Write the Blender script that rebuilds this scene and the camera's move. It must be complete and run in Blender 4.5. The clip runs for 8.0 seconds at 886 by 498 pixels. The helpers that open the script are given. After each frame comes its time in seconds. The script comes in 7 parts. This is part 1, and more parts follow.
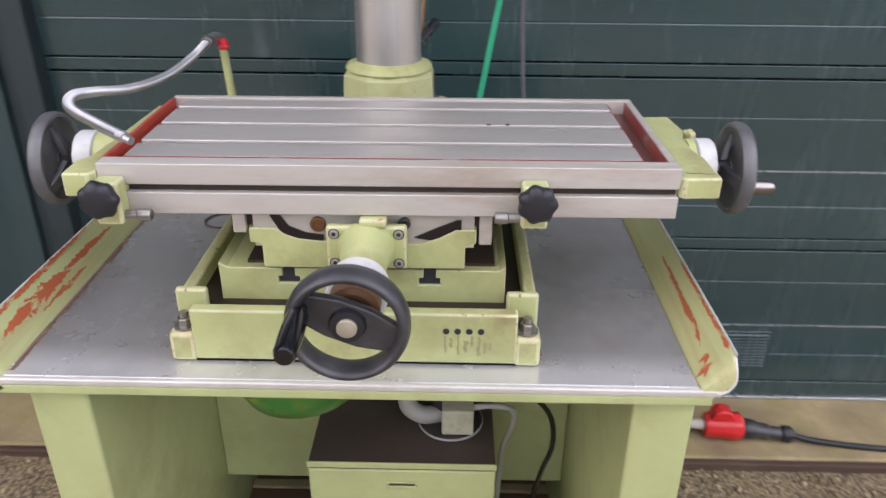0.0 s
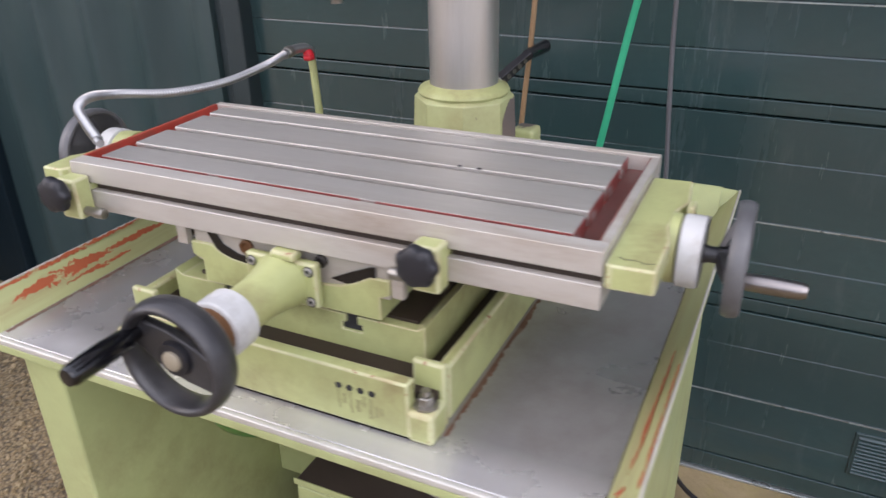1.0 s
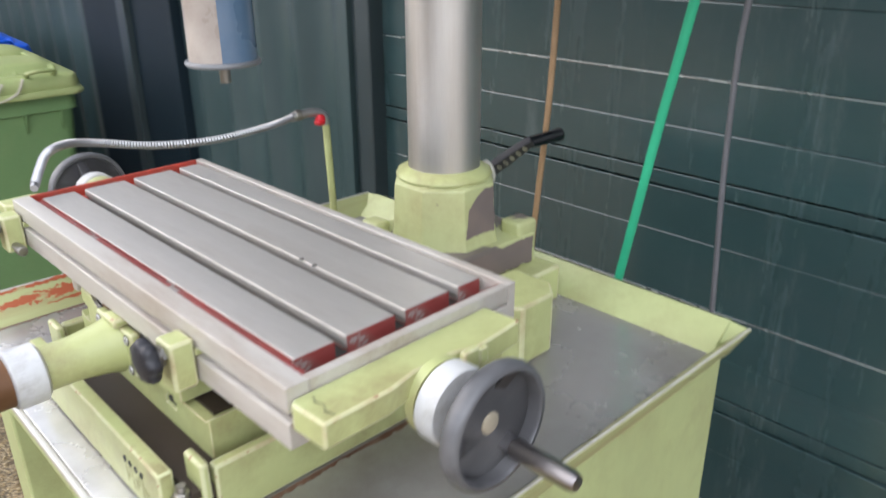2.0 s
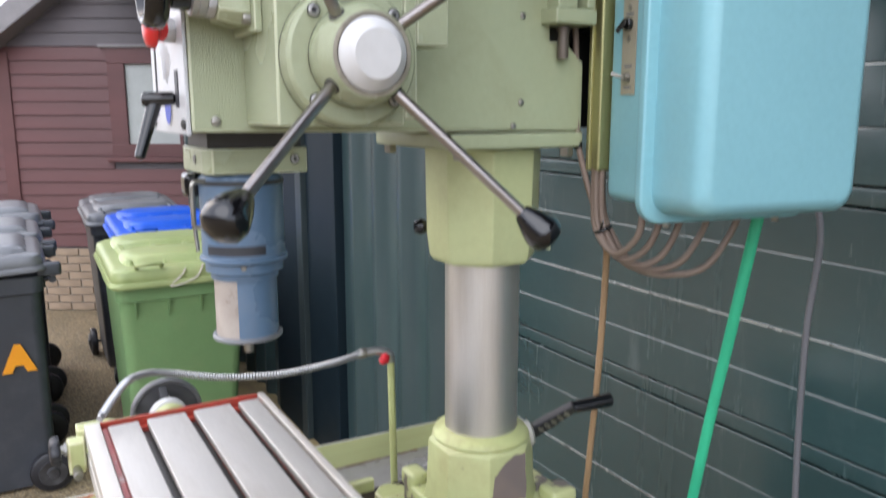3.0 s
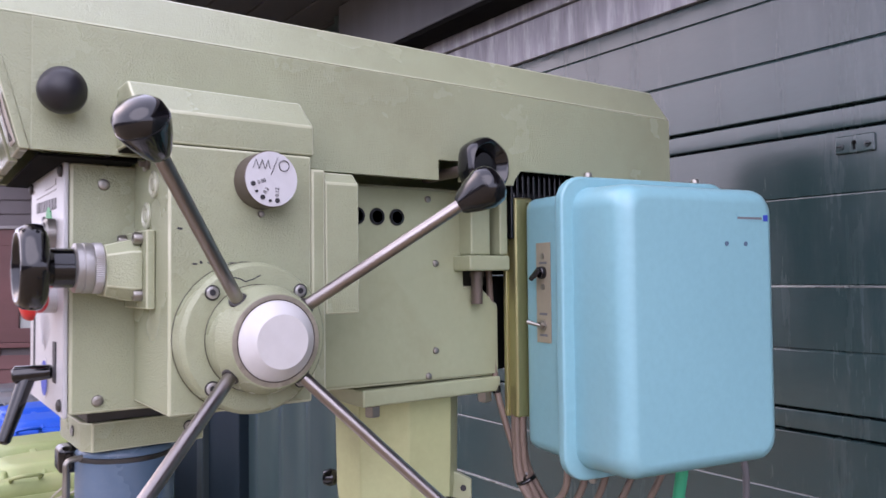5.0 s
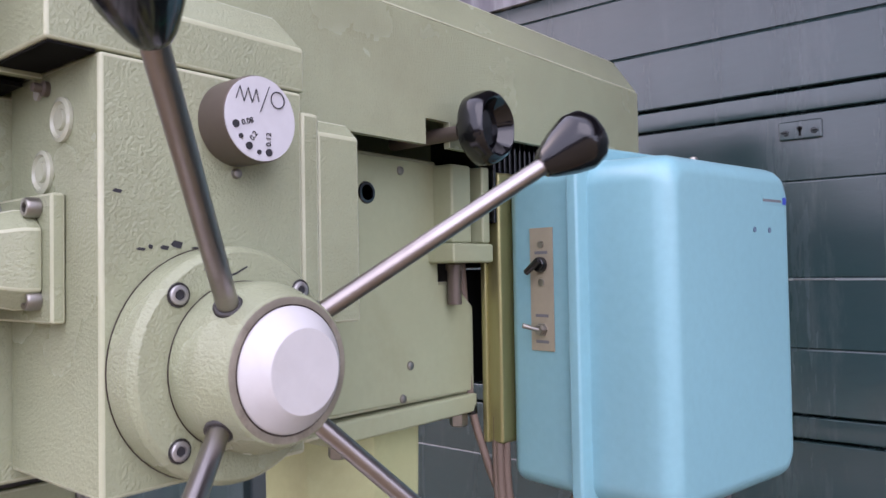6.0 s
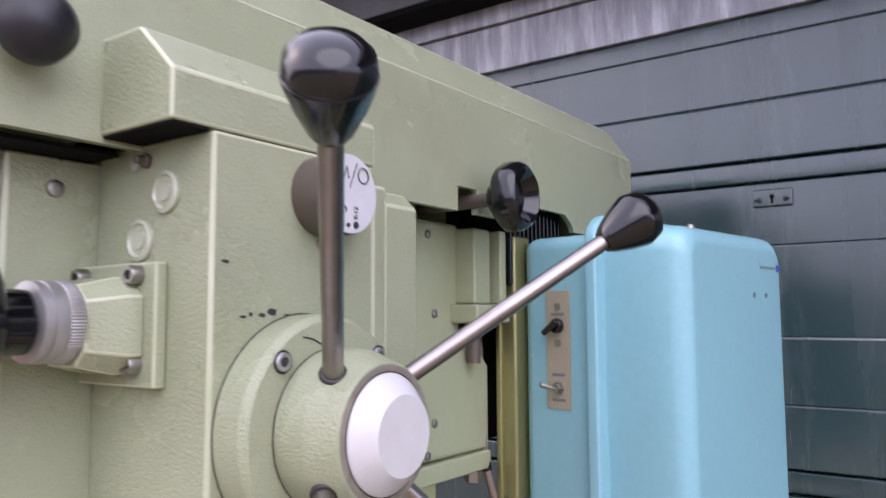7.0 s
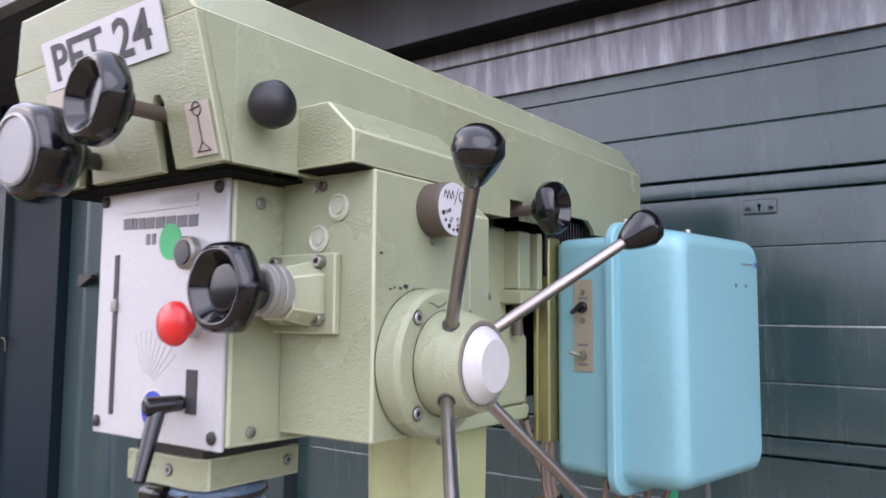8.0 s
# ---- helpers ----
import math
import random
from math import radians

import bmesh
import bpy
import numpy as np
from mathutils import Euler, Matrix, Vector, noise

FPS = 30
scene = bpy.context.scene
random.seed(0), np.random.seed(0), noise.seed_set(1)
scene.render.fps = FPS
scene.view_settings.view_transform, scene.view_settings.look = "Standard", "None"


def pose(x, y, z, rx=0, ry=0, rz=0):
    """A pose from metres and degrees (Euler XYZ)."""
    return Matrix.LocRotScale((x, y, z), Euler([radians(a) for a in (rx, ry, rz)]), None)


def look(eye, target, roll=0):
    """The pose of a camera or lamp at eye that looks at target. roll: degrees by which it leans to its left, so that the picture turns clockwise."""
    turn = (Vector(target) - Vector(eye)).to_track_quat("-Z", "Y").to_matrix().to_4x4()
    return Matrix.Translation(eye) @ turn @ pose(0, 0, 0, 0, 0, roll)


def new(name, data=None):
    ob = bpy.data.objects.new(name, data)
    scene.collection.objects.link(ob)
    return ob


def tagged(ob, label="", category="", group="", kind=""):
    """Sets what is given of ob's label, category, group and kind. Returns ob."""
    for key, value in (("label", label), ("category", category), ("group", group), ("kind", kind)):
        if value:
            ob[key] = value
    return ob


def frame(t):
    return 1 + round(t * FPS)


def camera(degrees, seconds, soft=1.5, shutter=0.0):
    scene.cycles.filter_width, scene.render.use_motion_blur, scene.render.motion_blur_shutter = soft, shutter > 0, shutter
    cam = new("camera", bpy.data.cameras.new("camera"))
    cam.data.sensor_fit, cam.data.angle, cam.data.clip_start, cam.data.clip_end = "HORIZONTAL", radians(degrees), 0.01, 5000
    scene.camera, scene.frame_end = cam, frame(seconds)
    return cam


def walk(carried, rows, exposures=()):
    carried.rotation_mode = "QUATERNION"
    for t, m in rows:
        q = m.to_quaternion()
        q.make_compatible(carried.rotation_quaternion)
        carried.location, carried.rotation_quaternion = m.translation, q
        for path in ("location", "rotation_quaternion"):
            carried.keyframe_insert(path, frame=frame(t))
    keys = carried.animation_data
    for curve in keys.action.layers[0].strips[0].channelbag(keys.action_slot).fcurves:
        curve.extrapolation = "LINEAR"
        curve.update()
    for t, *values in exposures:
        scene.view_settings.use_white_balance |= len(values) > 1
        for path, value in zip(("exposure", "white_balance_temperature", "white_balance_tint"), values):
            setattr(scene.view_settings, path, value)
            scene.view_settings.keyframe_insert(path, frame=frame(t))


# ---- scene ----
# The plan below is drawn in units of UNIT metres.
UNIT = 0.93

cam = camera(60.5, 8.0, shutter=0.4)
PATH = [
    (0, (0.117, -1.32, 1.58), (0.089, 0.464, 0.677), 0.5),
    (0.5, (0.29, -1.242, 1.567), (-0.151, 0.497, 0.683), -0.1),
    (1, (0.499, -1.125, 1.582), (-0.281, 0.49, 0.698), -1.2),
    (1.2, (0.607, -1.079, 1.576), (-0.293, 0.477, 0.699), -1.6),
    (2.3, (0.85, -0.706, 1.655), (-0.623, 0.449, 0.952), -0.1),
    (2.5, (0.874, -0.67, 1.688), (-0.691, 0.418, 1.081), 0.1),
    (3, (0.939, -0.596, 1.757), (-0.775, 0.369, 1.396), -0.0),
    (3.5, (0.942, -0.567, 1.815), (-0.781, 0.441, 1.69), -0.4),
    (4, (0.928, -0.575, 1.849), (-0.754, 0.506, 1.861), -0.3),
    (4.5, (0.908, -0.574, 1.862), (-0.747, 0.547, 1.917), -0.3),
    (5, (0.885, -0.565, 1.86), (-0.73, 0.612, 1.929), -0.6),
    (5.2, (0.851, -0.56, 1.856), (-0.734, 0.658, 1.919), -0.7),
    (6.3, (0.558, -0.563, 1.858), (-0.617, 1.053, 1.935), -1.2),
    (6.5, (0.554, -0.573, 1.859), (-0.598, 1.058, 1.96), -1.2),
    (7, (0.562, -0.636, 1.871), (-0.587, 0.99, 2.051), -0.3),
    (7.5, (0.598, -0.745, 1.866), (-0.571, 0.861, 2.098), 0.8),
    (8, (0.646, -0.863, 1.849), (-0.516, 0.755, 2.024), 0.4),
]
walk(cam, [(t, look(eye, target, roll)) for t, eye, target, roll in PATH],
     exposures=[(0.0, 0.38, 6250, 19), (1.2, 0.34, 6250, 19), (2.3, 0.76, 6200, 10), (3.5, 0.74, 6100, 20), (4.2, 0.64, 6000, 31), (5.2, 0.64, 6050, 31), (6.5, 0.70, 6050, 31), (7.2, 0.72, 6050, 28), (8.0, 0.73, 6000, 23)])

# ---------------------------------------------------------------- sky and sun
SUN_AZ, SUN_EL = radians(232), radians(38)
world = bpy.data.worlds.new("overcast_sky")
scene.world = world
world.use_nodes = True
wn, wl = world.node_tree.nodes, world.node_tree.links
wn.clear()
w_out, w_bg, w_sky = wn.new("ShaderNodeOutputWorld"), wn.new("ShaderNodeBackground"), wn.new("ShaderNodeTexSky")
w_mix = wn.new("ShaderNodeMix")
w_mix.data_type = "RGBA"
w_sky.sky_type, w_sky.sun_disc = "NISHITA", False
w_sky.sun_elevation, w_sky.sun_rotation = SUN_EL, SUN_AZ
w_sky.air_density, w_sky.dust_density = 1.0, 6.0
w_mix.inputs["Factor"].default_value = 0.75
w_mix.inputs["B"].default_value = (7.4, 7.8, 8.6, 1)
wl.new(w_sky.outputs[0], w_mix.inputs["A"])
wl.new(w_mix.outputs["Result"], w_bg.inputs[0])
w_bg.inputs[1].default_value = 0.19
wl.new(w_bg.outputs[0], w_out.inputs[0])

sun_data = bpy.data.lights.new("sun", "SUN")
sun_data.energy, sun_data.angle, sun_data.color = 1.0, radians(60), (1.0, 0.96, 0.90)
sun = new("sun", sun_data)
sun.matrix_world = look((2.4, -1.9, 3.6), (0.0, 0.0, 1.2))


# ---------------------------------------------------------------- materials
def material(name):
    m = bpy.data.materials.new(name)
    m.use_nodes = True
    nt = m.node_tree
    return m, nt, nt.nodes["Principled BSDF"]


def noise_node(nt, scale, detail=4.0, stretch=(1, 1, 1), rough=0.55):
    co, mp, tx = nt.nodes.new("ShaderNodeTexCoord"), nt.nodes.new("ShaderNodeMapping"), nt.nodes.new("ShaderNodeTexNoise")
    mp.inputs["Scale"].default_value = stretch
    nt.links.new(co.outputs["Object"], mp.inputs[0])
    nt.links.new(mp.outputs[0], tx.inputs["Vector"])
    tx.inputs["Scale"].default_value, tx.inputs["Detail"].default_value, tx.inputs["Roughness"].default_value = scale, detail, rough
    return tx.outputs["Fac"]


def ramp(nt, fac, lo, hi, a=0.0, b=1.0):
    r = nt.nodes.new("ShaderNodeMapRange")
    r.clamp = True
    for key, v in (("From Min", lo), ("From Max", hi), ("To Min", a), ("To Max", b)):
        r.inputs[key].default_value = v
    nt.links.new(fac, r.inputs["Value"])
    return r.outputs[0]


def blend(nt, fac, a, b):
    mx = nt.nodes.new("ShaderNodeMix")
    mx.data_type = "RGBA"
    for key, v in (("Factor", fac), ("A", a), ("B", b)):
        if isinstance(v, (tuple, list)):
            mx.inputs[key].default_value = (*v, 1)
        elif isinstance(v, float):
            mx.inputs[key].default_value = v
        else:
            nt.links.new(v, mx.inputs[key])
    return mx.outputs["Result"]


def product(nt, a, b):
    mt = nt.nodes.new("ShaderNodeMath")
    mt.operation = "MULTIPLY"
    nt.links.new(a, mt.inputs[0])
    nt.links.new(b, mt.inputs[1])
    return mt.outputs[0]


def bump(nt, bs, height, strength, distance):
    b = nt.nodes.new("ShaderNodeBump")
    b.inputs["Strength"].default_value, b.inputs["Distance"].default_value = strength, distance
    nt.links.new(height, b.inputs["Height"])
    nt.links.new(b.outputs[0], bs.inputs["Normal"])


def surface(name, rgb, rough=0.5, metal=0.0, vary=0.12, vary_scale=6.0, grain=60.0, relief=0.15, depth=0.001,
            dirt=None, dirt_amount=0.0, dirt_scale=9.0, chip=None, chip_level=0.7, chip_scale=14.0, stretch=(1, 1, 1), coat=0.0, grain_detail=3):
    """A surface with a broad tone variation, a fine grain in colour, gloss and relief, and if wanted dirt and chips."""
    m, nt, bs = material(name)
    big, fine = noise_node(nt, vary_scale, 5, stretch), noise_node(nt, grain, grain_detail, stretch)
    dark, light = tuple(max(0.0, c * (1 - vary)) for c in rgb), tuple(min(1.0, c * (1 + vary)) for c in rgb)
    col = blend(nt, ramp(nt, big, 0.3, 0.7), dark, light)
    col = blend(nt, ramp(nt, fine, 0.25, 0.75, 0.0, 0.35), col, tuple(c * 0.82 for c in rgb))
    if dirt:
        spots = product(nt, ramp(nt, noise_node(nt, dirt_scale, 8, stretch, 0.7), 0.46, 0.74, 0.0, dirt_amount), ramp(nt, big, 0.25, 0.6))
        col = blend(nt, spots, col, dirt)
    if chip:
        flakes = ramp(nt, noise_node(nt, chip_scale, 9, stretch, 0.62), chip_level, chip_level + 0.012)
        col = blend(nt, flakes, col, chip)
    nt.links.new(col, bs.inputs["Base Color"])
    nt.links.new(ramp(nt, big, 0.2, 0.8, max(0.02, rough - 0.1), min(1.0, rough + 0.1)), bs.inputs["Roughness"])
    bs.inputs["Metallic"].default_value, bs.inputs["Coat Weight"].default_value = metal, coat
    bs.inputs["Coat Roughness"].default_value = 0.2
    if relief:
        bump(nt, bs, fine, relief, depth)
    return m


M_HAMMER = surface("hammered_green_paint", (0.360, 0.392, 0.250), 0.25, vary=0.05, grain=540, grain_detail=6, relief=0.8, depth=0.0014, dirt=(0.2, 0.2, 0.12), dirt_amount=0.38, chip=(0.09, 0.085, 0.07), chip_level=0.772, coat=0.12)
M_SMOOTH = surface("smooth_green_paint", (0.365, 0.40, 0.25), 0.34, vary=0.05, grain=90, relief=0.08, dirt=(0.22, 0.2, 0.11), dirt_amount=0.3, chip=(0.1, 0.09, 0.07), chip_level=0.76)
M_CAST = surface("worn_green_cast_paint", (0.43, 0.462, 0.205), 0.40, vary=0.12, grain=60, relief=0.2, dirt=(0.20, 0.15, 0.07), dirt_amount=0.85, chip=(0.10, 0.07, 0.045), chip_level=0.735, chip_scale=30)
M_FLAKED = surface("flaked_green_cast_paint", (0.44, 0.47, 0.23), 0.42, vary=0.1, grain=60, relief=0.2, dirt=(0.26, 0.2, 0.1), dirt_amount=0.6, chip=(0.15, 0.12, 0.10), chip_level=0.66, chip_scale=11)
M_BRACKET = surface("yellow_green_cast_paint", (0.47, 0.505, 0.265), 0.36, vary=0.05, grain=90, relief=0.06, dirt=(0.25, 0.2, 0.1), dirt_amount=0.35, chip=(0.14, 0.11, 0.08), chip_level=0.76)
M_BARE = surface("green_paint_worn_to_grey", (0.44, 0.47, 0.23), 0.42, vary=0.08, grain=60, relief=0.2, dirt=(0.26, 0.2, 0.1), dirt_amount=0.5, chip=(0.14, 0.12, 0.105), chip_level=0.52, chip_scale=7)
M_STAND = surface("stand_green_paint", (0.42, 0.465, 0.215), 0.40, vary=0.06, grain=45, relief=0.06, dirt=(0.24, 0.20, 0.10), dirt_amount=0.65, chip=(0.36, 0.10, 0.04), chip_level=0.74, chip_scale=9)
M_TRAYWALL = surface("scraped_green_paint", (0.44, 0.46, 0.22), 0.45, vary=0.1, grain=45, relief=0.1, dirt=(0.30, 0.20, 0.10), dirt_amount=0.7, chip=(0.40, 0.12, 0.05), chip_level=0.665, chip_scale=10, stretch=(3.0, 0.13, 3.0))
M_STEEL = surface("ground_steel", (0.54, 0.517, 0.482), 0.45, metal=0.6, vary=0.08, vary_scale=5, grain=130, relief=0.0, stretch=(0.25, 1.4, 1), dirt=(0.33, 0.29, 0.25), dirt_amount=0.65, dirt_scale=6)
M_RIM = surface("steel_table_edge", (0.55, 0.520, 0.475), 0.45, metal=0.4, vary=0.08, vary_scale=5, grain=120, relief=0.06, stretch=(0.2, 1, 1), dirt=(0.30, 0.21, 0.14), dirt_amount=0.75, dirt_scale=14)
M_TRAY = surface("worn_tray_steel", (0.375, 0.365, 0.355), 0.30, metal=0.55, vary=0.2, vary_scale=3.0, grain=25, relief=0.05, dirt=(0.20, 0.165, 0.13), dirt_amount=0.7, dirt_scale=5, chip=(0.27, 0.17, 0.11), chip_level=0.77, chip_scale=12)
nt, bs = M_TRAY.node_tree, M_TRAY.node_tree.nodes["Principled BSDF"]
nt.links.new(ramp(nt, noise_node(nt, 4.5, 7, rough=0.62), 0.38, 0.64, 0.16, 0.46), bs.inputs["Roughness"])
M_SIGHT = surface("glossy_sight_plastic", (0.46, 0.48, 0.36), 0.14, vary=0.1, vary_scale=60, grain=200, relief=0.03, coat=0.6)
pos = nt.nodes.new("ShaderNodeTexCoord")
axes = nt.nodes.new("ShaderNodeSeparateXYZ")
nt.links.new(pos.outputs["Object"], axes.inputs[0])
# bright sky sheen on the tray's front strip, put into the colour by position
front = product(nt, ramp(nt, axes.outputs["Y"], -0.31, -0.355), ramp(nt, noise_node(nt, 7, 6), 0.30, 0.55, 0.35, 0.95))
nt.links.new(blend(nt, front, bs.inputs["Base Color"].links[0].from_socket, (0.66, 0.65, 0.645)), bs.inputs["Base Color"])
# near-black fill: shade in gaps and hollows is put into this colour
M_BLACKSHADE = surface("black_shade_fill", (0.006, 0.006, 0.006), 0.85, vary=0.2, grain=60, relief=0.0)
M_BLACKSHADE.node_tree.nodes["Principled BSDF"].inputs["Specular IOR Level"].default_value = 0.1
M_PRIMER = surface("bare_grey_brown_primer", (0.155, 0.125, 0.115), 0.55, vary=0.12, vary_scale=12, grain=90, relief=0.15, dirt=(0.24, 0.17, 0.13), dirt_amount=0.4, chip=(0.42, 0.46, 0.23), chip_level=0.70, chip_scale=34)
M_WORNRING = surface("bare_tan_hub_edge", (0.31, 0.28, 0.22), 0.45, metal=0.3, vary=0.25, vary_scale=40, grain=200, relief=0.2, dirt=(0.10, 0.08, 0.06), dirt_amount=0.9, dirt_scale=60)
M_STAIN = surface("brown_rust_film", (0.14, 0.065, 0.04), 0.6, vary=0.3, vary_scale=30, grain=120, relief=0.1, dirt=(0.28, 0.22, 0.17), dirt_amount=0.9, dirt_scale=40)
M_TRAYEDGE = surface("bright_worn_tray_edge", (0.60, 0.585, 0.54), 0.4, metal=0.3, vary=0.12, vary_scale=12, grain=90, relief=0.1, dirt=(0.45, 0.40, 0.30), dirt_amount=0.6)
M_SMEAR = surface("thin_oil_smear", (0.31, 0.31, 0.14), 0.5, vary=0.3, vary_scale=60, grain=200, relief=0.0, dirt=(0.12, 0.09, 0.05), dirt_amount=0.8, dirt_scale=70)
# real grime in slots and seams; painted shade in the trough and ways
M_GRIMESHADE = surface("brown_grime_and_shade", (0.026, 0.016, 0.010), 0.6, vary=0.3, vary_scale=10, grain=60, relief=0.1)
M_FAINT = surface("faint_engraved_line", (0.50, 0.495, 0.505), 0.4, vary=0.1, grain=90, relief=0.0)
M_SCRAPE = surface("orange_red_scrape", (0.44, 0.43, 0.21), 0.5, vary=0.15, vary_scale=30, grain=90, relief=0.1, dirt=(0.34, 0.18, 0.09), dirt_amount=0.9, dirt_scale=30, chip=(0.40, 0.10, 0.04), chip_level=0.43, chip_scale=60, stretch=(1, 0.3, 1))
M_COLUMN = surface("polished_column_steel", (0.64, 0.615, 0.58), 0.42, metal=0.9, vary=0.05, vary_scale=3, grain=140, relief=0.03, stretch=(6, 6, 0.3), dirt=(0.40, 0.33, 0.25), dirt_amount=0.3)
M_ROD = surface("brushed_lever_steel", (0.35, 0.32, 0.305), 0.32, metal=1.0, vary=0.08, grain=160, relief=0.05, dirt=(0.14, 0.11, 0.095), dirt_amount=0.5)
M_BOLT = surface("plated_bolt_steel", (0.33, 0.315, 0.285), 0.35, metal=0.9, vary=0.15, vary_scale=40, grain=300, relief=0.05)
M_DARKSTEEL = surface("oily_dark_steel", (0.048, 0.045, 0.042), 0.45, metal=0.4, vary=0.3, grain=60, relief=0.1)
M_RED = surface("red_primer_paint", (0.40, 0.05, 0.03), 0.45, vary=0.25, vary_scale=18, grain=60, relief=0.15, dirt=(0.16, 0.07, 0.05), dirt_amount=0.9, dirt_scale=22)
M_GUTTER = surface("worn_maroon_paint", (0.24, 0.05, 0.045), 0.45, vary=0.3, vary_scale=12, grain=60, relief=0.15, dirt=(0.20, 0.13, 0.11), dirt_amount=0.9, dirt_scale=18, chip=(0.30, 0.26, 0.24), chip_level=0.60, chip_scale=20)
M_BROWNRED = surface("dirty_red_brown_paint", (0.15, 0.055, 0.045), 0.42, vary=0.35, vary_scale=14, grain=50, relief=0.25, dirt=(0.07, 0.05, 0.045), dirt_amount=0.8)
M_BLACK = surface("black_plastic", (0.0045, 0.0045, 0.006), 0.14, vary=0.2, grain=260, relief=0.010, coat=0.3)
M_BLACK.node_tree.nodes["Principled BSDF"].inputs["Specular IOR Level"].default_value = 0.5
M_BLACK.node_tree.nodes["Principled BSDF"].inputs["Coat Roughness"].default_value = 0.06
M_RUBBER = surface("matt_black_plastic", (0.015, 0.015, 0.019), 0.45, vary=0.25, vary_scale=20, grain=200, relief=0.12)
M_BANDPL = surface("dusty_grey_wheel_rim", (0.10, 0.10, 0.105), 0.36, vary=0.2, vary_scale=20, grain=150, relief=0.08, dirt=(0.25, 0.25, 0.25), dirt_amount=0.4)
M_GREYPL = surface("worn_grey_black_wheel", (0.034, 0.033, 0.036), 0.34, vary=0.25, vary_scale=20, grain=150, relief=0.1, dirt=(0.2, 0.2, 0.2), dirt_amount=0.3)
M_WHITE = surface("white_enamel", (0.62, 0.61, 0.60), 0.4, vary=0.04, grain=90, relief=0.05, dirt=(0.4, 0.37, 0.33), dirt_amount=0.3)
M_PANEL = surface("pale_grey_aluminium", (0.54, 0.54, 0.55), 0.38, metal=0.25, vary=0.04, grain=180, relief=0.04)
M_DISC = surface("brushed_silver_disc", (0.27, 0.27, 0.28), 0.42, metal=0.6, vary=0.15, vary_scale=30, grain=200, relief=0.1)
M_DRUM = surface("graduated_drum_enamel", (0.57, 0.575, 0.57), 0.45, vary=0.10, vary_scale=25, grain=100, relief=0.08, dirt=(0.30, 0.28, 0.25), dirt_amount=0.8, dirt_scale=40)
M_BLUE = surface("pale_blue_paint", (0.235, 0.475, 0.53), 0.33, vary=0.03, vary_scale=4, grain=120, relief=0.05, depth=0.0006, coat=0.2)
M_GUARD = surface("steel_blue_paint", (0.088, 0.145, 0.222), 0.28, vary=0.12, grain=60, relief=0.08, dirt=(0.25, 0.27, 0.3), dirt_amount=0.4)
M_BRASS = surface("gold_anodised_channel", (0.38, 0.36, 0.17), 0.32, metal=0.75, vary=0.06, grain=120, relief=0.03, stretch=(4, 4, 0.3))
M_BEIGE = surface("beige_switch_plate", (0.42, 0.37, 0.28), 0.4, metal=0.3, vary=0.06, grain=150, relief=0.03)
M_ESTOP = surface("red_plastic", (0.62, 0.02, 0.02), 0.3, vary=0.08, grain=120, relief=0.02, coat=0.3)
M_REDVALVE = surface("red_valve_plastic", (0.60, 0.02, 0.03), 0.35, vary=0.08, grain=120, relief=0.02)
M_GREENDOT = surface("green_sticker", (0.05, 0.48, 0.17), 0.5, vary=0.05, grain=90, relief=0.0)
M_BLUEDOT = surface("blue_sticker", (0.03, 0.06, 0.42), 0.45, vary=0.05, grain=90, relief=0.0)
M_INKSHADE = surface("black_ink_and_shade", (0.03, 0.03, 0.035), 0.5, vary=0.15, grain=120, relief=0.0)
M_GREYINK = surface("grey_ink", (0.17, 0.17, 0.19), 0.5, vary=0.15, grain=120, relief=0.0)
M_LABEL = surface("white_label_card", (0.60, 0.60, 0.62), 0.5, vary=0.05, grain=120, relief=0.0)
M_TAN = surface("tan_label_card", (0.52, 0.47, 0.40), 0.5, vary=0.08, grain=120, relief=0.0)
M_BROWNRING = surface("rusty_brown_ring", (0.16, 0.075, 0.03), 0.5, metal=0.3, vary=0.25, vary_scale=20, grain=90, relief=0.15)
M_DIALSIDE = surface("grey_brown_dial_side", (0.13, 0.105, 0.085), 0.45, metal=0.4, vary=0.12, grain=120, relief=0.05)
M_COLLAR = surface("knurled_grey_steel", (0.46, 0.45, 0.44), 0.4, metal=0.7, vary=0.15, vary_scale=20, grain=200, relief=0.2)
M_HOSE = surface("galvanised_flexible_hose", (0.38, 0.38, 0.385), 0.32, metal=0.8, vary=0.12, grain=90, relief=0.05, dirt=(0.2, 0.19, 0.18), dirt_amount=0.4, dirt_scale=30)
M_CLEAR = surface("cloudy_beige_window", (0.36, 0.31, 0.27), 0.3, vary=0.25, vary_scale=14, grain=60, relief=0.05, dirt=(0.6, 0.57, 0.52), dirt_amount=0.5)
M_CABLE = surface("brown_grey_cable", (0.19, 0.14, 0.11), 0.5, vary=0.15, grain=90, relief=0.05)
M_OCHRE = surface("ochre_cable", (0.30, 0.19, 0.10), 0.5, vary=0.15, grain=90, relief=0.05)
M_GREYCABLE = surface("dark_grey_cable", (0.12, 0.12, 0.13), 0.5, vary=0.15, grain=90, relief=0.05)
M_GREENHOSE = surface("bright_green_strap", (0.035, 0.42, 0.22), 0.45, vary=0.1, vary_scale=12, grain=140, relief=0.1)
M_DOOR = surface("dark_green_door_panel", (0.028, 0.058, 0.060), 0.24, coat=0.7, vary=0.25, vary_scale=1.5, grain=90, relief=0.34, depth=0.0010, stretch=(0.4, 1, 1), dirt=(0.045, 0.062, 0.066), dirt_amount=0.4)
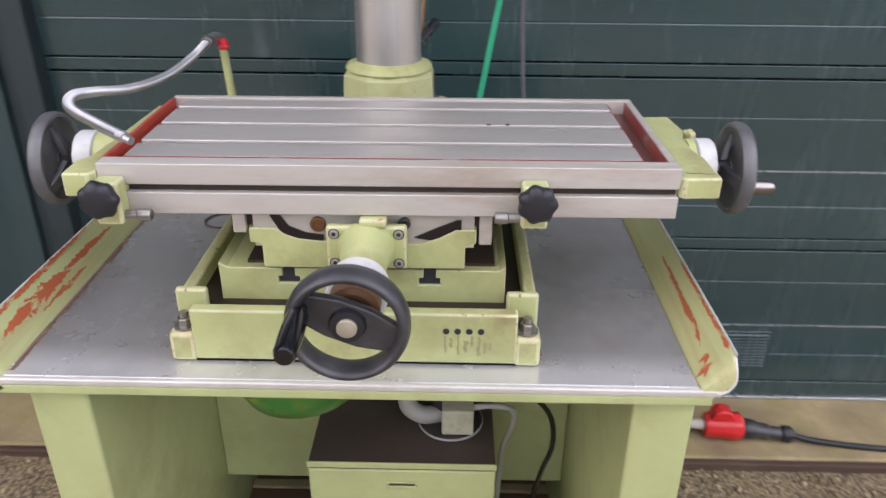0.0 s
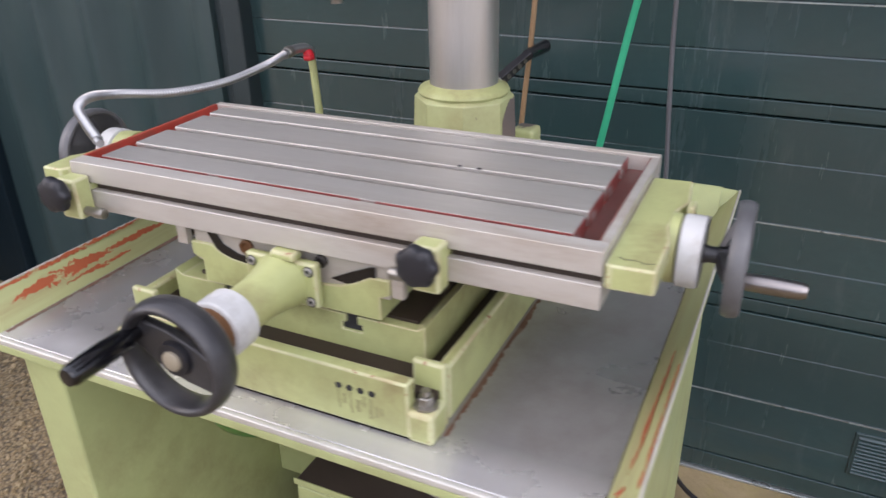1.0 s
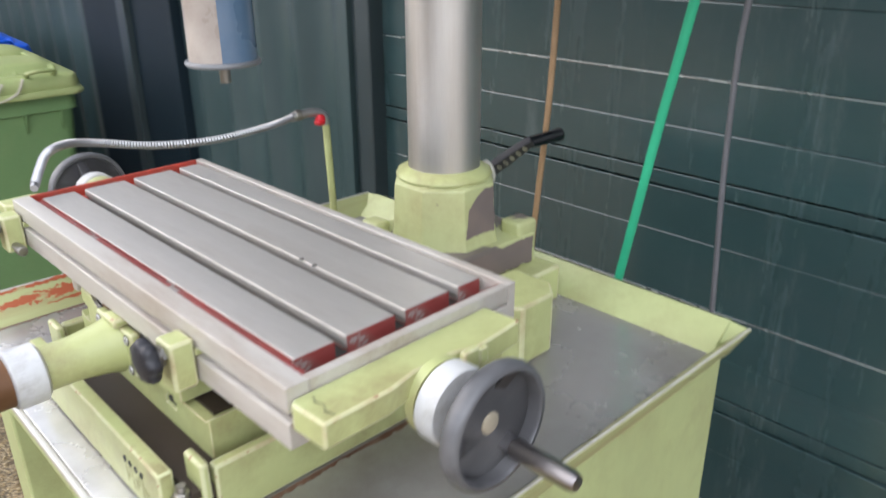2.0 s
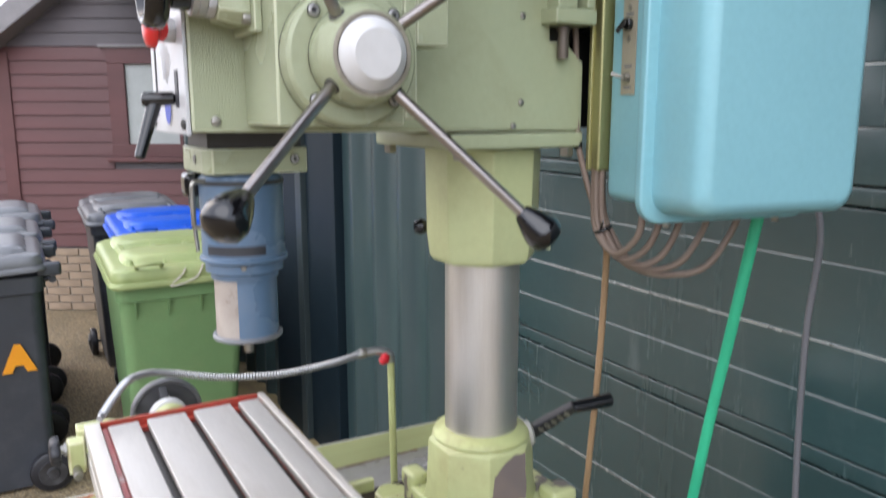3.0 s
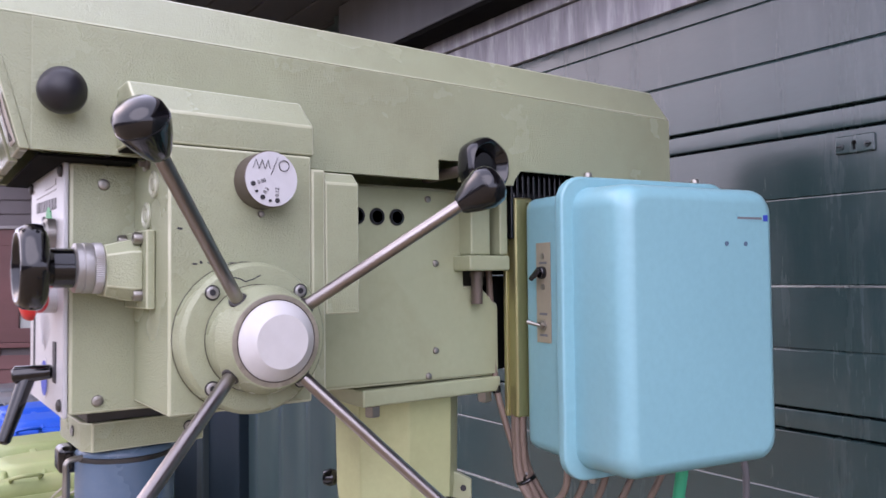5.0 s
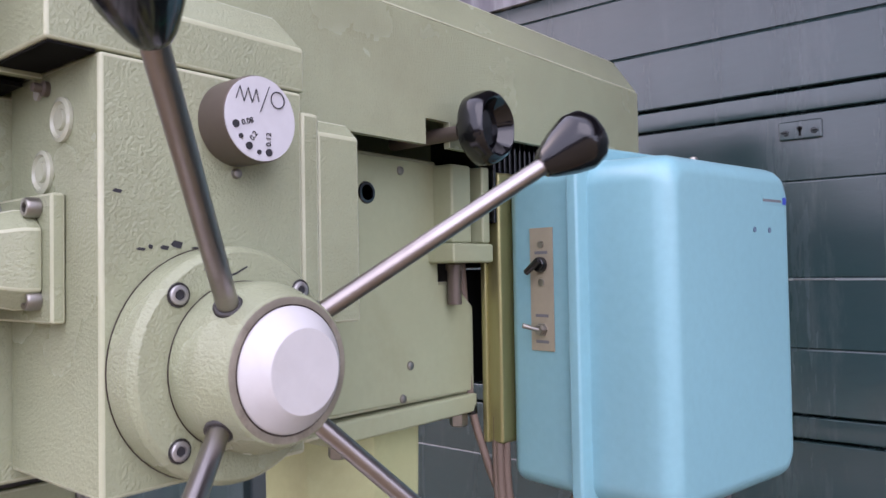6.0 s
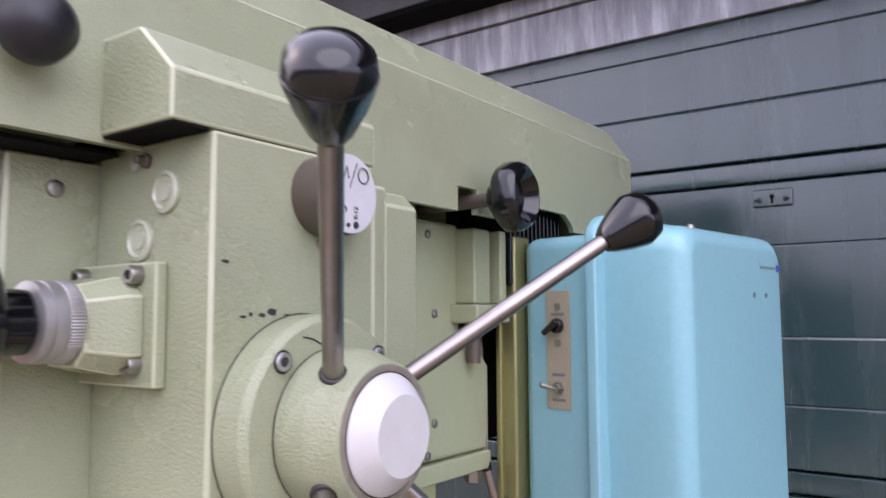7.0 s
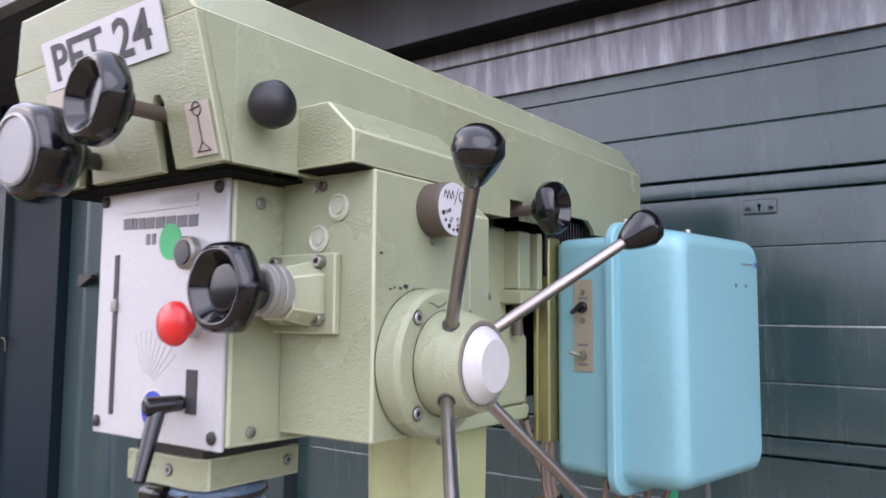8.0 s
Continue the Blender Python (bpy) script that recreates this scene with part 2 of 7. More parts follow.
nt, bs = M_DOOR.node_tree, M_DOOR.node_tree.nodes["Principled BSDF"]
# pale drip streaks: gloss of wet runs put into the base colour
drips = product(nt, ramp(nt, noise_node(nt, 22, 6, (1, 1, 0.16), 0.75), 0.52, 0.70), ramp(nt, noise_node(nt, 3.2, 5, (1, 1, 0.6)), 0.45, 0.68, 0.0, 0.55))
nt.links.new(blend(nt, drips, bs.inputs["Base Color"].links[0].from_socket, (0.115, 0.145, 0.150)), bs.inputs["Base Color"])
nt.links.new(ramp(nt, noise_node(nt, 14, 6, (1, 1, 0.10), 0.65), 0.35, 0.68, 0.12, 0.34), bs.inputs["Roughness"])
bs.inputs["Coat Roughness"].default_value = 0.2
# near-black that stands for the shade seen through the door joints
M_GROOVE = surface("door_joint_shade_black", (0.012, 0.016, 0.017), 0.7, vary=0.2, grain=60, relief=0.0)
M_SEAL = surface("pale_joint_edge", (0.50, 0.54, 0.54), 0.28, metal=0.7, vary=0.25, vary_scale=4, grain=60, relief=0.05)
M_SHEET = surface("dark_green_corrugated_sheet", (0.035, 0.060, 0.063), 0.36, vary=0.15, vary_scale=1.5, grain=40, relief=0.05, stretch=(1, 1, 0.25), dirt=(0.10, 0.12, 0.12), dirt_amount=0.3, dirt_scale=3)
M_FLATDOOR = surface("smooth_dark_teal_door", (0.0075, 0.016, 0.023), 0.55, vary=0.12, vary_scale=2, grain=50, relief=0.05)
M_FLATDOOR.node_tree.nodes["Principled BSDF"].inputs["Specular IOR Level"].default_value = 0.2
M_POST = surface("grey_door_frame", (0.027, 0.040, 0.044), 0.45, vary=0.12, grain=50, relief=0.05)
M_BEAM = surface("weathered_grey_lintel", (0.125, 0.130, 0.145), 0.45, vary=0.3, vary_scale=6, grain=40, relief=0.15, stretch=(1, 1, 0.15), dirt=(0.13, 0.13, 0.14), dirt_amount=0.5)
M_ZINC = surface("streaked_zinc_band", (0.27, 0.27, 0.30), 0.4, metal=0.3, vary=0.35, vary_scale=30, grain=90, relief=0.15, stretch=(1, 1, 0.14), dirt=(0.62, 0.62, 0.66), dirt_amount=0.95, dirt_scale=34)
M_SOFFIT = surface("brown_grey_soffit", (0.062, 0.060, 0.064), 0.7, vary=0.2, vary_scale=3, grain=30, relief=0.1)
M_SILL = surface("mossy_concrete_sill", (0.33, 0.255, 0.14), 0.85, vary=0.35, vary_scale=7, grain=60, relief=0.5, depth=0.006, dirt=(0.27, 0.24, 0.06), dirt_amount=0.8)
M_TIMBER = surface("dark_red_brown_timber", (0.075, 0.042, 0.028), 0.75, vary=0.35, vary_scale=8, grain=60, relief=0.3, stretch=(0.2, 1, 1), dirt=(0.20, 0.16, 0.09), dirt_amount=0.6)
M_WOOD = surface("dark_red_brown_boards", (0.115, 0.046, 0.044), 0.55, vary=0.25, vary_scale=3, grain=30, relief=0.2, stretch=(0.15, 0.15, 1))
M_WOODDARK = surface("grey_brown_gable_boards", (0.10, 0.085, 0.09), 0.6, vary=0.2, vary_scale=3, grain=30, relief=0.2)
M_ROOF = surface("grey_roof_edge", (0.22, 0.205, 0.205), 0.6, vary=0.15, grain=30, relief=0.1)
M_CURTAIN = surface("pale_window_blind", (0.42, 0.44, 0.42), 0.6, vary=0.06, vary_scale=8, grain=30, relief=0.05)
M_BRICK = surface("pale_brown_brick", (0.33, 0.245, 0.17), 0.8, vary=0.25, vary_scale=5, grain=40, relief=0.4)
M_YARDWALL = surface("dark_brown_unseen_wall", (0.10, 0.075, 0.06), 0.8, vary=0.3, vary_scale=2, grain=30, relief=0.3)
M_MORTAR = surface("grey_mortar", (0.25, 0.235, 0.21), 0.9, vary=0.12, grain=50, relief=0.3)
M_BINGREEN = surface("green_bin_plastic", (0.155, 0.27, 0.115), 0.42, vary=0.12, vary_scale=3, grain=90, relief=0.08, dirt=(0.22, 0.26, 0.13), dirt_amount=0.3)
M_BINLID = surface("faded_lime_lid_plastic", (0.30, 0.36, 0.145), 0.42, vary=0.15, vary_scale=5, grain=90, relief=0.08, dirt=(0.36, 0.35, 0.17), dirt_amount=0.7)
M_BINBLACK = surface("charcoal_bin_plastic", (0.042, 0.047, 0.058), 0.42, vary=0.2, vary_scale=3, grain=90, relief=0.08, dirt=(0.12, 0.12, 0.125), dirt_amount=0.3)
M_BINGREY = surface("weathered_grey_lid_plastic", (0.14, 0.145, 0.155), 0.32, vary=0.2, vary_scale=5, grain=70, relief=0.1, dirt=(0.26, 0.26, 0.26), dirt_amount=0.5)
M_BINBLUE = surface("blue_lid_plastic", (0.01, 0.09, 0.55), 0.4, vary=0.1, vary_scale=5, grain=70, relief=0.05)
M_ORANGE = surface("orange_sticker", (0.75, 0.30, 0.01), 0.5, vary=0.05, grain=70, relief=0.0)
M_TANKTOP = surface("oily_brown_tank_lid", (0.06, 0.045, 0.038), 0.5, vary=0.3, vary_scale=8, grain=60, relief=0.1)
M_SHELF = surface("oily_brown_board", (0.135, 0.075, 0.042), 0.6, vary=0.35, vary_scale=6, grain=50, relief=0.2, stretch=(0.25, 1, 1), dirt=(0.04, 0.03, 0.025), dirt_amount=0.8)
M_PUMP = surface("pale_grey_pump_casting", (0.36, 0.35, 0.31), 0.5, vary=0.15, vary_scale=15, grain=70, relief=0.15)
M_TERMINAL = surface("pale_yellow_green_paint", (0.46, 0.46, 0.33), 0.45, vary=0.12, vary_scale=20, grain=90, relief=0.1, dirt=(0.2, 0.16, 0.1), dirt_amount=0.6, dirt_scale=30)
M_BOWL = surface("green_funnel_plastic", (0.03, 0.17, 0.025), 0.3, vary=0.3, vary_scale=9, grain=60, relief=0.05, dirt=(0.3, 0.2, 0.02), dirt_amount=0.9)

M_PEBBLE, nt, bs = material("loose_pebbles")
geo = nt.nodes.new("ShaderNodeNewGeometry")
tint = blend(nt, ramp(nt, geo.outputs["Random Per Island"], 0.0, 1.0), (0.19, 0.13, 0.06), (0.52, 0.405, 0.225))
nt.links.new(blend(nt, ramp(nt, noise_node(nt, 130, 4), 0.3, 0.7, 0.0, 0.5), tint, (0.24, 0.20, 0.15)), bs.inputs["Base Color"])
bs.inputs["Roughness"].default_value = 0.8

# worn edges: the rounded edges of these paints take a second surface
# besides rust, the casting's paler base paints highlights along its edges
M_CASTEDGE = surface("rust_and_glint_casting_edge", (0.52, 0.53, 0.30), 0.45, vary=0.14, grain=60, relief=0.2, dirt=(0.34, 0.20, 0.10), dirt_amount=0.8, dirt_scale=20, chip=(0.30, 0.14, 0.08), chip_level=0.635, chip_scale=90)
M_HAMMEREDGE = surface("pale_worn_paint_edge", (0.47, 0.49, 0.33), 0.33, vary=0.08, grain=200, relief=0.15, dirt=(0.62, 0.62, 0.48), dirt_amount=0.6, chip=(0.12, 0.11, 0.09), chip_level=0.72, chip_scale=30)
EDGE = {"worn_green_cast_paint": M_CASTEDGE, "hammered_green_paint": M_HAMMEREDGE}

# A ground of packed gravel and earth
M_GROUND, nt, bs = material("packed_gravel_ground")
speck = nt.nodes.new("ShaderNodeTexVoronoi")
co = nt.nodes.new("ShaderNodeTexCoord")
nt.links.new(co.outputs["Object"], speck.inputs["Vector"])
speck.inputs["Scale"].default_value = 95
patch = noise_node(nt, 1.6, 7)
base_col = blend(nt, ramp(nt, patch, 0.35, 0.65), (0.19, 0.130, 0.058), (0.33, 0.235, 0.115))
tone = nt.nodes.new("ShaderNodeSeparateColor")
nt.links.new(speck.outputs["Color"], tone.inputs[0])
base_col = blend(nt, ramp(nt, tone.outputs[0], 0.0, 1.0, 0.0, 0.75), base_col, (0.38, 0.31, 0.20))
base_col = blend(nt, ramp(nt, speck.outputs["Distance"], 0.3, 0.8, 0.0, 0.8), base_col, (0.05, 0.04, 0.03))
nt.links.new(base_col, bs.inputs["Base Color"])
bs.inputs["Roughness"].default_value = 0.9
bump(nt, bs, speck.outputs["Distance"], 0.8, -0.006)


# ---------------------------------------------------------------- mesh helpers
class Shape:
    """A mesh that grows by simple solids, in plan units."""

    def __init__(self):
        self.bm = bmesh.new()

    def take(self, other, bevel=0.0, steps=2, angle=30):
        bmesh.ops.recalc_face_normals(other, faces=other.faces)
        if bevel:
            sharp = [e for e in other.edges if e.is_manifold and e.calc_face_angle(0) > radians(angle)]
            worn = bmesh.ops.bevel(other, geom=sharp, offset=bevel, segments=steps, affect="EDGES", profile=0.5, clamp_overlap=True)
            for f in worn["faces"]:
                f.material_index = 1
        me = bpy.data.meshes.new("solid")
        other.to_mesh(me)
        other.free()
        self.bm.from_mesh(me)
        bpy.data.meshes.remove(me)
        return self

    def box(self, x0, x1, y0, y1, z0, z1, bevel=0.002, steps=2, turn=None):
        b = bmesh.new()
        bmesh.ops.create_cube(b, size=1)
        m = Matrix.Translation(((x0 + x1) / 2, (y0 + y1) / 2, (z0 + z1) / 2)) @ Matrix.Diagonal((x1 - x0, y1 - y0, z1 - z0, 1))
        bmesh.ops.transform(b, matrix=m, verts=b.verts)
        if bevel:
            bmesh.ops.recalc_face_normals(b, faces=b.faces)
            worn = bmesh.ops.bevel(b, geom=list(b.edges), offset=min(bevel, 0.45 * min(x1 - x0, y1 - y0, z1 - z0)), segments=steps, affect="EDGES", profile=0.5)
            for f in worn["faces"]:
                f.material_index = 1
        if turn:
            bmesh.ops.transform(b, matrix=turn, verts=b.verts)
        return self.take(b)

    def prism(self, outline, axis, a, b_, bevel=0.0, steps=2, turn=None):
        """outline: points in the two other axes, in the order x, y, z without the axis."""
        b = bmesh.new()
        order = {"x": lambda p, h: (h, p[0], p[1]), "y": lambda p, h: (p[0], h, p[1]), "z": lambda p, h: (p[0], p[1], h)}[axis]
        lo, hi = [b.verts.new(order(p, a)) for p in outline], [b.verts.new(order(p, b_)) for p in outline]
        b.faces.new(lo)
        b.faces.new(list(reversed(hi)))
        for i in range(len(outline)):
            j = (i + 1) % len(outline)
            b.faces.new((lo[i], hi[i], hi[j], lo[j]))
        if turn:
            bmesh.ops.transform(b, matrix=turn, verts=b.verts)
        return self.take(b, bevel, steps)

    def loft(self, loops, closed_ends=True, bevel=0.0):
        """loops: rings of equally many points, one after another."""
        b = bmesh.new()
        rings = [[b.verts.new(p) for p in ring] for ring in loops]
        for r0, r1 in zip(rings, rings[1:]):
            for i in range(len(r0)):
                j = (i + 1) % len(r0)
                b.faces.new((r0[i], r0[j], r1[j], r1[i]))
        if closed_ends:
            b.faces.new(list(reversed(rings[0])))
            b.faces.new(rings[-1])
        return self.take(b, bevel)

    def lathe(self, profile, at, way=(0, 0, 1), seg=28, lobes=0, amp=0.0, phase=0.0, shut=True):
        """profile: (radius, height) from one end to the other along way; lobes ripple the radius."""
        q = Vector((0, 0, 1)).rotation_difference(Vector(way).normalized()).to_matrix()
        at, top = Vector(at), max(r for r, _ in profile)
        b, rings = bmesh.new(), []
        for r, h in profile:
            if r < 1e-6:
                rings.append([b.verts.new(at + q @ Vector((0, 0, h)))])
                continue
            ring = []
            for i in range(seg):
                a = 2 * math.pi * i / seg + phase
                k = r * (1 + amp * (r / top) ** 3 * math.cos(lobes * a)) if lobes else r
                ring.append(b.verts.new(at + q @ Vector((k * math.cos(a), k * math.sin(a), h))))
            rings.append(ring)
        for r0, r1 in zip(rings, rings[1:]):
            for i in range(seg):
                j = (i + 1) % seg
                if len(r0) == 1 and len(r1) == 1:
                    continue
                if len(r0) == 1:
                    b.faces.new((r0[0], r1[i], r1[j]))
                elif len(r1) == 1:
                    b.faces.new((r0[i], r1[0], r0[j]))
                else:
                    b.faces.new((r0[i], r1[i], r1[j], r0[j]))
        if shut:
            if len(rings[0]) > 1:
                b.faces.new(rings[0])
            if len(rings[-1]) > 1:
                b.faces.new(list(reversed(rings[-1])))
        return self.take(b)

    def rod(self, p0, p1, r0, r1=None, seg=16, bevel=0.0):
        p0, p1 = Vector(p0), Vector(p1)
        h = (p1 - p0).length
        r1 = r0 if r1 is None else r1
        prof = [(r0, 0), (r1, h)] if not bevel else [(r0 - bevel, 0), (r0, bevel), (r1, h - bevel), (r1 - bevel, h)]
        return self.lathe(prof, p0, p1 - p0, seg)

    def ring(self, at, way, big, small, seg=40, flat=1.0, cut=12):
        """A torus; flat stretches its section along way."""
        prof = [(big + small * math.cos(2 * math.pi * k / cut), flat * small * math.sin(2 * math.pi * k / cut)) for k in range(cut + 1)]
        return self.lathe(prof, at, way, seg, shut=False)

    def sweep(self, points, radius, seg=10, rounds=8, corrugate=0.0, squash=1.0):
        """A tube along a smooth line through the points."""
        pts = [Vector(p) for p in points]
        ext = [2 * pts[0] - pts[1], *pts, 2 * pts[-1] - pts[-2]]
        line = []
        for i in range(1, len(ext) - 2):
            p0, p1, p2, p3 = ext[i - 1 : i + 3]
            for k in range(rounds):
                t = k / rounds
                line.append(0.5 * (2 * p1 + (p2 - p0) * t + (2 * p0 - 5 * p1 + 4 * p2 - p3) * t * t + (3 * p1 - p0 - 3 * p2 + p3) * t ** 3))
        line.append(pts[-1])
        b, rings, side = bmesh.new(), [], None
        for i, p in enumerate(line):
            way = (line[min(i + 1, len(line) - 1)] - line[max(i - 1, 0)]).normalized()
            if side is None:
                side = way.orthogonal().normalized()
            side = (side - way * side.dot(way)).normalized()
            up = way.cross(side)
            r = radius * (1 + corrugate * (1 if i % 2 else -1))
            rings.append([b.verts.new(p + r * (math.cos(a) * side + squash * math.sin(a) * up)) for a in (2 * math.pi * k / seg for k in range(seg))])
        for r0, r1 in zip(rings, rings[1:]):
            for i in range(seg):
                j = (i + 1) % seg
                b.faces.new((r0[i], r0[j], r1[j], r1[i]))
        b.faces.new(list(reversed(rings[0])))
        b.faces.new(rings[-1])
        return self.take(b)

    def turned(self, m):
        bmesh.ops.transform(self.bm, matrix=m, verts=self.bm.verts)
        return self


PLACE = {}


def thing(name, at, label, category, group="", kind=""):
    """An empty at the base of a thing, in plan units."""
    ob = new(name)
    ob.empty_display_size = 0.05
    ob.location = Vector(at) * UNIT
    PLACE[ob.name] = Vector(at)
    return tagged(ob, label, category, group, kind)


def even_normals(me, limit=50):
    """Area-weighted corner normals: large faces shade flat, bevels and tubes shade round."""
    n_loops, n_polys = len(me.loops), len(me.polygons)
    vert_of, normal, area = np.empty(n_loops, int), np.empty(n_polys * 3), np.empty(n_polys)
    me.loops.foreach_get("vertex_index", vert_of)
    me.polygons.foreach_get("normal", normal)
    me.polygons.foreach_get("area", area)
    normal = normal.reshape(-1, 3)
    sizes = np.array([p.loop_total for p in me.polygons])
    face_of = np.repeat(np.arange(n_polys), sizes)
    order = np.argsort(vert_of, kind="stable")
    bounds = np.flatnonzero(np.diff(vert_of[order])) + 1
    out, least = np.empty((n_loops, 3)), math.cos(radians(limit))
    for group in np.split(order, bounds):
        f = face_of[group]
        n = normal[f]
        w = (n @ n.T > least) * (area[f] + 1e-12)[None, :]
        out[group] = w @ n
    out /= np.linalg.norm(out, axis=1, keepdims=True) + 1e-12
    me.polygons.foreach_set("use_smooth", np.ones(n_polys, bool))
    me.normals_split_custom_set(out.tolist())


def mesh_of(shape, mat, name):
    bm = shape.bm
    pts = [v.co for v in bm.verts]
    mid = Vector([(min(p[i] for p in pts) + max(p[i] for p in pts)) / 2 for i in range(3)])
    for v in bm.verts:
        v.co = (v.co - mid) * UNIT
    me = bpy.data.meshes.new(name)
    bm.to_mesh(me)
    bm.free()
    me.materials.append(mat)
    if mat.name in EDGE:
        me.materials.append(EDGE[mat.name])
    else:
        me.polygons.foreach_set("material_index", np.zeros(len(me.polygons), np.int32))
    even_normals(me)
    return me, mid


def part(name, shape, mat, parent, label="", kind=""):
    """One mesh under a thing or a part."""
    me, mid = mesh_of(shape, mat, name)
    ob = new(name, me)
    ob.parent = parent
    ob.location = (mid - PLACE[parent.name]) * UNIT
    PLACE[ob.name] = mid
    return tagged(ob, label, kind=kind)


def solid(name, shape, mat, label, category, kind="", group=""):
    """A thing that is one mesh."""
    me, mid = mesh_of(shape, mat, name)
    ob = new(name, me)
    ob.location = mid * UNIT
    PLACE[ob.name] = mid
    return tagged(ob, label, category, group, kind)


def letters(text, size, m, mat, parent, name="lettering", label="", depth=0.0004, shear=0.0, spacing=1.0, bold=0.0, fill=None):
    """Built-in font as a thin mesh, its middle at the pose m (plan units)."""
    cu = bpy.data.curves.new("letters", "FONT")
    cu.body, cu.size, cu.extrude, cu.align_x, cu.align_y, cu.shear, cu.space_character = text, size, depth, "CENTER", "CENTER", shear, spacing
    cu.offset = bold
    ob = bpy.data.objects.new("letters", cu)
    scene.collection.objects.link(ob)
    bpy.context.view_layer.update()
    me = bpy.data.meshes.new_from_object(ob.evaluated_get(bpy.context.evaluated_depsgraph_get()))
    bpy.data.objects.remove(ob)
    s = Shape()
    s.bm.from_mesh(me)
    bpy.data.meshes.remove(me)
    if fill:
        xs, ys = [v.co.x for v in s.bm.verts], [v.co.y for v in s.bm.verts]
        s.turned(Matrix.Diagonal((fill[0] / (max(xs) - min(xs)), fill[1] / (max(ys) - min(ys)), 1, 1)) @ Matrix.Translation((-(max(xs) + min(xs)) / 2, -(max(ys) + min(ys)) / 2, 0)))
    s.turned(m)
    return part(name, s, mat, parent, label)


def facing(origin, right, up):
    """The pose of a sheet whose x runs along right and y along up."""
    r, u = Vector(right).normalized(), Vector(up).normalized()
    n = r.cross(u).normalized()
    u = n.cross(r)
    m = Matrix((r, u, n)).transposed().to_4x4()
    return Matrix.Translation(origin) @ m


def sheet_box(m, x0, x1, y0, y1, thick, bevel=0.0):
    """A thin box on the sheet m."""
    return Shape().box(x0, x1, y0, y1, 0, thick, bevel, 1, turn=m)


def socket_screw(shape, at, way, r=0.0055, h=0.005):
    shape.lathe([(r, 0), (r, h * 0.8), (r * 0.85, h), (r * 0.5, h), (r * 0.5, h * 0.35), (0, h * 0.35)], at, way, 14)


def sunk_screw(at, way, parent, r=0.0062):
    """A socket screw in a dark counterbore."""
    way = Vector(way).normalized()
    sc = part("screw", Shape().lathe([(r, 0), (r, 0.0016), (r * 0.88, 0.0024), (r * 0.55, 0.0024), (r * 0.5, 0.0010), (0, 0.0010)], at, way, 16), M_COLLAR, parent)
    part("counterbore", Shape().ring(Vector(at) + way * 0.0006, way, r * 1.12, r * 0.13, 20, 0.6, 8), M_DARKSTEEL, sc)
    part("socket", Shape().lathe([(r * 0.50, 0.0014), (r * 0.50, 0.0019), (0, 0.0019)], at, way, 6), M_INKSHADE, sc)


def hex_bolt(shape, at, way, r=0.008, h=0.007):
    shape.lathe([(r, 0), (r, h), (r * 0.8, h * 1.15), (0, h * 1.15)], at, way, 6)


# ---------------------------------------------------------------- the yard: ground, sill, door, sheet wall, eaves
b = bmesh.new()
bmesh.ops.create_grid(b, x_segments=2, y_segments=2, size=600)
g = Shape()
g.take(b)
solid("ground", g, M_GROUND, "brown packed gravel and earth of the yard", "ground", kind="structure")

rng = random.Random(4)
verts, faces = [], []
unit = bmesh.new()
bmesh.ops.create_icosphere(unit, subdivisions=1, radius=1)
uv = [v.co.copy() for v in unit.verts]
uf = [[v.index for v in f.verts] for f in unit.faces]
unit.free()
for zone, count in (((-2.2, -0.40, -1.0, 0.42), 2600), ((0.46, 2.2, -0.1, 0.42), 1200)):
    for _ in range(count):
        x, y, r = rng.uniform(zone[0], zone[1]), rng.uniform(zone[2], zone[3]), 0.003 + 0.009 * rng.random() ** 2.2
        turn = Euler((rng.uniform(0, 6), rng.uniform(0, 6), rng.uniform(0, 6))).to_matrix()
        k = (rng.uniform(0.7, 1.3), rng.uniform(0.7, 1.3), rng.uniform(0.45, 0.8))
        n = len(verts)
        for c in uv:
            p = turn @ Vector((c.x * k[0] * r, c.y * k[1] * r, c.z * k[2] * r))
            verts.append(((x + p.x) * UNIT, (y + p.y) * UNIT, (r * 0.45 + p.z) * UNIT))
        faces += [[n + i for i in f] for f in uf]
me = bpy.data.meshes.new("gravel")
me.from_pydata(verts, [], faces)
me.materials.append(M_PEBBLE)
tagged(new("gravel", me), "loose brown and grey pebbles on the yard", "gravel", kind="stuff")

DOOR_Y = 0.755
sill = Shape().box(-6.3, 3.4, 0.4455, 1.0, -0.05, 0.032, 0.010)
solid("sill", sill, M_SILL, "mossy yellow-brown concrete sill under the door", "sill", kind="structure")
solid("timber_edge", Shape().box(-6.3, 3.4, 0.420, 0.4445, -0.04, 0.027, 0.005), M_TIMBER, "dark red-brown timber board along the front of the sill", "board", kind="structure")

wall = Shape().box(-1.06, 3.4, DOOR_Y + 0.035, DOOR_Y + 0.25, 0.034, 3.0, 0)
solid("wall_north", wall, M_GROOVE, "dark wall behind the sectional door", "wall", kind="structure")

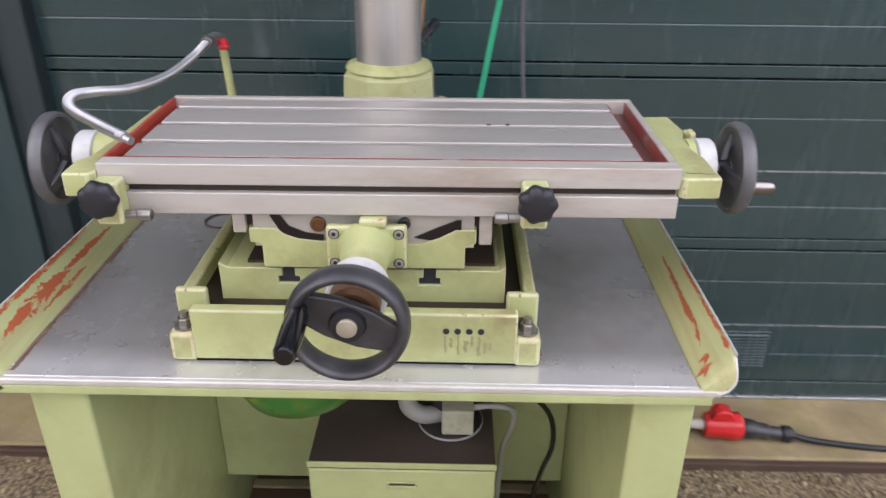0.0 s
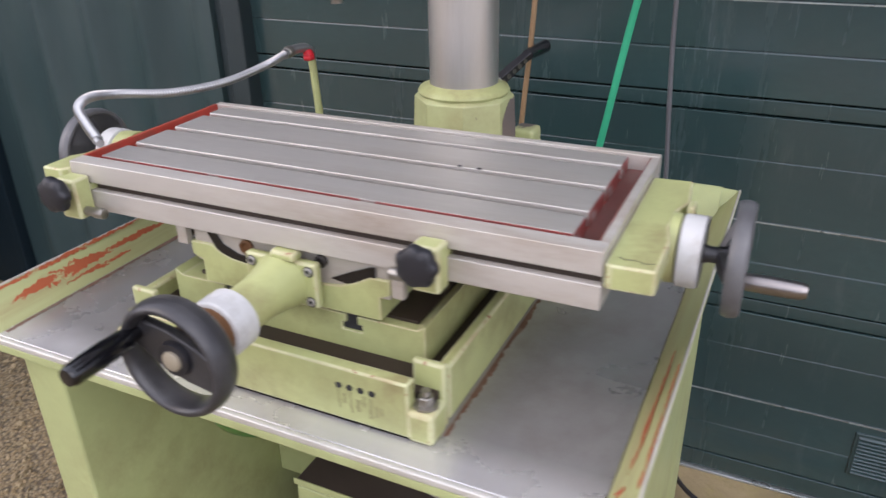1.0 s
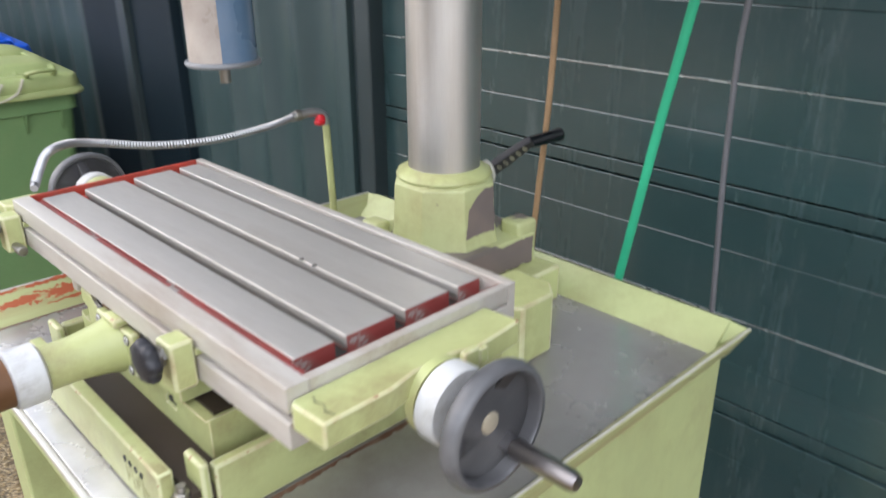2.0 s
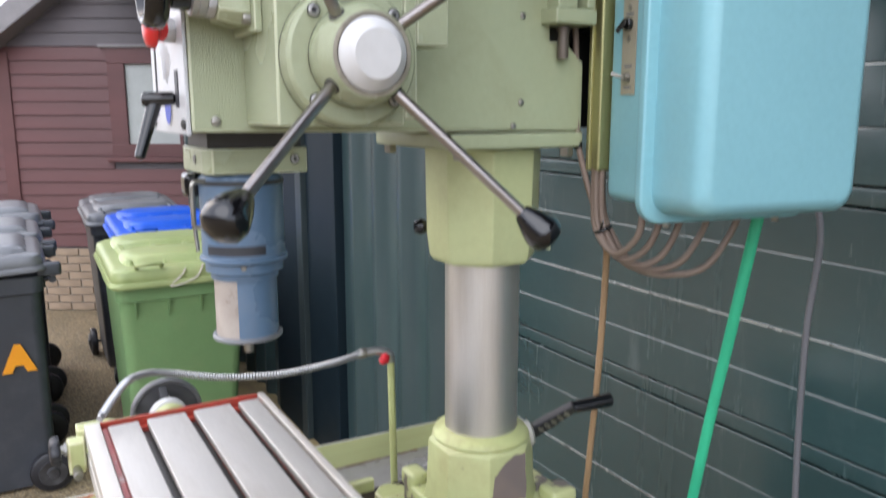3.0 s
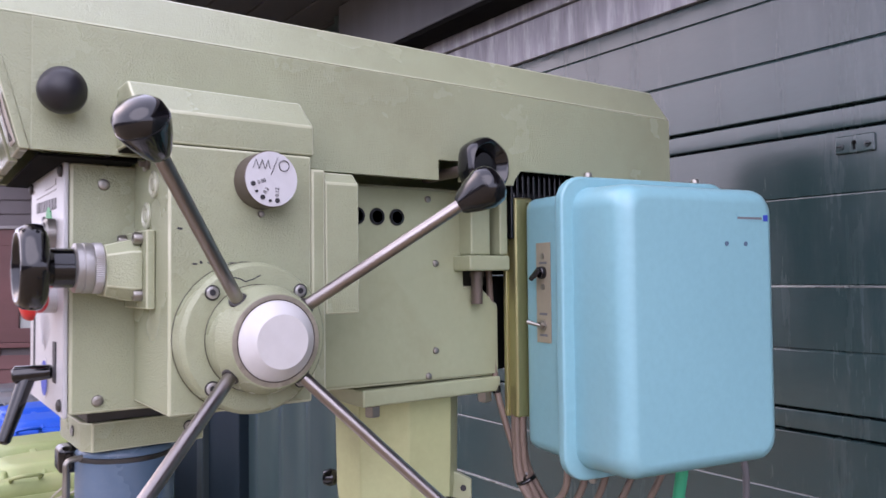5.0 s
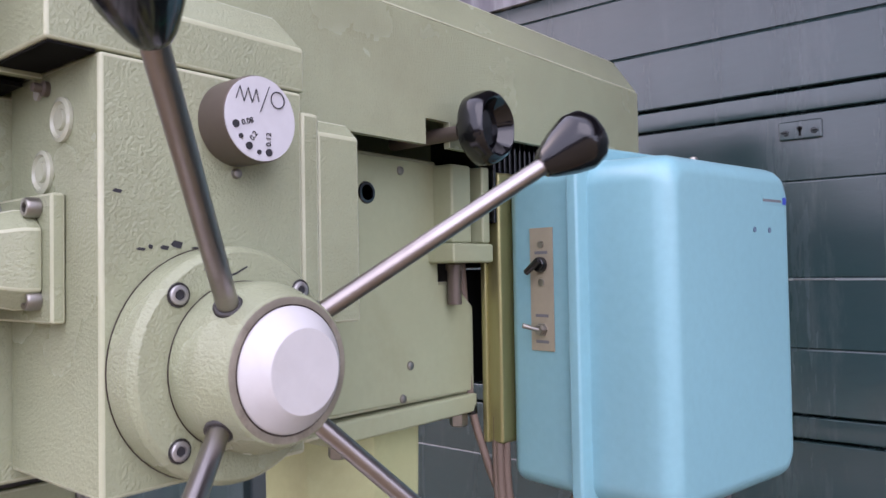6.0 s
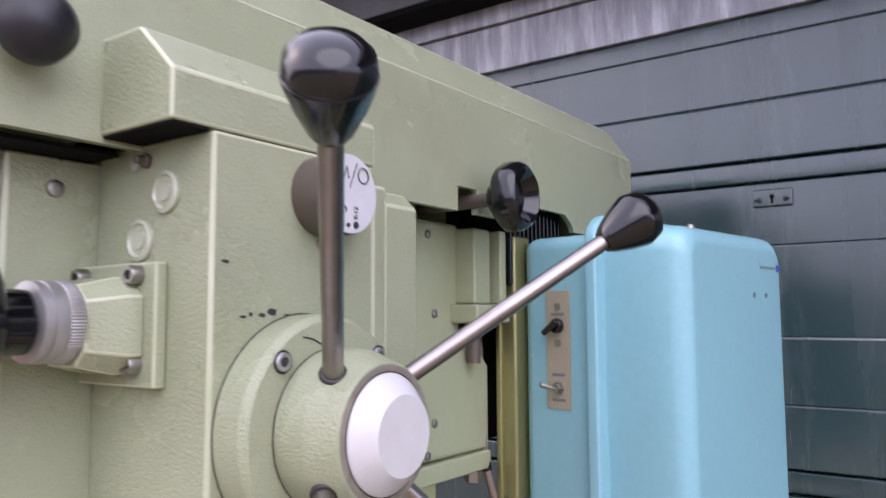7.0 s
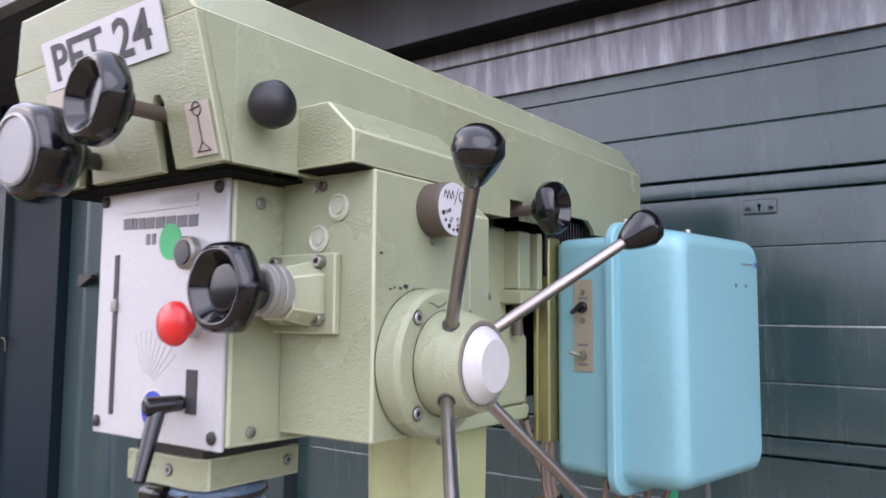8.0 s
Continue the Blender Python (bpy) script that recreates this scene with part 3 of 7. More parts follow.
door = thing("door_1", (0.9, DOOR_Y, 0.034), "closed dark green sectional garage door with embossed panels", "door", kind="structure")
PITCH, FIRST = 0.547, 0.334
TOP = 2.566
joints = [0.044] + sorted(FIRST + PITCH * k + d for k in range(-1, 5) for d in (0.277, 0.318) if 0.07 < FIRST + PITCH * k + d < TOP) + [TOP]
presses = [FIRST + PITCH * k + d for k in range(-1, 5) for d in (0.0, 0.162, 0.429)]
for lo, hi in zip(joints, joints[1:]):
    face = DOOR_Y + (0.003 if hi - lo < 0.06 else 0.0)
    line = [(face + 0.003, lo + 0.002), (face, lo + 0.005)]
    for z in sorted(presses):
        if lo + 0.02 < z < hi - 0.02:
            # a pressed groove: long lower flank that looks up, short upper one
            deep = 1.35 if abs((z - FIRST) % PITCH - 0.429) < 0.01 else 0.85
            line += [(face, z - 0.0042 * deep), (face + 0.0032 * deep, z + 0.0003), (face, z + 0.0022)]
    line += [(face, hi - 0.005), (face + 0.003, hi - 0.002), (DOOR_Y + 0.04, hi - 0.002), (DOOR_Y + 0.04, lo + 0.002)]
    part("panel", Shape().prism(line, "x", -1.06, 3.4), M_DOOR, door)
for k in range(0, 4):
    z = FIRST + PITCH * k
    part("joint_strip", Shape().box(-1.06, 3.4, DOOR_Y - 0.0012, DOOR_Y + 0.003, z - 0.0045, z - 0.0015, 0), M_SEAL, door, "pale reflective joint edge")
part("joint_strip", Shape().box(-1.06, 3.4, DOOR_Y - 0.010, DOOR_Y + 0.02, 0.0335, 0.0425, 0.002), M_SEAL, door, "pale bottom seal of the door")
# vent low in the door, and the keyed latch plate
vent = part("vent", Shape().box(0.836, 1.199, DOOR_Y - 0.006, DOOR_Y + 0.01, 0.163, 0.308, 0.003), M_DOOR, door, "slatted dark green ventilation grille")
for k in range(11):
    z = 0.171 + 0.0120 * k
    part("slat", Shape().prism([(DOOR_Y - 0.0062, z), (DOOR_Y - 0.0125, z + 0.001), (DOOR_Y - 0.0125, z + 0.003), (DOOR_Y - 0.0062, z + 0.0075)], "x", 0.846, 1.189), M_DOOR, vent)
latch = part("latch_plate", Shape().box(0.276, 0.344, DOOR_Y - 0.006, DOOR_Y + 0.01, 2.206, 2.238, 0.003), M_DOOR, door, "small keyhole plate painted like the door")
for dx in (-0.022, 0.022):
    part("screw", Shape().lathe([(0.0052, 0), (0.005, 0.002), (0.003, 0.003), (0, 0.0022)], (0.310 + dx, DOOR_Y - 0.006, 2.2185), (0, -1, 0), 12), M_POST, latch)
    part("slot", Shape().box(0.310 + dx * 1.12 - 0.0045, 0.310 + dx * 1.12 + 0.0045, DOOR_Y - 0.0093, DOOR_Y - 0.0085, 2.2175, 2.2195, 0), M_BLACKSHADE, latch)
part("keyhole", Shape().lathe([(0.0042, 0), (0.0042, 0.0008), (0, 0.0008)], (0.310, DOOR_Y - 0.006, 2.224), (0, -1, 0), 14).box(0.3082, 0.3118, DOOR_Y - 0.0068, DOOR_Y - 0.006, 2.212, 2.224, 0), M_BLACKSHADE, latch)

beam = Shape().box(-1.4, 3.4, 0.66, 0.86, 2.73, 2.95, 0.006)
solid("lintel", beam, M_BEAM, "weathered grey steel beam above the door", "lintel", kind="structure")
# added black strip stands in for shade on the beam's underside
solid("beam_shade_strip", Shape().box(-1.4, 3.4, 0.655, 0.741, 2.712, 2.7285, 0.003), M_BLACKSHADE, "black strip added for the shade under the beam", "weather strip", kind="structure")
seal = Shape().box(-1.06, 3.4, 0.748, 0.80, 2.566, 2.668, 0.002).box(-1.06, 3.4, 0.742, 0.80, 2.672, 2.73, 0.003)
solid("trim", seal, M_ZINC, "streaked grey zinc band along the top of the door", "trim", kind="structure")
soff = thing("soffit", (0.0, 0.45, 2.95), "brown-grey boarded underside of the eaves", "soffit", kind="structure")
for k in range(5):
    part("board", Shape().box(-6.3, 3.4, 0.14 + 0.145 * k, 0.28 + 0.145 * k, 2.95, 2.975, 0.004, 1), M_SOFFIT, soff)
part("fascia", Shape().box(-6.3, 3.4, 0.09, 0.137, 2.90, 3.12, 0.004), M_ROOF, soff, "grey fascia board")
part("roof", Shape().box(-6.3, 3.4, 0.05, 1.2, 3.122, 3.16, 0.004), M_ROOF, soff)

post = Shape().box(-1.135, -1.062, 0.70, 0.80, 0.034, 2.95, 0.006)
post.box(-1.175, -1.137, 0.72, 0.80, 0.034, 2.95, 0.004)
solid("door_frame", post, M_POST, "grey steel frame beside the garage door", "door frame", kind="structure")


def corrugated(x0, x1, name):
    """Trapezoid sheet standing upright, with ribs 0.25 wide."""
    x, front = x0, []
    while x < x1 - 1e-6:
        for dx, y in ((0.0, 0.735), (0.13, 0.735), (0.165, 0.70), (0.215, 0.70)):
            if x + dx <= x1:
                front.append((x + dx, y))
        x += 0.25
    front.append((x1, front[-1][1]))
    outline = front + [(x1, 0.80), (x0, 0.80)]
    s = Shape().prism(outline, "z", 0.034, 2.95)
    return solid(name, s, M_SHEET, "dark green corrugated steel cladding", "wall cladding", kind="structure")


corrugated(-2.42, -1.176, "wall_sheet_east")
corrugated(-6.2, -3.45, "wall_sheet_west")
hook = Shape().loft([[(-2.285, 0.694, z), (-2.180, 0.694, z), (-2.180, 0.699, z), (-2.285, 0.699, z)] for z in (2.140, 2.146)]).prism([(-2.282, 2.1395), (-2.183, 2.1395), (-2.183, 2.128), (-2.262, 2.092), (-2.282, 2.092)], "y", 0.672, 0.6975, 0.002)
hook.turned(Matrix.Translation((0.045, 0, 0)))
solid("wall_bracket", hook, M_DARKSTEEL, "small dark steel wedge bracket on the cladding", "bracket")
flat = thing("door_2", (-2.9, 0.72, 0.034), "closed smooth dark teal steel door", "door", kind="structure")
part("leaf", Shape().box(-2.905, -2.47, 0.715, 0.79, 0.038, 2.60, 0.006), M_FLATDOOR, flat)
part("frame", Shape().box(-2.468, -2.425, 0.69, 0.80, 0.036, 2.95, 0.004).box(-3.445, -3.002, 0.69, 0.80, 0.036, 2.95, 0.004).box(-3.0, -2.47, 0.70, 0.80, 2.605, 2.95, 0.004), M_FLATDOOR, flat, "dark teal door frame")
part("post", Shape().box(-3.0, -2.907, 0.685, 0.80, 0.036, 2.604, 0.004), M_POST, flat, "grey weathered door post")
part("latch", Shape().sweep([(-2.90, 0.708, 1.872), (-2.875, 0.690, 1.876), (-2.845, 0.690, 1.868), (-2.836, 0.690, 1.82)], 0.006, 8, 5), M_DARKSTEEL, flat, "small dark hook latch")

# unseen wall, added to darken what glossy surfaces mirror near the horizon
solid("unseen_wall_south", Shape().box(-24, 24, -14.4, -14.0, 0.0, 2.7, 0.02), M_YARDWALL, "plain unseen wall added across the yard to darken reflections", "wall", kind="structure")

# ---------------------------------------------------------------- neighbour's boarded house
HN, HU = Vector((-0.866, 0.5, 0)), Vector((0.5, 0.866, 0))
H0 = Vector((1, -0.62, 0)) + 7 * HN
HM = Matrix((HU, HN, Vector((0, 0, 1)))).transposed().to_4x4()
HM.translation = H0
house = thing("house", H0 - 2 * HU, "dark red-brown weatherboarded house with a gabled roof", "house")
W0, W1, WZ0, WZ1 = -3.12, -2.02, 1.46, 2.435   # window hole along the wall and in height
z = 0.62
while z < 3.9:
    top = z + 0.118
    left, right = max(-4.3, (z - 2.55) / 0.72 - 3.87), 0.6
    spans = [(left, right)] if top < WZ0 or z > WZ1 else [(left, W0), (W1, right)]
    for a, c in spans:
        if c - a < 0.05:
            continue
        b2 = [(0.0, z), (-0.018, z), (-0.004, top), (0.0, top)]
        s = Shape().prism([(p[0], p[1]) for p in b2], "x", a, c, 0.002, 1)
        s.turned(HM)
        part("board", s, M_WOOD if z < 2.42 else M_WOODDARK, house)
    z += 0.122
part("wall", Shape().prism([(-4.3, 0.0), (0.6, 0.0), (0.6, 5.77), (-4.3, 2.25)], "y", 0.002, 0.2).turned(HM), M_WOODDARK, house)
win = part("window", Shape().box(W0, W1, -0.035, 0.05, WZ0, WZ0 + 0.12, 0.004).box(W0, W1, -0.035, 0.05, WZ1 - 0.14, WZ1, 0.004).box(W0, W0 + 0.155, -0.032, 0.05, WZ0, WZ1, 0.004).box(W1 - 0.155, W1, -0.032, 0.05, WZ0, WZ1, 0.004).box(-2.50, -2.47, -0.02, 0.04, WZ0, WZ1, 0.003).turned(HM), M_WOOD, house, "dark red-brown window frame")
part("drip_board", Shape().box(W0 - 0.06, W1 + 0.06, -0.055, -0.005, WZ1 + 0.002, WZ1 + 0.03, 0.004).turned(HM), M_ROOF, win, "pale weathered drip board")
part("blind", Shape().box(W0 + 0.05, W1 - 0.05, 0.0, 0.0019, WZ0 + 0.03, WZ1 - 0.03, 0).turned(HM), M_CURTAIN, win, "pale drawn blind behind the glass")
part("sill", Shape().box(W0 - 0.05, W1 + 0.05, -0.06, 0.02, WZ0 - 0.045, WZ0 - 0.002, 0.005).turned(HM), M_WOOD, win)
part("corner_board", Shape().box(-4.13, -4.01, -0.032, -0.019, 0.6, 2.40, 0.004).turned(HM), M_WOOD, house, "upright dark red-brown joint board")
rake = Shape().prism([(-4.7, 2.20), (-4.7, 1.98), (0.6, 5.80), (0.6, 6.02)], "y", -0.25, 0.25, 0.004, 1).turned(HM)
part("roof", rake, M_ROOF, house, "grey barge board and roof edge")
bricks = Shape().box(-4.3, 0.6, -0.005, 0.0, 0.0, 0.6, 0).turned(HM)
part("plinth", bricks, M_MORTAR, house, "mortar of the brick plinth")
brick_mesh = None
for row in range(8):
    for n in range(20):
        u = -4.3 + n * 0.112 * 2 + (0.112 if row % 2 else 0)
        zz = 0.01 + row * 0.075
        s = Shape().box(u, u + 0.212, -0.02, -0.001, zz, zz + 0.065, 0.003, 1).turned(HM)
        if brick_mesh is None:
            brick = part("brick", s, M_BRICK, house)
            brick_mesh = brick.data
        else:
            pts = [v.co for v in s.bm.verts]
            mid = Vector([(min(p[i] for p in pts) + max(p[i] for p in pts)) / 2 for i in range(3)])
            s.bm.free()
            o = new("brick", brick_mesh)
            o.parent = house
            o.location = (mid - PLACE[house.name]) * UNIT


# ---------------------------------------------------------------- wheeled bins
def rounded(w, d, r, z, cx=0.0, cy=0.0, n=4):
    pts = []
    for sx, sy, a0 in ((1, 1, 0), (-1, 1, 90), (-1, -1, 180), (1, -1, 270)):
        for k in range(n + 1):
            a = radians(a0 + 90 * k / n)
            pts.append((cx + sx * (w / 2 - r) + r * math.cos(a), cy + sy * (d / 2 - r) + r * math.sin(a), z))
    return pts


def wheeled_bin(at, turn, body_mat, lid_mat, label, group="bins", size=1.09):
    """A two-wheeled bin; its lid opens at -y, its hinge and wheels stand at +y before turning."""
    m = Matrix.Translation(at) @ Matrix.Rotation(radians(turn), 4, "Z") @ Matrix.Scale(size, 4)
    ob = thing("wheeled_bin", at, label, "bin", group)
    s = Shape().loft([rounded(0.45, 0.46, 0.05, 0.02, 0, 0.085), rounded(0.47, 0.50, 0.05, 0.12, 0, 0.07), rounded(0.55, 0.64, 0.05, 0.98, 0, 0), rounded(0.575, 0.665, 0.05, 0.985, 0, 0), rounded(0.58, 0.67, 0.05, 1.06, 0, 0), rounded(0.56, 0.65, 0.05, 1.065, 0, 0)])
    for k in range(4):
        x = -0.21 + 0.14 * k
        s.prism([(-0.32, 0.985), (-0.345, 0.985), (-0.312, 0.90)], "x", x - 0.004, x + 0.004)
    s.box(-0.18, 0.18, 0.30, 0.345, 0.98, 1.03, 0.008)
    part("body", s.turned(m), body_mat, ob)
    lid = Shape().loft([rounded(0.60, 0.70, 0.06, 1.067, 0, -0.01), rounded(0.615, 0.715, 0.06, 1.09, 0, -0.01), rounded(0.60, 0.70, 0.06, 1.125, 0, -0.01), rounded(0.55, 0.65, 0.06, 1.14, 0, -0.01)])
    for cy in (-0.17, 0.15):
        lid.loft([rounded(0.50, 0.27, 0.08, 1.135, 0, cy), rounded(0.47, 0.24, 0.08, 1.165, 0, cy), rounded(0.38, 0.16, 0.07, 1.178, 0, cy)])
    tilt = Matrix.Translation((0, -0.35, 1.067)) @ Matrix.Rotation(radians(3.0), 4, "X") @ Matrix.Translation((0, 0.35, -1.067))
    lp = part("lid", lid.turned(m @ tilt), lid_mat, ob)
    for cx in (-0.22, -0.075, 0.075, 0.22):
        part("rib", Shape().loft([rounded(0.034, 0.60, 0.015, 1.137, cx, -0.01, 2), rounded(0.028, 0.57, 0.013, 1.157, cx, -0.01, 2), rounded(0.018, 0.54, 0.009, 1.162, cx, -0.01, 2)]).turned(m @ tilt), lid_mat, lp)
    part("rim", Shape().loft([rounded(0.63, 0.73, 0.06, 1.052, 0, -0.01), rounded(0.636, 0.736, 0.06, 1.064, 0, -0.01), rounded(0.622, 0.722, 0.06, 1.078, 0, -0.01)]).turned(m @ tilt), lid_mat, lp)
    for sx in (-1, 1):
        part("hinge_lug", Shape().box(sx * 0.255 - 0.025, sx * 0.255 + 0.025, 0.31, 0.415, 1.055, 1.118, 0.015, 3).turned(m), body_mat, lp)
    for cx in (-0.15, 0.15):
        h = Shape().sweep([(cx - 0.05, -0.345, 1.135), (cx - 0.05, -0.375, 1.155), (cx, -0.385, 1.162), (cx + 0.05, -0.375, 1.155), (cx + 0.05, -0.345, 1.135)], 0.008, 8, 4)
        part("grip", h.turned(m @ tilt), lid_mat, lp)
    bar = Shape().rod((-0.24, 0.375, 1.03), (0.24, 0.375, 1.03), 0.016).rod((-0.2, 0.32, 1.03), (-0.2, 0.375, 1.03), 0.014).rod((0.2, 0.32, 1.03), (0.2, 0.375, 1.03), 0.014)
    part("handle_bar", bar.turned(m), body_mat, ob)
    for sx in (-1, 1):
        w = Shape().lathe([(0.05, 0), (0.092, 0.004), (0.1, 0.014), (0.1, 0.036), (0.092, 0.046), (0.05, 0.05)], (sx * 0.255, 0.30, 0.1), (sx, 0, 0), 26)
        wp = part("wheel", w.turned(m), M_RUBBER, ob, "black rubber-tyred wheel")
        r = Shape().lathe([(0.065, 0), (0.062, 0.006), (0.03, 0.002), (0.024, 0.012), (0, 0.012)], (sx * 0.307, 0.30, 0.1), (sx, 0, 0), 18)
        part("rim", r.turned(m), M_GREYPL, wp)
    part("axle", Shape().rod((-0.26, 0.30, 0.1), (0.26, 0.30, 0.1), 0.011).turned(m), M_DARKSTEEL, ob)
    return ob


wheeled_bin((-2.960, 0.008, 0), 90, M_BINGREEN, M_BINLID, "green wheeled bin with a faded lime lid, tied with string", size=1.04)
string = Shape().sweep([(-2.572, 0.01, 1.17), (-2.566, -0.01, 1.14), (-2.572, -0.06, 1.09), (-2.566, 0.05, 1.12), (-2.572, 0.09, 1.18)], 0.004, 6, 6)
solid("string", string, M_TAN, "pale knotted string hanging from the green bin lid", "string")
wheeled_bin((-4.05, 0.16, 0), 90, M_BINBLACK, M_BINBLUE, "charcoal wheeled bin with a bright blue lid", size=1.04)
wheeled_bin((-5.00, 0.08, 0), 90, M_BINBLACK, M_BINGREY, "charcoal wheeled bin with a weathered grey lid", size=1.05)
abin = wheeled_bin((-3.34, -0.915, 0), 0, M_BINBLACK, M_BINGREY, "charcoal wheeled bin marked with an orange letter", size=1.04)
letters("A", 0.172, facing((-3.056, -0.703, 0.700), (0, 1, 0), (0.06, 0, 1)), M_ORANGE, abin, "letter", "orange sticker letter", 0.003, bold=0.012)
wheeled_bin((-4.05, -0.900, 0), 0, M_BINBLACK, M_BINGREY, "charcoal wheeled bin with a grey lid in the row", size=1.04)
wheeled_bin((-4.78, -0.880, 0), 0, M_BINBLACK, M_BINGREY, "charcoal wheeled bin with a grey lid in the row", size=1.06)

# ---------------------------------------------------------------- machine stand
stand = thing("machine_stand", (0, -0.24, 0), "pale green steel machine stand with a raised-edge drip tray", "machine stand")
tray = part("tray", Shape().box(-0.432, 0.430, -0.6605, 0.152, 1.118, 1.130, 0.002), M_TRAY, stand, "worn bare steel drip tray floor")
part("front_edge", Shape().box(-0.452, 0.456, -0.6690, -0.6606, 1.1212, 1.1306, 0.002), M_TRAYEDGE, tray, "bright worn steel front edge")
part("front_lip", Shape().box(-0.440, 0.446, -0.668, -0.650, 1.1075, 1.1210, 0.002), M_STAND, tray)
for s_ in (-1, 1):
    w = [(s_ * 0.428, 1.112), (s_ * 0.431, 1.1305), (s_ * 0.464, 1.178), (s_ * 0.470, 1.177), (s_ * 0.440, 1.112)]
    sh = Shape()
    loops = []
    for y, lift in ((-0.668, -0.034), (-0.665, -0.018), (-0.658, -0.007), (-0.645, 0.0), (0.205, -0.012)):
        loops.append([(x, y, zz + (lift if zz > 1.15 else 0)) for x, zz in (w if s_ > 0 else w[::-1])])
    part("side_wall", sh.loft(loops, bevel=0.0015), M_TRAYWALL, tray, "sloping green tray edge scraped to red primer")
for s_ in (-1, 1):
    line = [(s_ * 0.450, -0.6685, 1.1262), (s_ * 0.462, -0.6685, 1.132), (s_ * 0.4690, -0.6675, 1.146), (s_ * 0.4685, -0.662, 1.162), (s_ * 0.4675, -0.652, 1.1735), (s_ * 0.4670, -0.635, 1.1782), (s_ * 0.4670, -0.40, 1.1755), (s_ * 0.4670, -0.10, 1.1705), (s_ * 0.4670, 0.203, 1.1665)]
    part("edge_bead", Shape().sweep(line, 0.0018, 8, 5), M_TRAYEDGE, tray, "pale worn rim of the tray")


def rust_line(start, end, width, seed):
    """A thin uneven line of rust where the casting meets the tray; width may be negative."""
    rnd = random.Random(seed)
    a, b = Vector(start), Vector(end)
    n = int((b - a).length / 0.005) + 2
    side = Vector((a.y - b.y, b.x - a.x)).normalized()
    near = [a.lerp(b, k / (n - 1)) for k in range(n)]
    far = [p + side * width * (0.55 + 0.15 * math.sin(k * 0.21 + seed) + rnd.uniform(-0.25, 0.25)) for k, p in enumerate(near)]
    part("rust_line", Shape().prism([tuple(p) for p in near + far[::-1]], "z", 1.1302, 1.1306), M_STAIN, tray, "brown rust line along the casting")


rust_line((0.2375, -0.60), (0.2345, -0.10), -0.010, 3)
rust_line((-0.2315, -0.60), (-0.2285, -0.10), 0.007, 5)
rust_line((-0.4275, -0.65), (-0.4275, 0.10), -0.010, 7)


def scrape(side, marks):
    """A scratch down to the primer on the sloping tray edge: (y, height share, width) along it."""
    way, up = Vector((0, 1, 0)), Vector((side * 0.033, 0, 0.0475))
    out = Vector((-side * 0.82, 0, 0.57)) * 0.0007
    rim = lambda y, h: Vector((side * 0.431, y, 1.1305)) + up * h + out
    rnd, fine = random.Random(len(marks) + int(1000 * abs(marks[0][0]))), []
    for (y0, h0, w0), (y1, h1, w1) in zip(marks, marks[1:]):
        n = max(2, int(abs(y1 - y0) / 0.0045))
        fine += [(y0 + (y1 - y0) * k / n, h0 + (h1 - h0) * k / n + rnd.uniform(-0.02, 0.02), (w0 + (w1 - w0) * k / n) * rnd.uniform(0.75, 1.35)) for k in range(n)]
    fine.append(marks[-1])
    top, low = [rim(y, h + 1.6 * w * rnd.uniform(0.7, 1.3)) for y, h, w in fine], [rim(y, h - 1.6 * w * rnd.uniform(0.7, 1.3)) for y, h, w in fine]
    sh = Shape()
    sh.loft([[a_, b_, b_ - out * 0.9, a_ - out * 0.9] for a_, b_ in zip(top, low)])
    part("scrape", sh, M_SCRAPE, tray, "orange-red scrape down to the primer")


scrape(1, [(-0.36, 0.60, 0.01), (-0.43, 0.57, 0.025), (-0.50, 0.52, 0.03), (-0.55, 0.50, 0.055), (-0.575, 0.46, 0.03), (-0.60, 0.42, 0.005)])
scrape(1, [(-0.618, 0.42, 0.01), (-0.622, 0.36, 0.09), (-0.626, 0.42, 0.05), (-0.632, 0.34, 0.03)])
scrape(1, [(-0.634, 0.26, 0.02), (-0.640, 0.22, 0.12), (-0.644, 0.30, 0.05), (-0.650, 0.20, 0.02)])
scrape(1, [(-0.42, 0.97, 0.01), (-0.50, 0.96, 0.02), (-0.60, 0.96, 0.02), (-0.635, 0.955, 0.03), (-0.642, 0.95, 0.01)])
scrape(-1, [(-0.28, 0.52, 0.01), (-0.36, 0.56, 0.05), (-0.43, 0.55, 0.04), (-0.50, 0.56, 0.09), (-0.55, 0.60, 0.10), (-0.58, 0.58, 0.06), (-0.62, 0.5, 0.02)])
scrape(-1, [(-0.33, 0.97, 0.01), (-0.45, 0.95, 0.03), (-0.55, 0.95, 0.03), (-0.63, 0.94, 0.02)])
scrape(-1, [(-0.40, 0.28, 0.01), (-0.46, 0.26, 0.04), (-0.49, 0.30, 0.02), (-0.53, 0.27, 0.01)])
bw = [(0.148, 1.112), (0.150, 1.1315), (0.200, 1.170), (0.207, 1.168), (0.160, 1.112)]
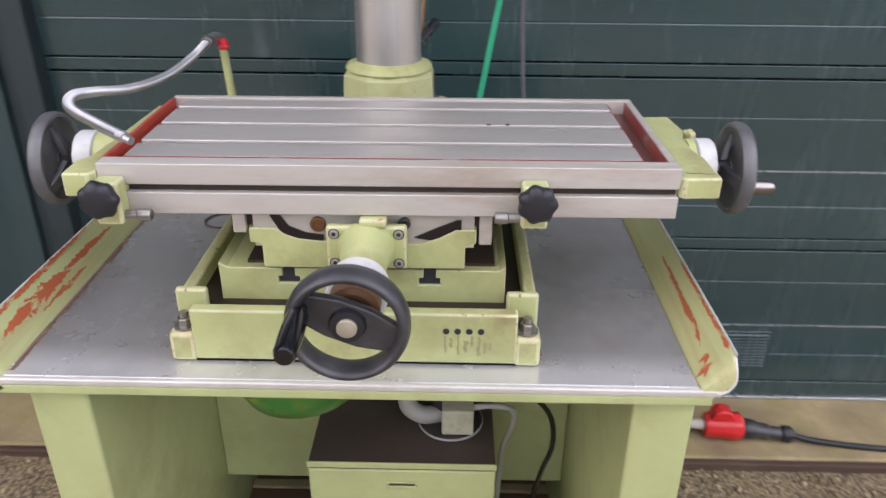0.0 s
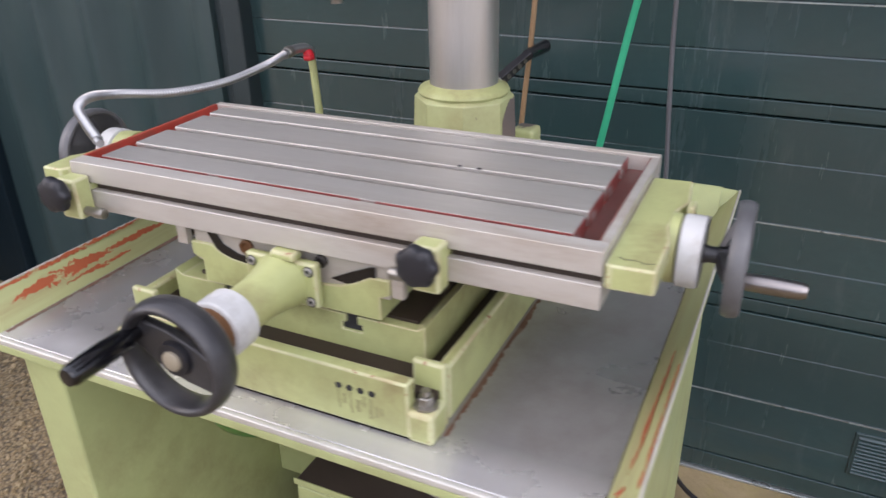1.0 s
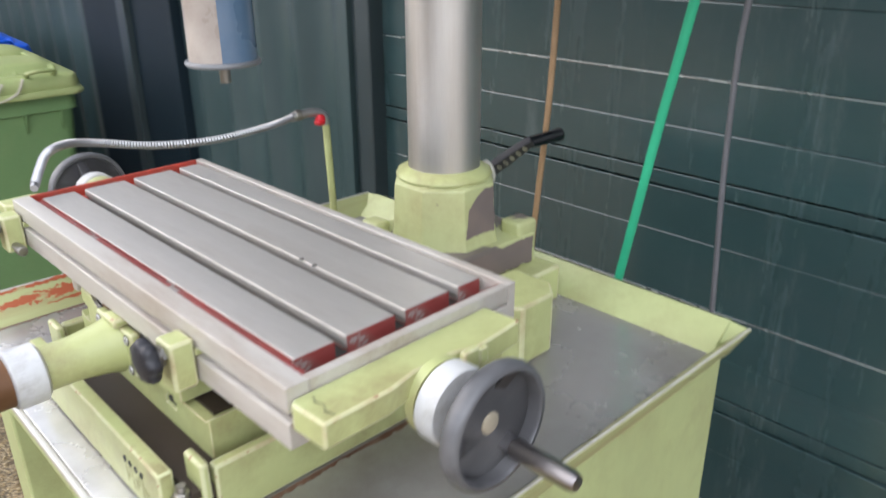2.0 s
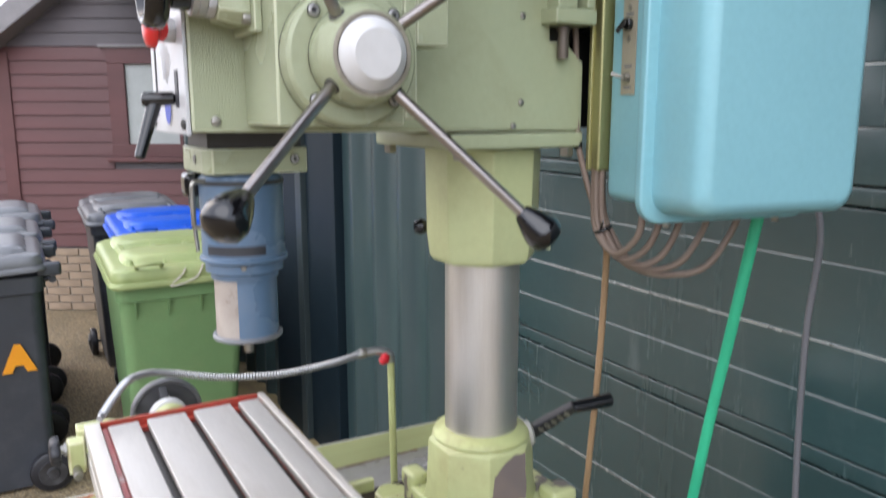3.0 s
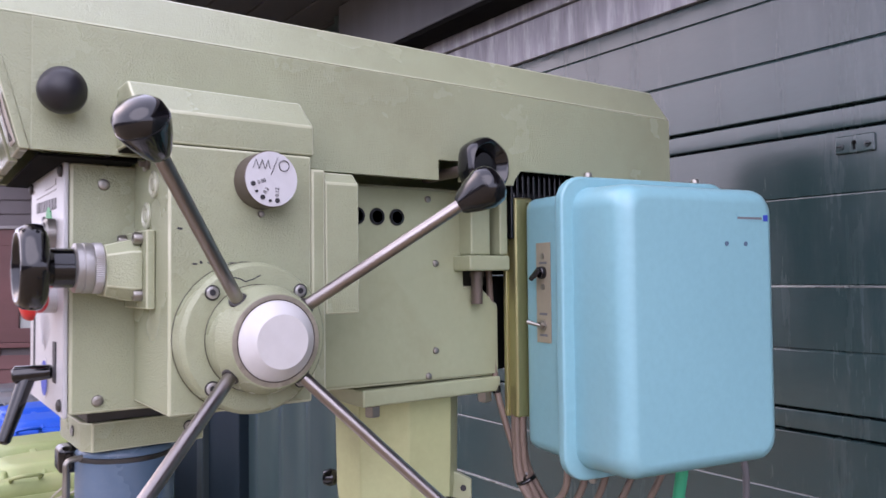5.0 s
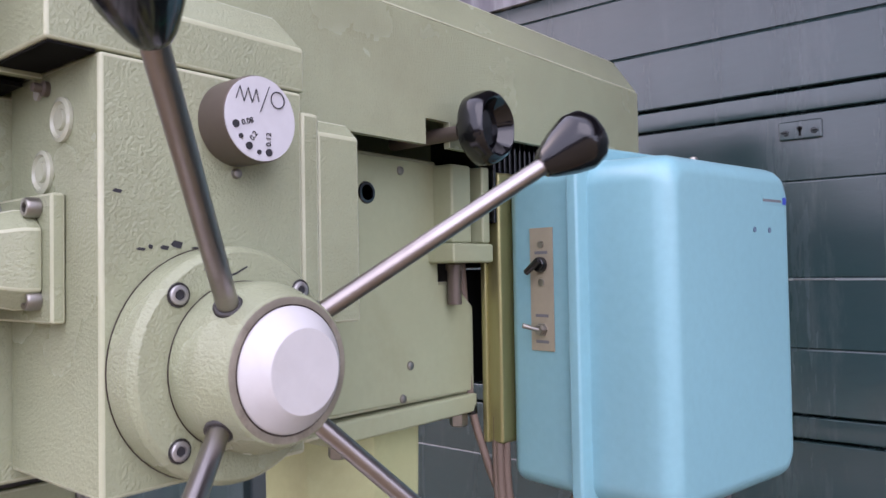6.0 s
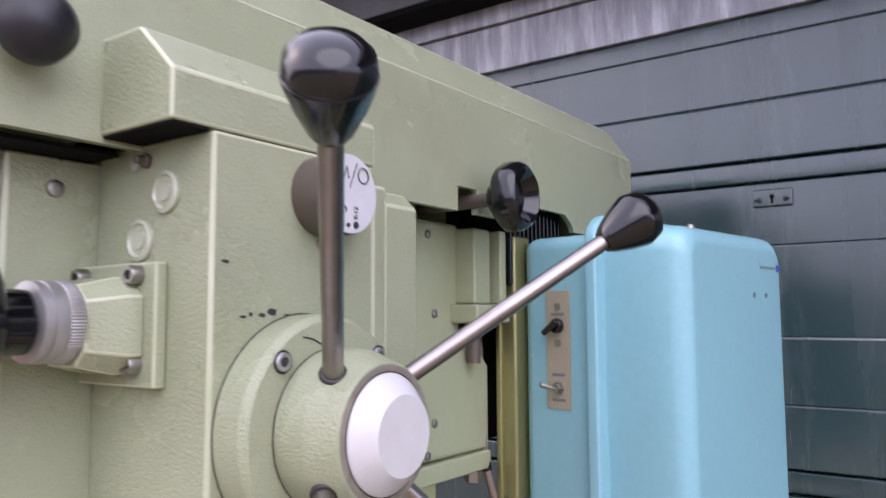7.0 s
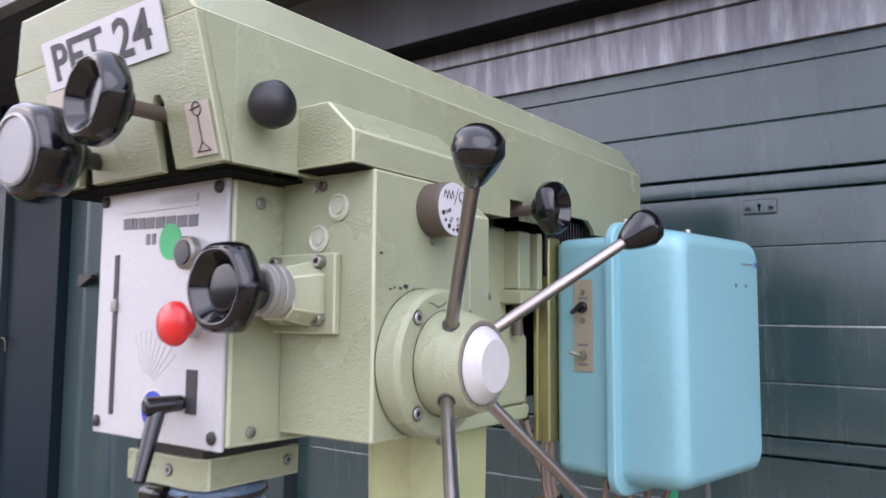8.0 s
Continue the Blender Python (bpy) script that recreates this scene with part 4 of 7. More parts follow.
part("back_wall", Shape().loft([[(-0.436, y, zz) for y, zz in bw], [(0.436, y, zz) for y, zz in bw]]).loft([[(-0.466, 0.2, 1.165), (-0.466, 0.205, 1.165), (-0.418, 0.155, 1.115), (-0.414, 0.15, 1.12)], [(-0.41, 0.2, 1.168), (-0.41, 0.206, 1.168), (-0.41, 0.16, 1.115), (-0.41, 0.15, 1.12)]]).loft([[(0.466, 0.2, 1.165), (0.466, 0.205, 1.165), (0.418, 0.155, 1.115), (0.414, 0.15, 1.12)], [(0.41, 0.2, 1.168), (0.41, 0.206, 1.168), (0.41, 0.16, 1.115), (0.41, 0.15, 1.12)]]), M_STAND, tray, "sloping green rear tray edge")
part("drain_ring", Shape().ring((-0.285, -0.20, 1.1315), (0, 0, 1), 0.030, 0.0025, 28, 0.5), M_DARKSTEEL, tray, "flat drain ring in the tray floor")
for x0, x1 in ((-0.416, -0.340), (0.357, 0.436)):
    part("pedestal", Shape().box(x0, x1, -0.645, 0.19, 0.0, 1.107, 0.005), M_STAND, stand, "boxed green sheet-steel pedestal")
part("back_panel", Shape().box(-0.339, 0.356, -0.222, -0.21, 0.555, 1.107, 0.002), M_STAND, stand)
shelf = part("shelf", Shape().box(-0.339, 0.356, -0.60, 0.115, 0.36, 0.385, 0.003), M_SHELF, stand, "oily brown wooden bottom shelf")
part("batten", Shape().box(-0.338, 0.355, -0.088, -0.062, 0.3855, 0.394, 0.003), M_SILL, shelf, "pale worn wooden batten")

tank = thing("coolant_tank", (0.045, -0.2, 0.385), "pale green coolant tank with an oily brown lid on the shelf", "coolant tank")
part("body", Shape().box(-0.115, 0.203, -0.4455, -0.235, 0.386, 0.785, 0.004), M_STAND, tank)
part("lid", Shape().box(-0.114, 0.202, -0.446, -0.23, 0.786, 0.802, 0.004), M_TANKTOP, tank, "oily brown steel lid")
part("lid_lip", Shape().box(-0.116, 0.204, -0.4495, -0.4465, 0.7925, 0.8045, 0.001), M_STAND, tank)
part("grip_recess", Shape().box(0.022, 0.066, -0.4468, -0.4405, 0.753, 0.7575, 0.001), M_DARKSTEEL, tank, "narrow pull slot")
part("grip_frame", Shape().box(0.018, 0.070, -0.4490, -0.4457, 0.7455, 0.7528, 0.0015).box(0.018, 0.070, -0.4475, -0.4457, 0.7577, 0.7605, 0.0008), M_STAND, tank)
pump = thing("coolant_pump", (0.12, -0.3, 0.802), "pale grey cast coolant pump standing on the tank lid", "pump")
part("foot", Shape().lathe([(0.058, 0), (0.058, 0.006), (0.05, 0.010), (0, 0.010)], (0.125, -0.335, 0.8025), (0, 0, 1), 28), M_DARKSTEEL, pump)
part("foot_edge", Shape().ring((0.125, -0.335, 0.8065), (0, 0, 1), 0.0572, 0.0016, 36, 1.6, 8), M_PUMP, pump, "pale ring round the edge of the foot")
part("terminal_box", Shape().box(0.110, 0.165, -0.385, -0.345, 0.812, 0.864, 0.003), M_TERMINAL, pump, "square pale terminal box")
part("motor", Shape().lathe([(0.045, 0), (0.045, 0.16), (0.035, 0.175), (0, 0.178)], (0.125, -0.31, 0.812), (0, 0, 1), 24), M_RUBBER, pump)
part("outlet", Shape().sweep([(0.11, -0.34, 0.825), (0.075, -0.35, 0.828), (0.05, -0.35, 0.85), (0.045, -0.345, 0.90)], 0.016, 12, 6), M_PUMP, pump, "cast outlet elbow")
part("lead", Shape().sweep([(0.165, -0.365, 0.858), (0.195, -0.37, 0.866), (0.232, -0.36, 0.850), (0.238, -0.34, 0.80), (0.222, -0.32, 0.72), (0.215, -0.30, 0.5)], 0.0055, 8, 8), M_PUMP, pump, "pale grey lead")
cab = Shape().sweep([(0.165, -0.30, 0.842), (0.205, -0.30, 0.846), (0.25, -0.295, 0.838), (0.290, -0.29, 0.812), (0.315, -0.29, 0.770), (0.318, -0.30, 0.715), (0.295, -0.31, 0.64), (0.25, -0.31, 0.392)], 0.005, 8, 8)
solid("cable", cab, M_BLACK, "black cable hanging under the machine stand", "cable")
bowl = Shape().lathe([(0.0, 0.0), (0.05, 0.004), (0.085, 0.022), (0.10, 0.055), (0.105, 0.155), (0.101, 0.155), (0.096, 0.057), (0.08, 0.026), (0.048, 0.009), (0.0, 0.006)], (-0.098, -0.50, 0.985), (0, 0, 1), 32)
solid("drain_funnel", bowl, M_BOWL, "green plastic funnel hanging under the tray drain", "funnel")

# mains plug on the sill
plug = thing("mains_plug", (1.0, 0.54, 0.032), "red and grey industrial mains plug with its cable", "plug")
part("body", Shape().lathe([(0.026, 0), (0.038, 0.004), (0.041, 0.014), (0.041, 0.075), (0.045, 0.085), (0.045, 0.112), (0.036, 0.122), (0.03, 0.125)], (0.930, 0.55, 0.077), (1, -0.06, 0), 28, 8, 0.05), M_ESTOP, plug, "red plastic shell")
part("flap", Shape().prism([(0.944, 0.108), (0.952, 0.138), (0.968, 0.148), (0.992, 0.148), (1.008, 0.140), (1.024, 0.112)], "y", 0.522, 0.572, 0.006, 2), M_ESTOP, plug, "red hinged socket flap")
part("collar", Shape().lathe([(0.030, 0), (0.033, 0.010), (0.031, 0.036), (0.026, 0.042), (0.027, 0.075), (0.021, 0.080), (0.022, 0.118), (0.013, 0.135)], (1.055, 0.542, 0.072), (1, -0.1, -0.10), 24, 10, 0.04), M_GREYPL, plug)
part("nut", Shape().lathe([(0.018, 0), (0.026, 0.006), (0.027, 0.030), (0.017, 0.042)], (1.175, 0.531, 0.062), (1, -0.1, -0.05), 18, 6, 0.06), M_RUBBER, plug)
part("pin_end", Shape().lathe([(0.012, 0), (0.016, 0.006), (0.018, 0.045)], (0.886, 0.553, 0.077), (1, -0.06, 0), 14), M_TAN, plug)
part("lead", Shape().sweep([(1.21, 0.527, 0.058), (1.30, 0.512, 0.046), (1.5, 0.487, 0.043), (1.9, 0.474, 0.042), (2.6, 0.474, 0.042)], 0.010, 8, 8), M_RUBBER, plug)
plug.location.x += 0.018 * UNIT
lead = Shape().sweep([(0.906, 0.556, 0.077), (0.82, 0.565, 0.046), (0.68, 0.570, 0.040), (0.55, 0.565, 0.046), (0.465, 0.54, 0.108), (0.416, 0.50, 0.190), (0.383, 0.46, 0.295), (0.32, 0.40, 0.44), (0.20, 0.30, 0.60), (0.10, 0.208, 0.72)], 0.007, 8, 8)
solid("cable", lead, M_RUBBER, "black cable running from the plug up behind the stand", "cable")

# ---------------------------------------------------------------- cast base with its slide
base = thing("machine_bed", (0, -0.24, 1.130), "worn green cast machine base bolted to the tray", "machine base")
BX0, BX1 = -0.228, 0.234
# floor raised and darkened so its colour carries the trough's shade
part("trough", Shape().box(BX0 + 0.006, BX1 - 0.006, -0.60, 0.0, 1.1305, 1.182, 0.002), M_GRIMESHADE, base, "raised trough floor, dark for its grime and shade")
part("front_wall", Shape().box(BX0 + 0.027, BX1 - 0.027, -0.624, -0.606, 1.1338, 1.206, 0.003), M_CAST, base)
# black sheet draws the shadow line between casting and tray
part("gap", Shape().box(BX0 + 0.027, BX1 - 0.027, -0.6215, -0.606, 1.1304, 1.1336, 0), M_BLACKSHADE, base, "black sheet for the shaded gap under the casting")
for x0, x1 in ((BX0, BX0 + 0.016), (BX1 - 0.016, BX1)):
    part("side_wall", Shape().box(x0, x1, -0.572, -0.10, 1.1308, 1.205, 0.004), M_CAST, base)
for x0, x1, bx in ((BX0 - 0.003, BX0 + 0.030, BX0 + 0.014), (BX1 - 0.030, BX1 + 0.003, BX1 - 0.014)):
    e0, e1 = (x0 + 0.002, x1 + 0.010) if x0 < 0 else (x0 - 0.010, x1 - 0.002)
    c = part("corner", Shape().box(x0, x1, -0.6255, -0.586, 1.1306, 1.172, 0.006, 3).box(e0, e1, -0.588, -0.577, 1.1306, 1.215, 0.004, 3), M_CAST, base, "cast corner foot with an upright ear")
    bolt = Shape().lathe([(0.0145, 0), (0.0145, 0.003), (0.0, 0.003)], (bx, -0.606, 1.172), (0, 0, 1), 20)
    hex_bolt(bolt, (bx, -0.606, 1.175), (0, 0, 1), 0.0092, 0.009)
    bolt.rod((bx, -0.606, 1.186), (bx, -0.606, 1.193), 0.0055, seg=12)
    part("bolt", bolt, M_BOLT, c, "steel nut and stud")
for x0, x1, y0, y1, top, cut in ((0.153, 0.255, -0.115, 0.010, 1.230, 0.028), (-0.203, -0.149, -0.115, -0.055, 1.196, 0.020)):
    a, c = (x0, x1) if x0 > 0 else (x1, x0)
    e = cut if x0 > 0 else -cut
    part("rear_block", Shape().prism([(a, y0), (a, y1), (c - e, y1), (c, y1 - cut), (c, y0 + cut), (c - e, y0)], "z", 1.1308, top, 0.005), M_CAST, base)
part("deck", Shape().box(-0.148, 0.152, -0.20, 0.135, 1.1308, 1.197, 0.006), M_CAST, base)
for k in range(4):
    x = 0.118 + 0.0145 * k
    part("hole", Shape().lathe([(0.0042, 0), (0.0042, 0.0008), (0.003, 0.0008), (0.003, -0.004), (0, -0.004)], (x, -0.6242, 1.182), (0, -1, 0), 12), M_INKSHADE, base)
rnd = random.Random(12)
for x, w, z0, z1 in ((0.117, 0.003, 1.150, 1.175), (0.124, 0.004, 1.158, 1.172), (0.133, 0.003, 1.147, 1.176), (0.142, 0.006, 1.151, 1.168), (0.150, 0.004, 1.160, 1.175), (0.159, 0.005, 1.146, 1.174), (0.166, 0.005, 1.150, 1.166), (0.173, 0.003, 1.155, 1.165)):
    n = 6
    right = [(x + w * (0.3 + 0.5 * rnd.random()), z0 + (z1 - z0) * k / n) for k in range(n + 1)]
    left = [(x - w * (0.1 + 0.5 * rnd.random()), z0 + (z1 - z0) * k / n) for k in range(n, -1, -1)]
    part("smear", Shape().prism(right + left, "y", -0.6243, -0.6238), M_SMEAR, base, "brown oil smear below the holes")

slide = part("slideway", Shape().prism([(-0.180, 1.147), (-0.180, 1.236), (-0.168, 1.229), (-0.097, 1.229), (-0.097, 1.217), (-0.103, 1.217), (-0.103, 1.207), (-0.075, 1.207), (-0.075, 1.217), (-0.081, 1.217), (-0.081, 1.229),
                                        (0.087, 1.229), (0.087, 1.217), (0.081, 1.217), (0.081, 1.207), (0.109, 1.207), (0.109, 1.217), (0.103, 1.217), (0.103, 1.229), (0.184, 1.229), (0.194, 1.236), (0.194, 1.147)], "y", -0.553, -0.201, 0.0015), M_CAST, base, "green slideway block with two T-slots")
# both T-slots are filled with black blocks that paint their deep shade
for x in (-0.089, 0.095):
    part("slot_fill", Shape().box(x - 0.0135, x + 0.0135, -0.5490, -0.205, 1.2074, 1.2166, 0).box(x - 0.0076, x + 0.0076, -0.5490, -0.205, 1.2168, 1.2286, 0), M_INKSHADE, slide, "black block for the shade inside the T-slot")
# near-black colour paints the table's shade on the slide
part("way_cover", Shape().box(-0.145, 0.180, -0.540, -0.21, 1.2295, 1.2335, 0), M_GRIMESHADE, slide, "slide surface darkened for the shade under the table")

# ---------------------------------------------------------------- column
column = thing("machine_column", (0, 0, 1.197), "polished round steel column on a worn octagonal foot", "machine column")
part("foot", Shape().prism([(-0.115, -0.075), (-0.10, -0.095), (0.09, -0.095), (0.108, -0.075), (0.108, 0.115), (0.095, 0.13), (-0.10, 0.13), (-0.115, 0.115)], "z", 1.1975, 1.252, 0.005).box(-0.115, -0.07, -0.095, -0.06, 1.24, 1.272, 0.008).box(0.06, 0.105, 0.075, 0.125, 1.24, 1.275, 0.008), M_BARE, column, "green foot with paint worn to grey")


def octagon(r, z, turn=22.5):
    return [(r * math.cos(radians(turn + 45 * k)), r * math.sin(radians(turn + 45 * k)), z) for k in range(8)]


part("socket", Shape().loft([octagon(0.098, 1.250), octagon(0.092, 1.27), octagon(0.088, 1.352), octagon(0.078, 1.360)], bevel=0.002), M_FLAKED, column, "octagonal socket with flaked green paint")
part("collar", Shape().lathe([(0.079, 0), (0.081, 0.004), (0.078, 0.010), (0.070, 0.013), (0.062, 0.018), (0.0605, 0.018), (0.0605, 0.0)], (0, 0, 1.358), (0, 0, 1), 40), M_CAST, column)
part("tube", Shape().rod((0, 0, 1.30), (0, 0, 1.86), 0.0598, seg=64), M_COLUMN, column, "bright machined steel tube")
LV = Matrix.Translation((0.024, 0.094, 1.352)) @ Matrix(((0.585, -0.811, 0, 0), (0.527, 0.380, 0.760, 0), (0.616, 0.444, -0.650, 0), (0, 0, 0, 1)))
lev = part("clamp_lever", Shape().prism([(-0.010, -0.011), (0.030, -0.012), (0.066, -0.009), (0.084, -0.007), (0.084, 0.007), (0.066, 0.009), (0.030, 0.012), (-0.010, 0.011)], "y", -0.007, 0.007, 0.002).turned(LV), M_RUBBER, column, "black perforated clamping lever")
part("boss_ring", Shape().lathe([(0.019, 0), (0.021, 0.003), (0.021, 0.008), (0.016, 0.012), (0.0, 0.012)], (0.026, 0.074, 1.350), (0.35, 0.9, 0.2), 24), M_PUMP, lev, "pale worn lever boss")
part("grip", Shape().rod((0.0655, 0.134, 1.398), (0.0785, 0.2135, 1.4025), 0.0105, 0.0125, 18, 0.004), M_BLACK, lev)
for k in range(5):
    for h in (-0.0042, 0.0042):
        p = LV @ Vector((0.012 + 0.0135 * k, -0.0071, h * (1.0 if k % 2 else 0.8)))
        part("hole", Shape().prism([(-0.0045, -0.0032), (0.0045, -0.0032), (0.0018, 0.0032), (-0.0018, 0.0032)], "y", -0.0004, 0.0004, 0, turn=Matrix.Translation(p) @ LV.to_3x3().to_4x4() @ Matrix.Rotation(radians(0 if h > 0 else 180), 4, "Y")), M_BOLT, lev)



def bare_patch(outline, x_of, parent, seed):
    """Bare primer with a ragged edge on a face that looks to +x; outline in y, z."""
    rnd = random.Random(seed)
    edge = []
    for (y0, z0), (y1, z1) in zip(outline, outline[1:] + outline[:1]):
        n = max(2, int(math.hypot(y1 - y0, z1 - z0) / 0.006))
        edge += [(y0 + (y1 - y0) * k / n + (rnd.uniform(-0.0018, 0.0018) if k else 0), z0 + (z1 - z0) * k / n + (rnd.uniform(-0.0018, 0.0018) if k else 0)) for k in range(n)]
    part("bare_patch", Shape().loft([[(x_of(z) + d, y, z) for y, z in edge] for d in (0.0002, 0.0007)]), M_PRIMER, parent, "bare grey-brown primer with a flaked edge")


bare_patch([(-0.034, 1.272), (-0.029, 1.298), (-0.026, 1.320), (-0.012, 1.333), (0.002, 1.343), (0.012, 1.349), (0.033, 1.349), (0.034, 1.272)], lambda z: 0.0850 - (z - 1.27) * 0.0451, column, 2)
bare_patch([(-0.068, 1.200), (-0.068, 1.232), (-0.050, 1.246), (0.108, 1.247), (0.108, 1.200)], lambda z: 0.1080, column, 3)

# ---------------------------------------------------------------- cross table
table = thing("cross_table", (0.045, -0.425, 1.233), "ground steel cross table with T-slots and red gutters", "machine table")
TX0, TX1, TY0, TY1 = -0.303, 0.394, -0.575, -0.275
saddle_line = [(-0.119, 1.2345), (-0.119, 1.266), (-0.134, 1.271), (-0.134, 1.2905), (-0.099, 1.2905), (-0.088, 1.282), (-0.072, 1.2765), (-0.05, 1.274), (0.055, 1.268), (0.085, 1.271), (0.108, 1.280), (0.127, 1.2905), (0.153, 1.2905), (0.153, 1.271), (0.139, 1.265), (0.139, 1.2345)]
sad = part("saddle", Shape().prism(saddle_line, "y", -0.560, -0.285, 0.002), M_CAST, table, "green saddle casting with sagging shoulders")
part("way_face", Shape().box(-0.128, 0.150, -0.5565, -0.5505, 1.264, 1.3148, 0), M_RIM, sad, "machined steel face of the ways")
# dark round sockets on the face beside the feed housing
part("round_socket", Shape().lathe([(0.010, 0), (0.010, 0.004), (0.007, 0.005), (0.006, 0.002), (0, 0.002)], (-0.046, -0.5566, 1.296), (0, -1, 0), 20), M_BROWNRING, sad, "dark brown round socket")
part("round_socket", Shape().lathe([(0.008, 0), (0.008, 0.004), (0.005, 0.005), (0.004, 0.002), (0, 0.002)], (0.062, -0.5566, 1.298), (0, -1, 0), 20), M_DARKSTEEL, sad, "dark round socket")
# dark box: shade of the recess below the table is its colour
part("way", Shape().box(-0.150, 0.180, -0.550, -0.28, 1.2912, 1.3145, 0.001), M_GRIMESHADE, sad, "ways coloured dark for the shaded recess")
for x0, z0 in ((-0.152, 1.285), (0.156, 1.271)):
    part("way_end", Shape().box(x0, x0 + 0.016, -0.563, -0.552, z0, 1.3148, 0.0015), M_RIM, sad, "machined steel way end")
for line in ([(-0.108, 1.312), (-0.096, 1.312), (-0.083, 1.293), (-0.062, 1.284), (-0.04, 1.281), (-0.04, 1.272), (-0.075, 1.275), (-0.094, 1.285)],
             [(0.074, 1.2785), (0.10, 1.291), (0.128, 1.303), (0.134, 1.303), (0.134, 1.288), (0.12, 1.284), (0.10, 1.274)]):
    part("wiper", Shape().prism(line, "y", -0.5592, -0.5568, 0), M_BLACK, sad, "black rubber way wiper")
# body with the front stop slot
part("body", Shape().prism([(TY0, 1.3155), (TY0, 1.3435), (TY0 + 0.010, 1.3435), (TY0 + 0.010, 1.3535), (TY0, 1.3535), (TY0, 1.3801), (TY0 + 0.024, 1.3801), (TY0 + 0.024, 1.3555), (TY1 - 0.012, 1.3555), (TY1 - 0.012, 1.3801), (TY1, 1.3801), (TY1, 1.3155)], "x", TX0, TX1, 0.0012, 1), M_RIM, table, "steel table body with a machined rim")
part("stop_slot", Shape().box(TX0 + 0.002, TX1 - 0.002, TY0 + 0.0090, TY0 + 0.0098, 1.3437, 1.3533, 0), M_GRIMESHADE, table, "grimy brown stop slot")
part("gutter", Shape().box(TX0 + 0.011, TX1 - 0.011, TY0 + 0.0245, TY1 - 0.0125, 1.3556, 1.3575, 0), M_RED, table, "red painted gutter")
part("end_rim", Shape().box(TX0, TX0 + 0.0035, TY0 + 0.0245, TY1 - 0.0125, 1.3577, 1.3683, 0).box(TX0 - 0.002, TX0 + 0.0036, TY0 + 0.0245, TY1 - 0.012, 1.3684, 1.3796, 0.001), M_RED, table, "red painted end rim")
part("end_rim", Shape().box(TX1 - 0.010, TX1, TY0 + 0.0245, TY1 - 0.0125, 1.3577, 1.3796, 0.0015), M_RIM, table)
part("end_face", Shape().box(TX1 - 0.0112, TX1 - 0.0104, TY0 + 0.026, TY1 - 0.014, 1.3602, 1.3786, 0), M_GUTTER, table, "red painted inner face of the end rim")
part("front_gutter", Shape().box(-0.2815, TX1 - 0.0108, TY0 + 0.0246, -0.5425, 1.3577, 1.3758, 0.001), M_GUTTER, table, "worn dull red front gutter")
part("left_gutter", Shape().box(TX0 + 0.0038, -0.2838, TY0 + 0.0246, TY1 - 0.0126, 1.3577, 1.3640, 0.001), M_RED, table, "bright red end gutter")
part("right_gutter", Shape().box(0.356, TX1 - 0.0105, TY0 + 0.025, TY1 - 0.013, 1.3577, 1.3600, 0), M_BROWNRED, table, "dirty red-brown end gutter")
SLOTS = (-0.334, -0.411, -0.487)
y_edges = [-0.541] + [v for y in reversed(SLOTS) for v in (y - 0.0065, y + 0.0065)] + [-0.292]
for i in range(0, len(y_edges), 2):
    y0, y1 = y_edges[i], y_edges[i + 1]
    a, c = (0.004 if i else 0.0), (0.004 if i + 2 < len(y_edges) else 0.0)
    outline = [(y0 + a, 1.3577), (y0 + a, 1.366), (y0, 1.366), (y0, 1.3782), (y1, 1.3782), (y1, 1.366), (y1 - c, 1.366), (y1 - c, 1.3577)]
    bar = part("bed_strip", Shape().prism(outline, "x", -0.283, 0.355, 0.0016, 1), M_STEEL, table, "bright ground steel bed strip")
    part("strip_end", Shape().box(0.3552, 0.3562, y0 + 0.001, y1 - 0.001, 1.358, 1.3772, 0), M_GUTTER, bar, "worn red strip end")
    if i == 0:
        part("strip_edge", Shape().box(-0.282, 0.354, y0 - 0.0012, y0 - 0.0002, 1.358, 1.3778, 0), M_GUTTER, bar, "red painted front edge")
for y in SLOTS:
    part("slot_floor", Shape().box(-0.281, 0.353, y - 0.0095, y + 0.0095, 1.3577, 1.3588, 0), M_DARKSTEEL, table, "dark T-slot floor")
for x in (0.172, 0.198):
    part("dimple", Shape().lathe([(0.0035, 0), (0.0025, 0.0006), (0.0015, -0.001), (0, -0.001)], (x, -0.4035, 1.3782), (0, 0, 1), 10), M_DARKSTEEL, table)


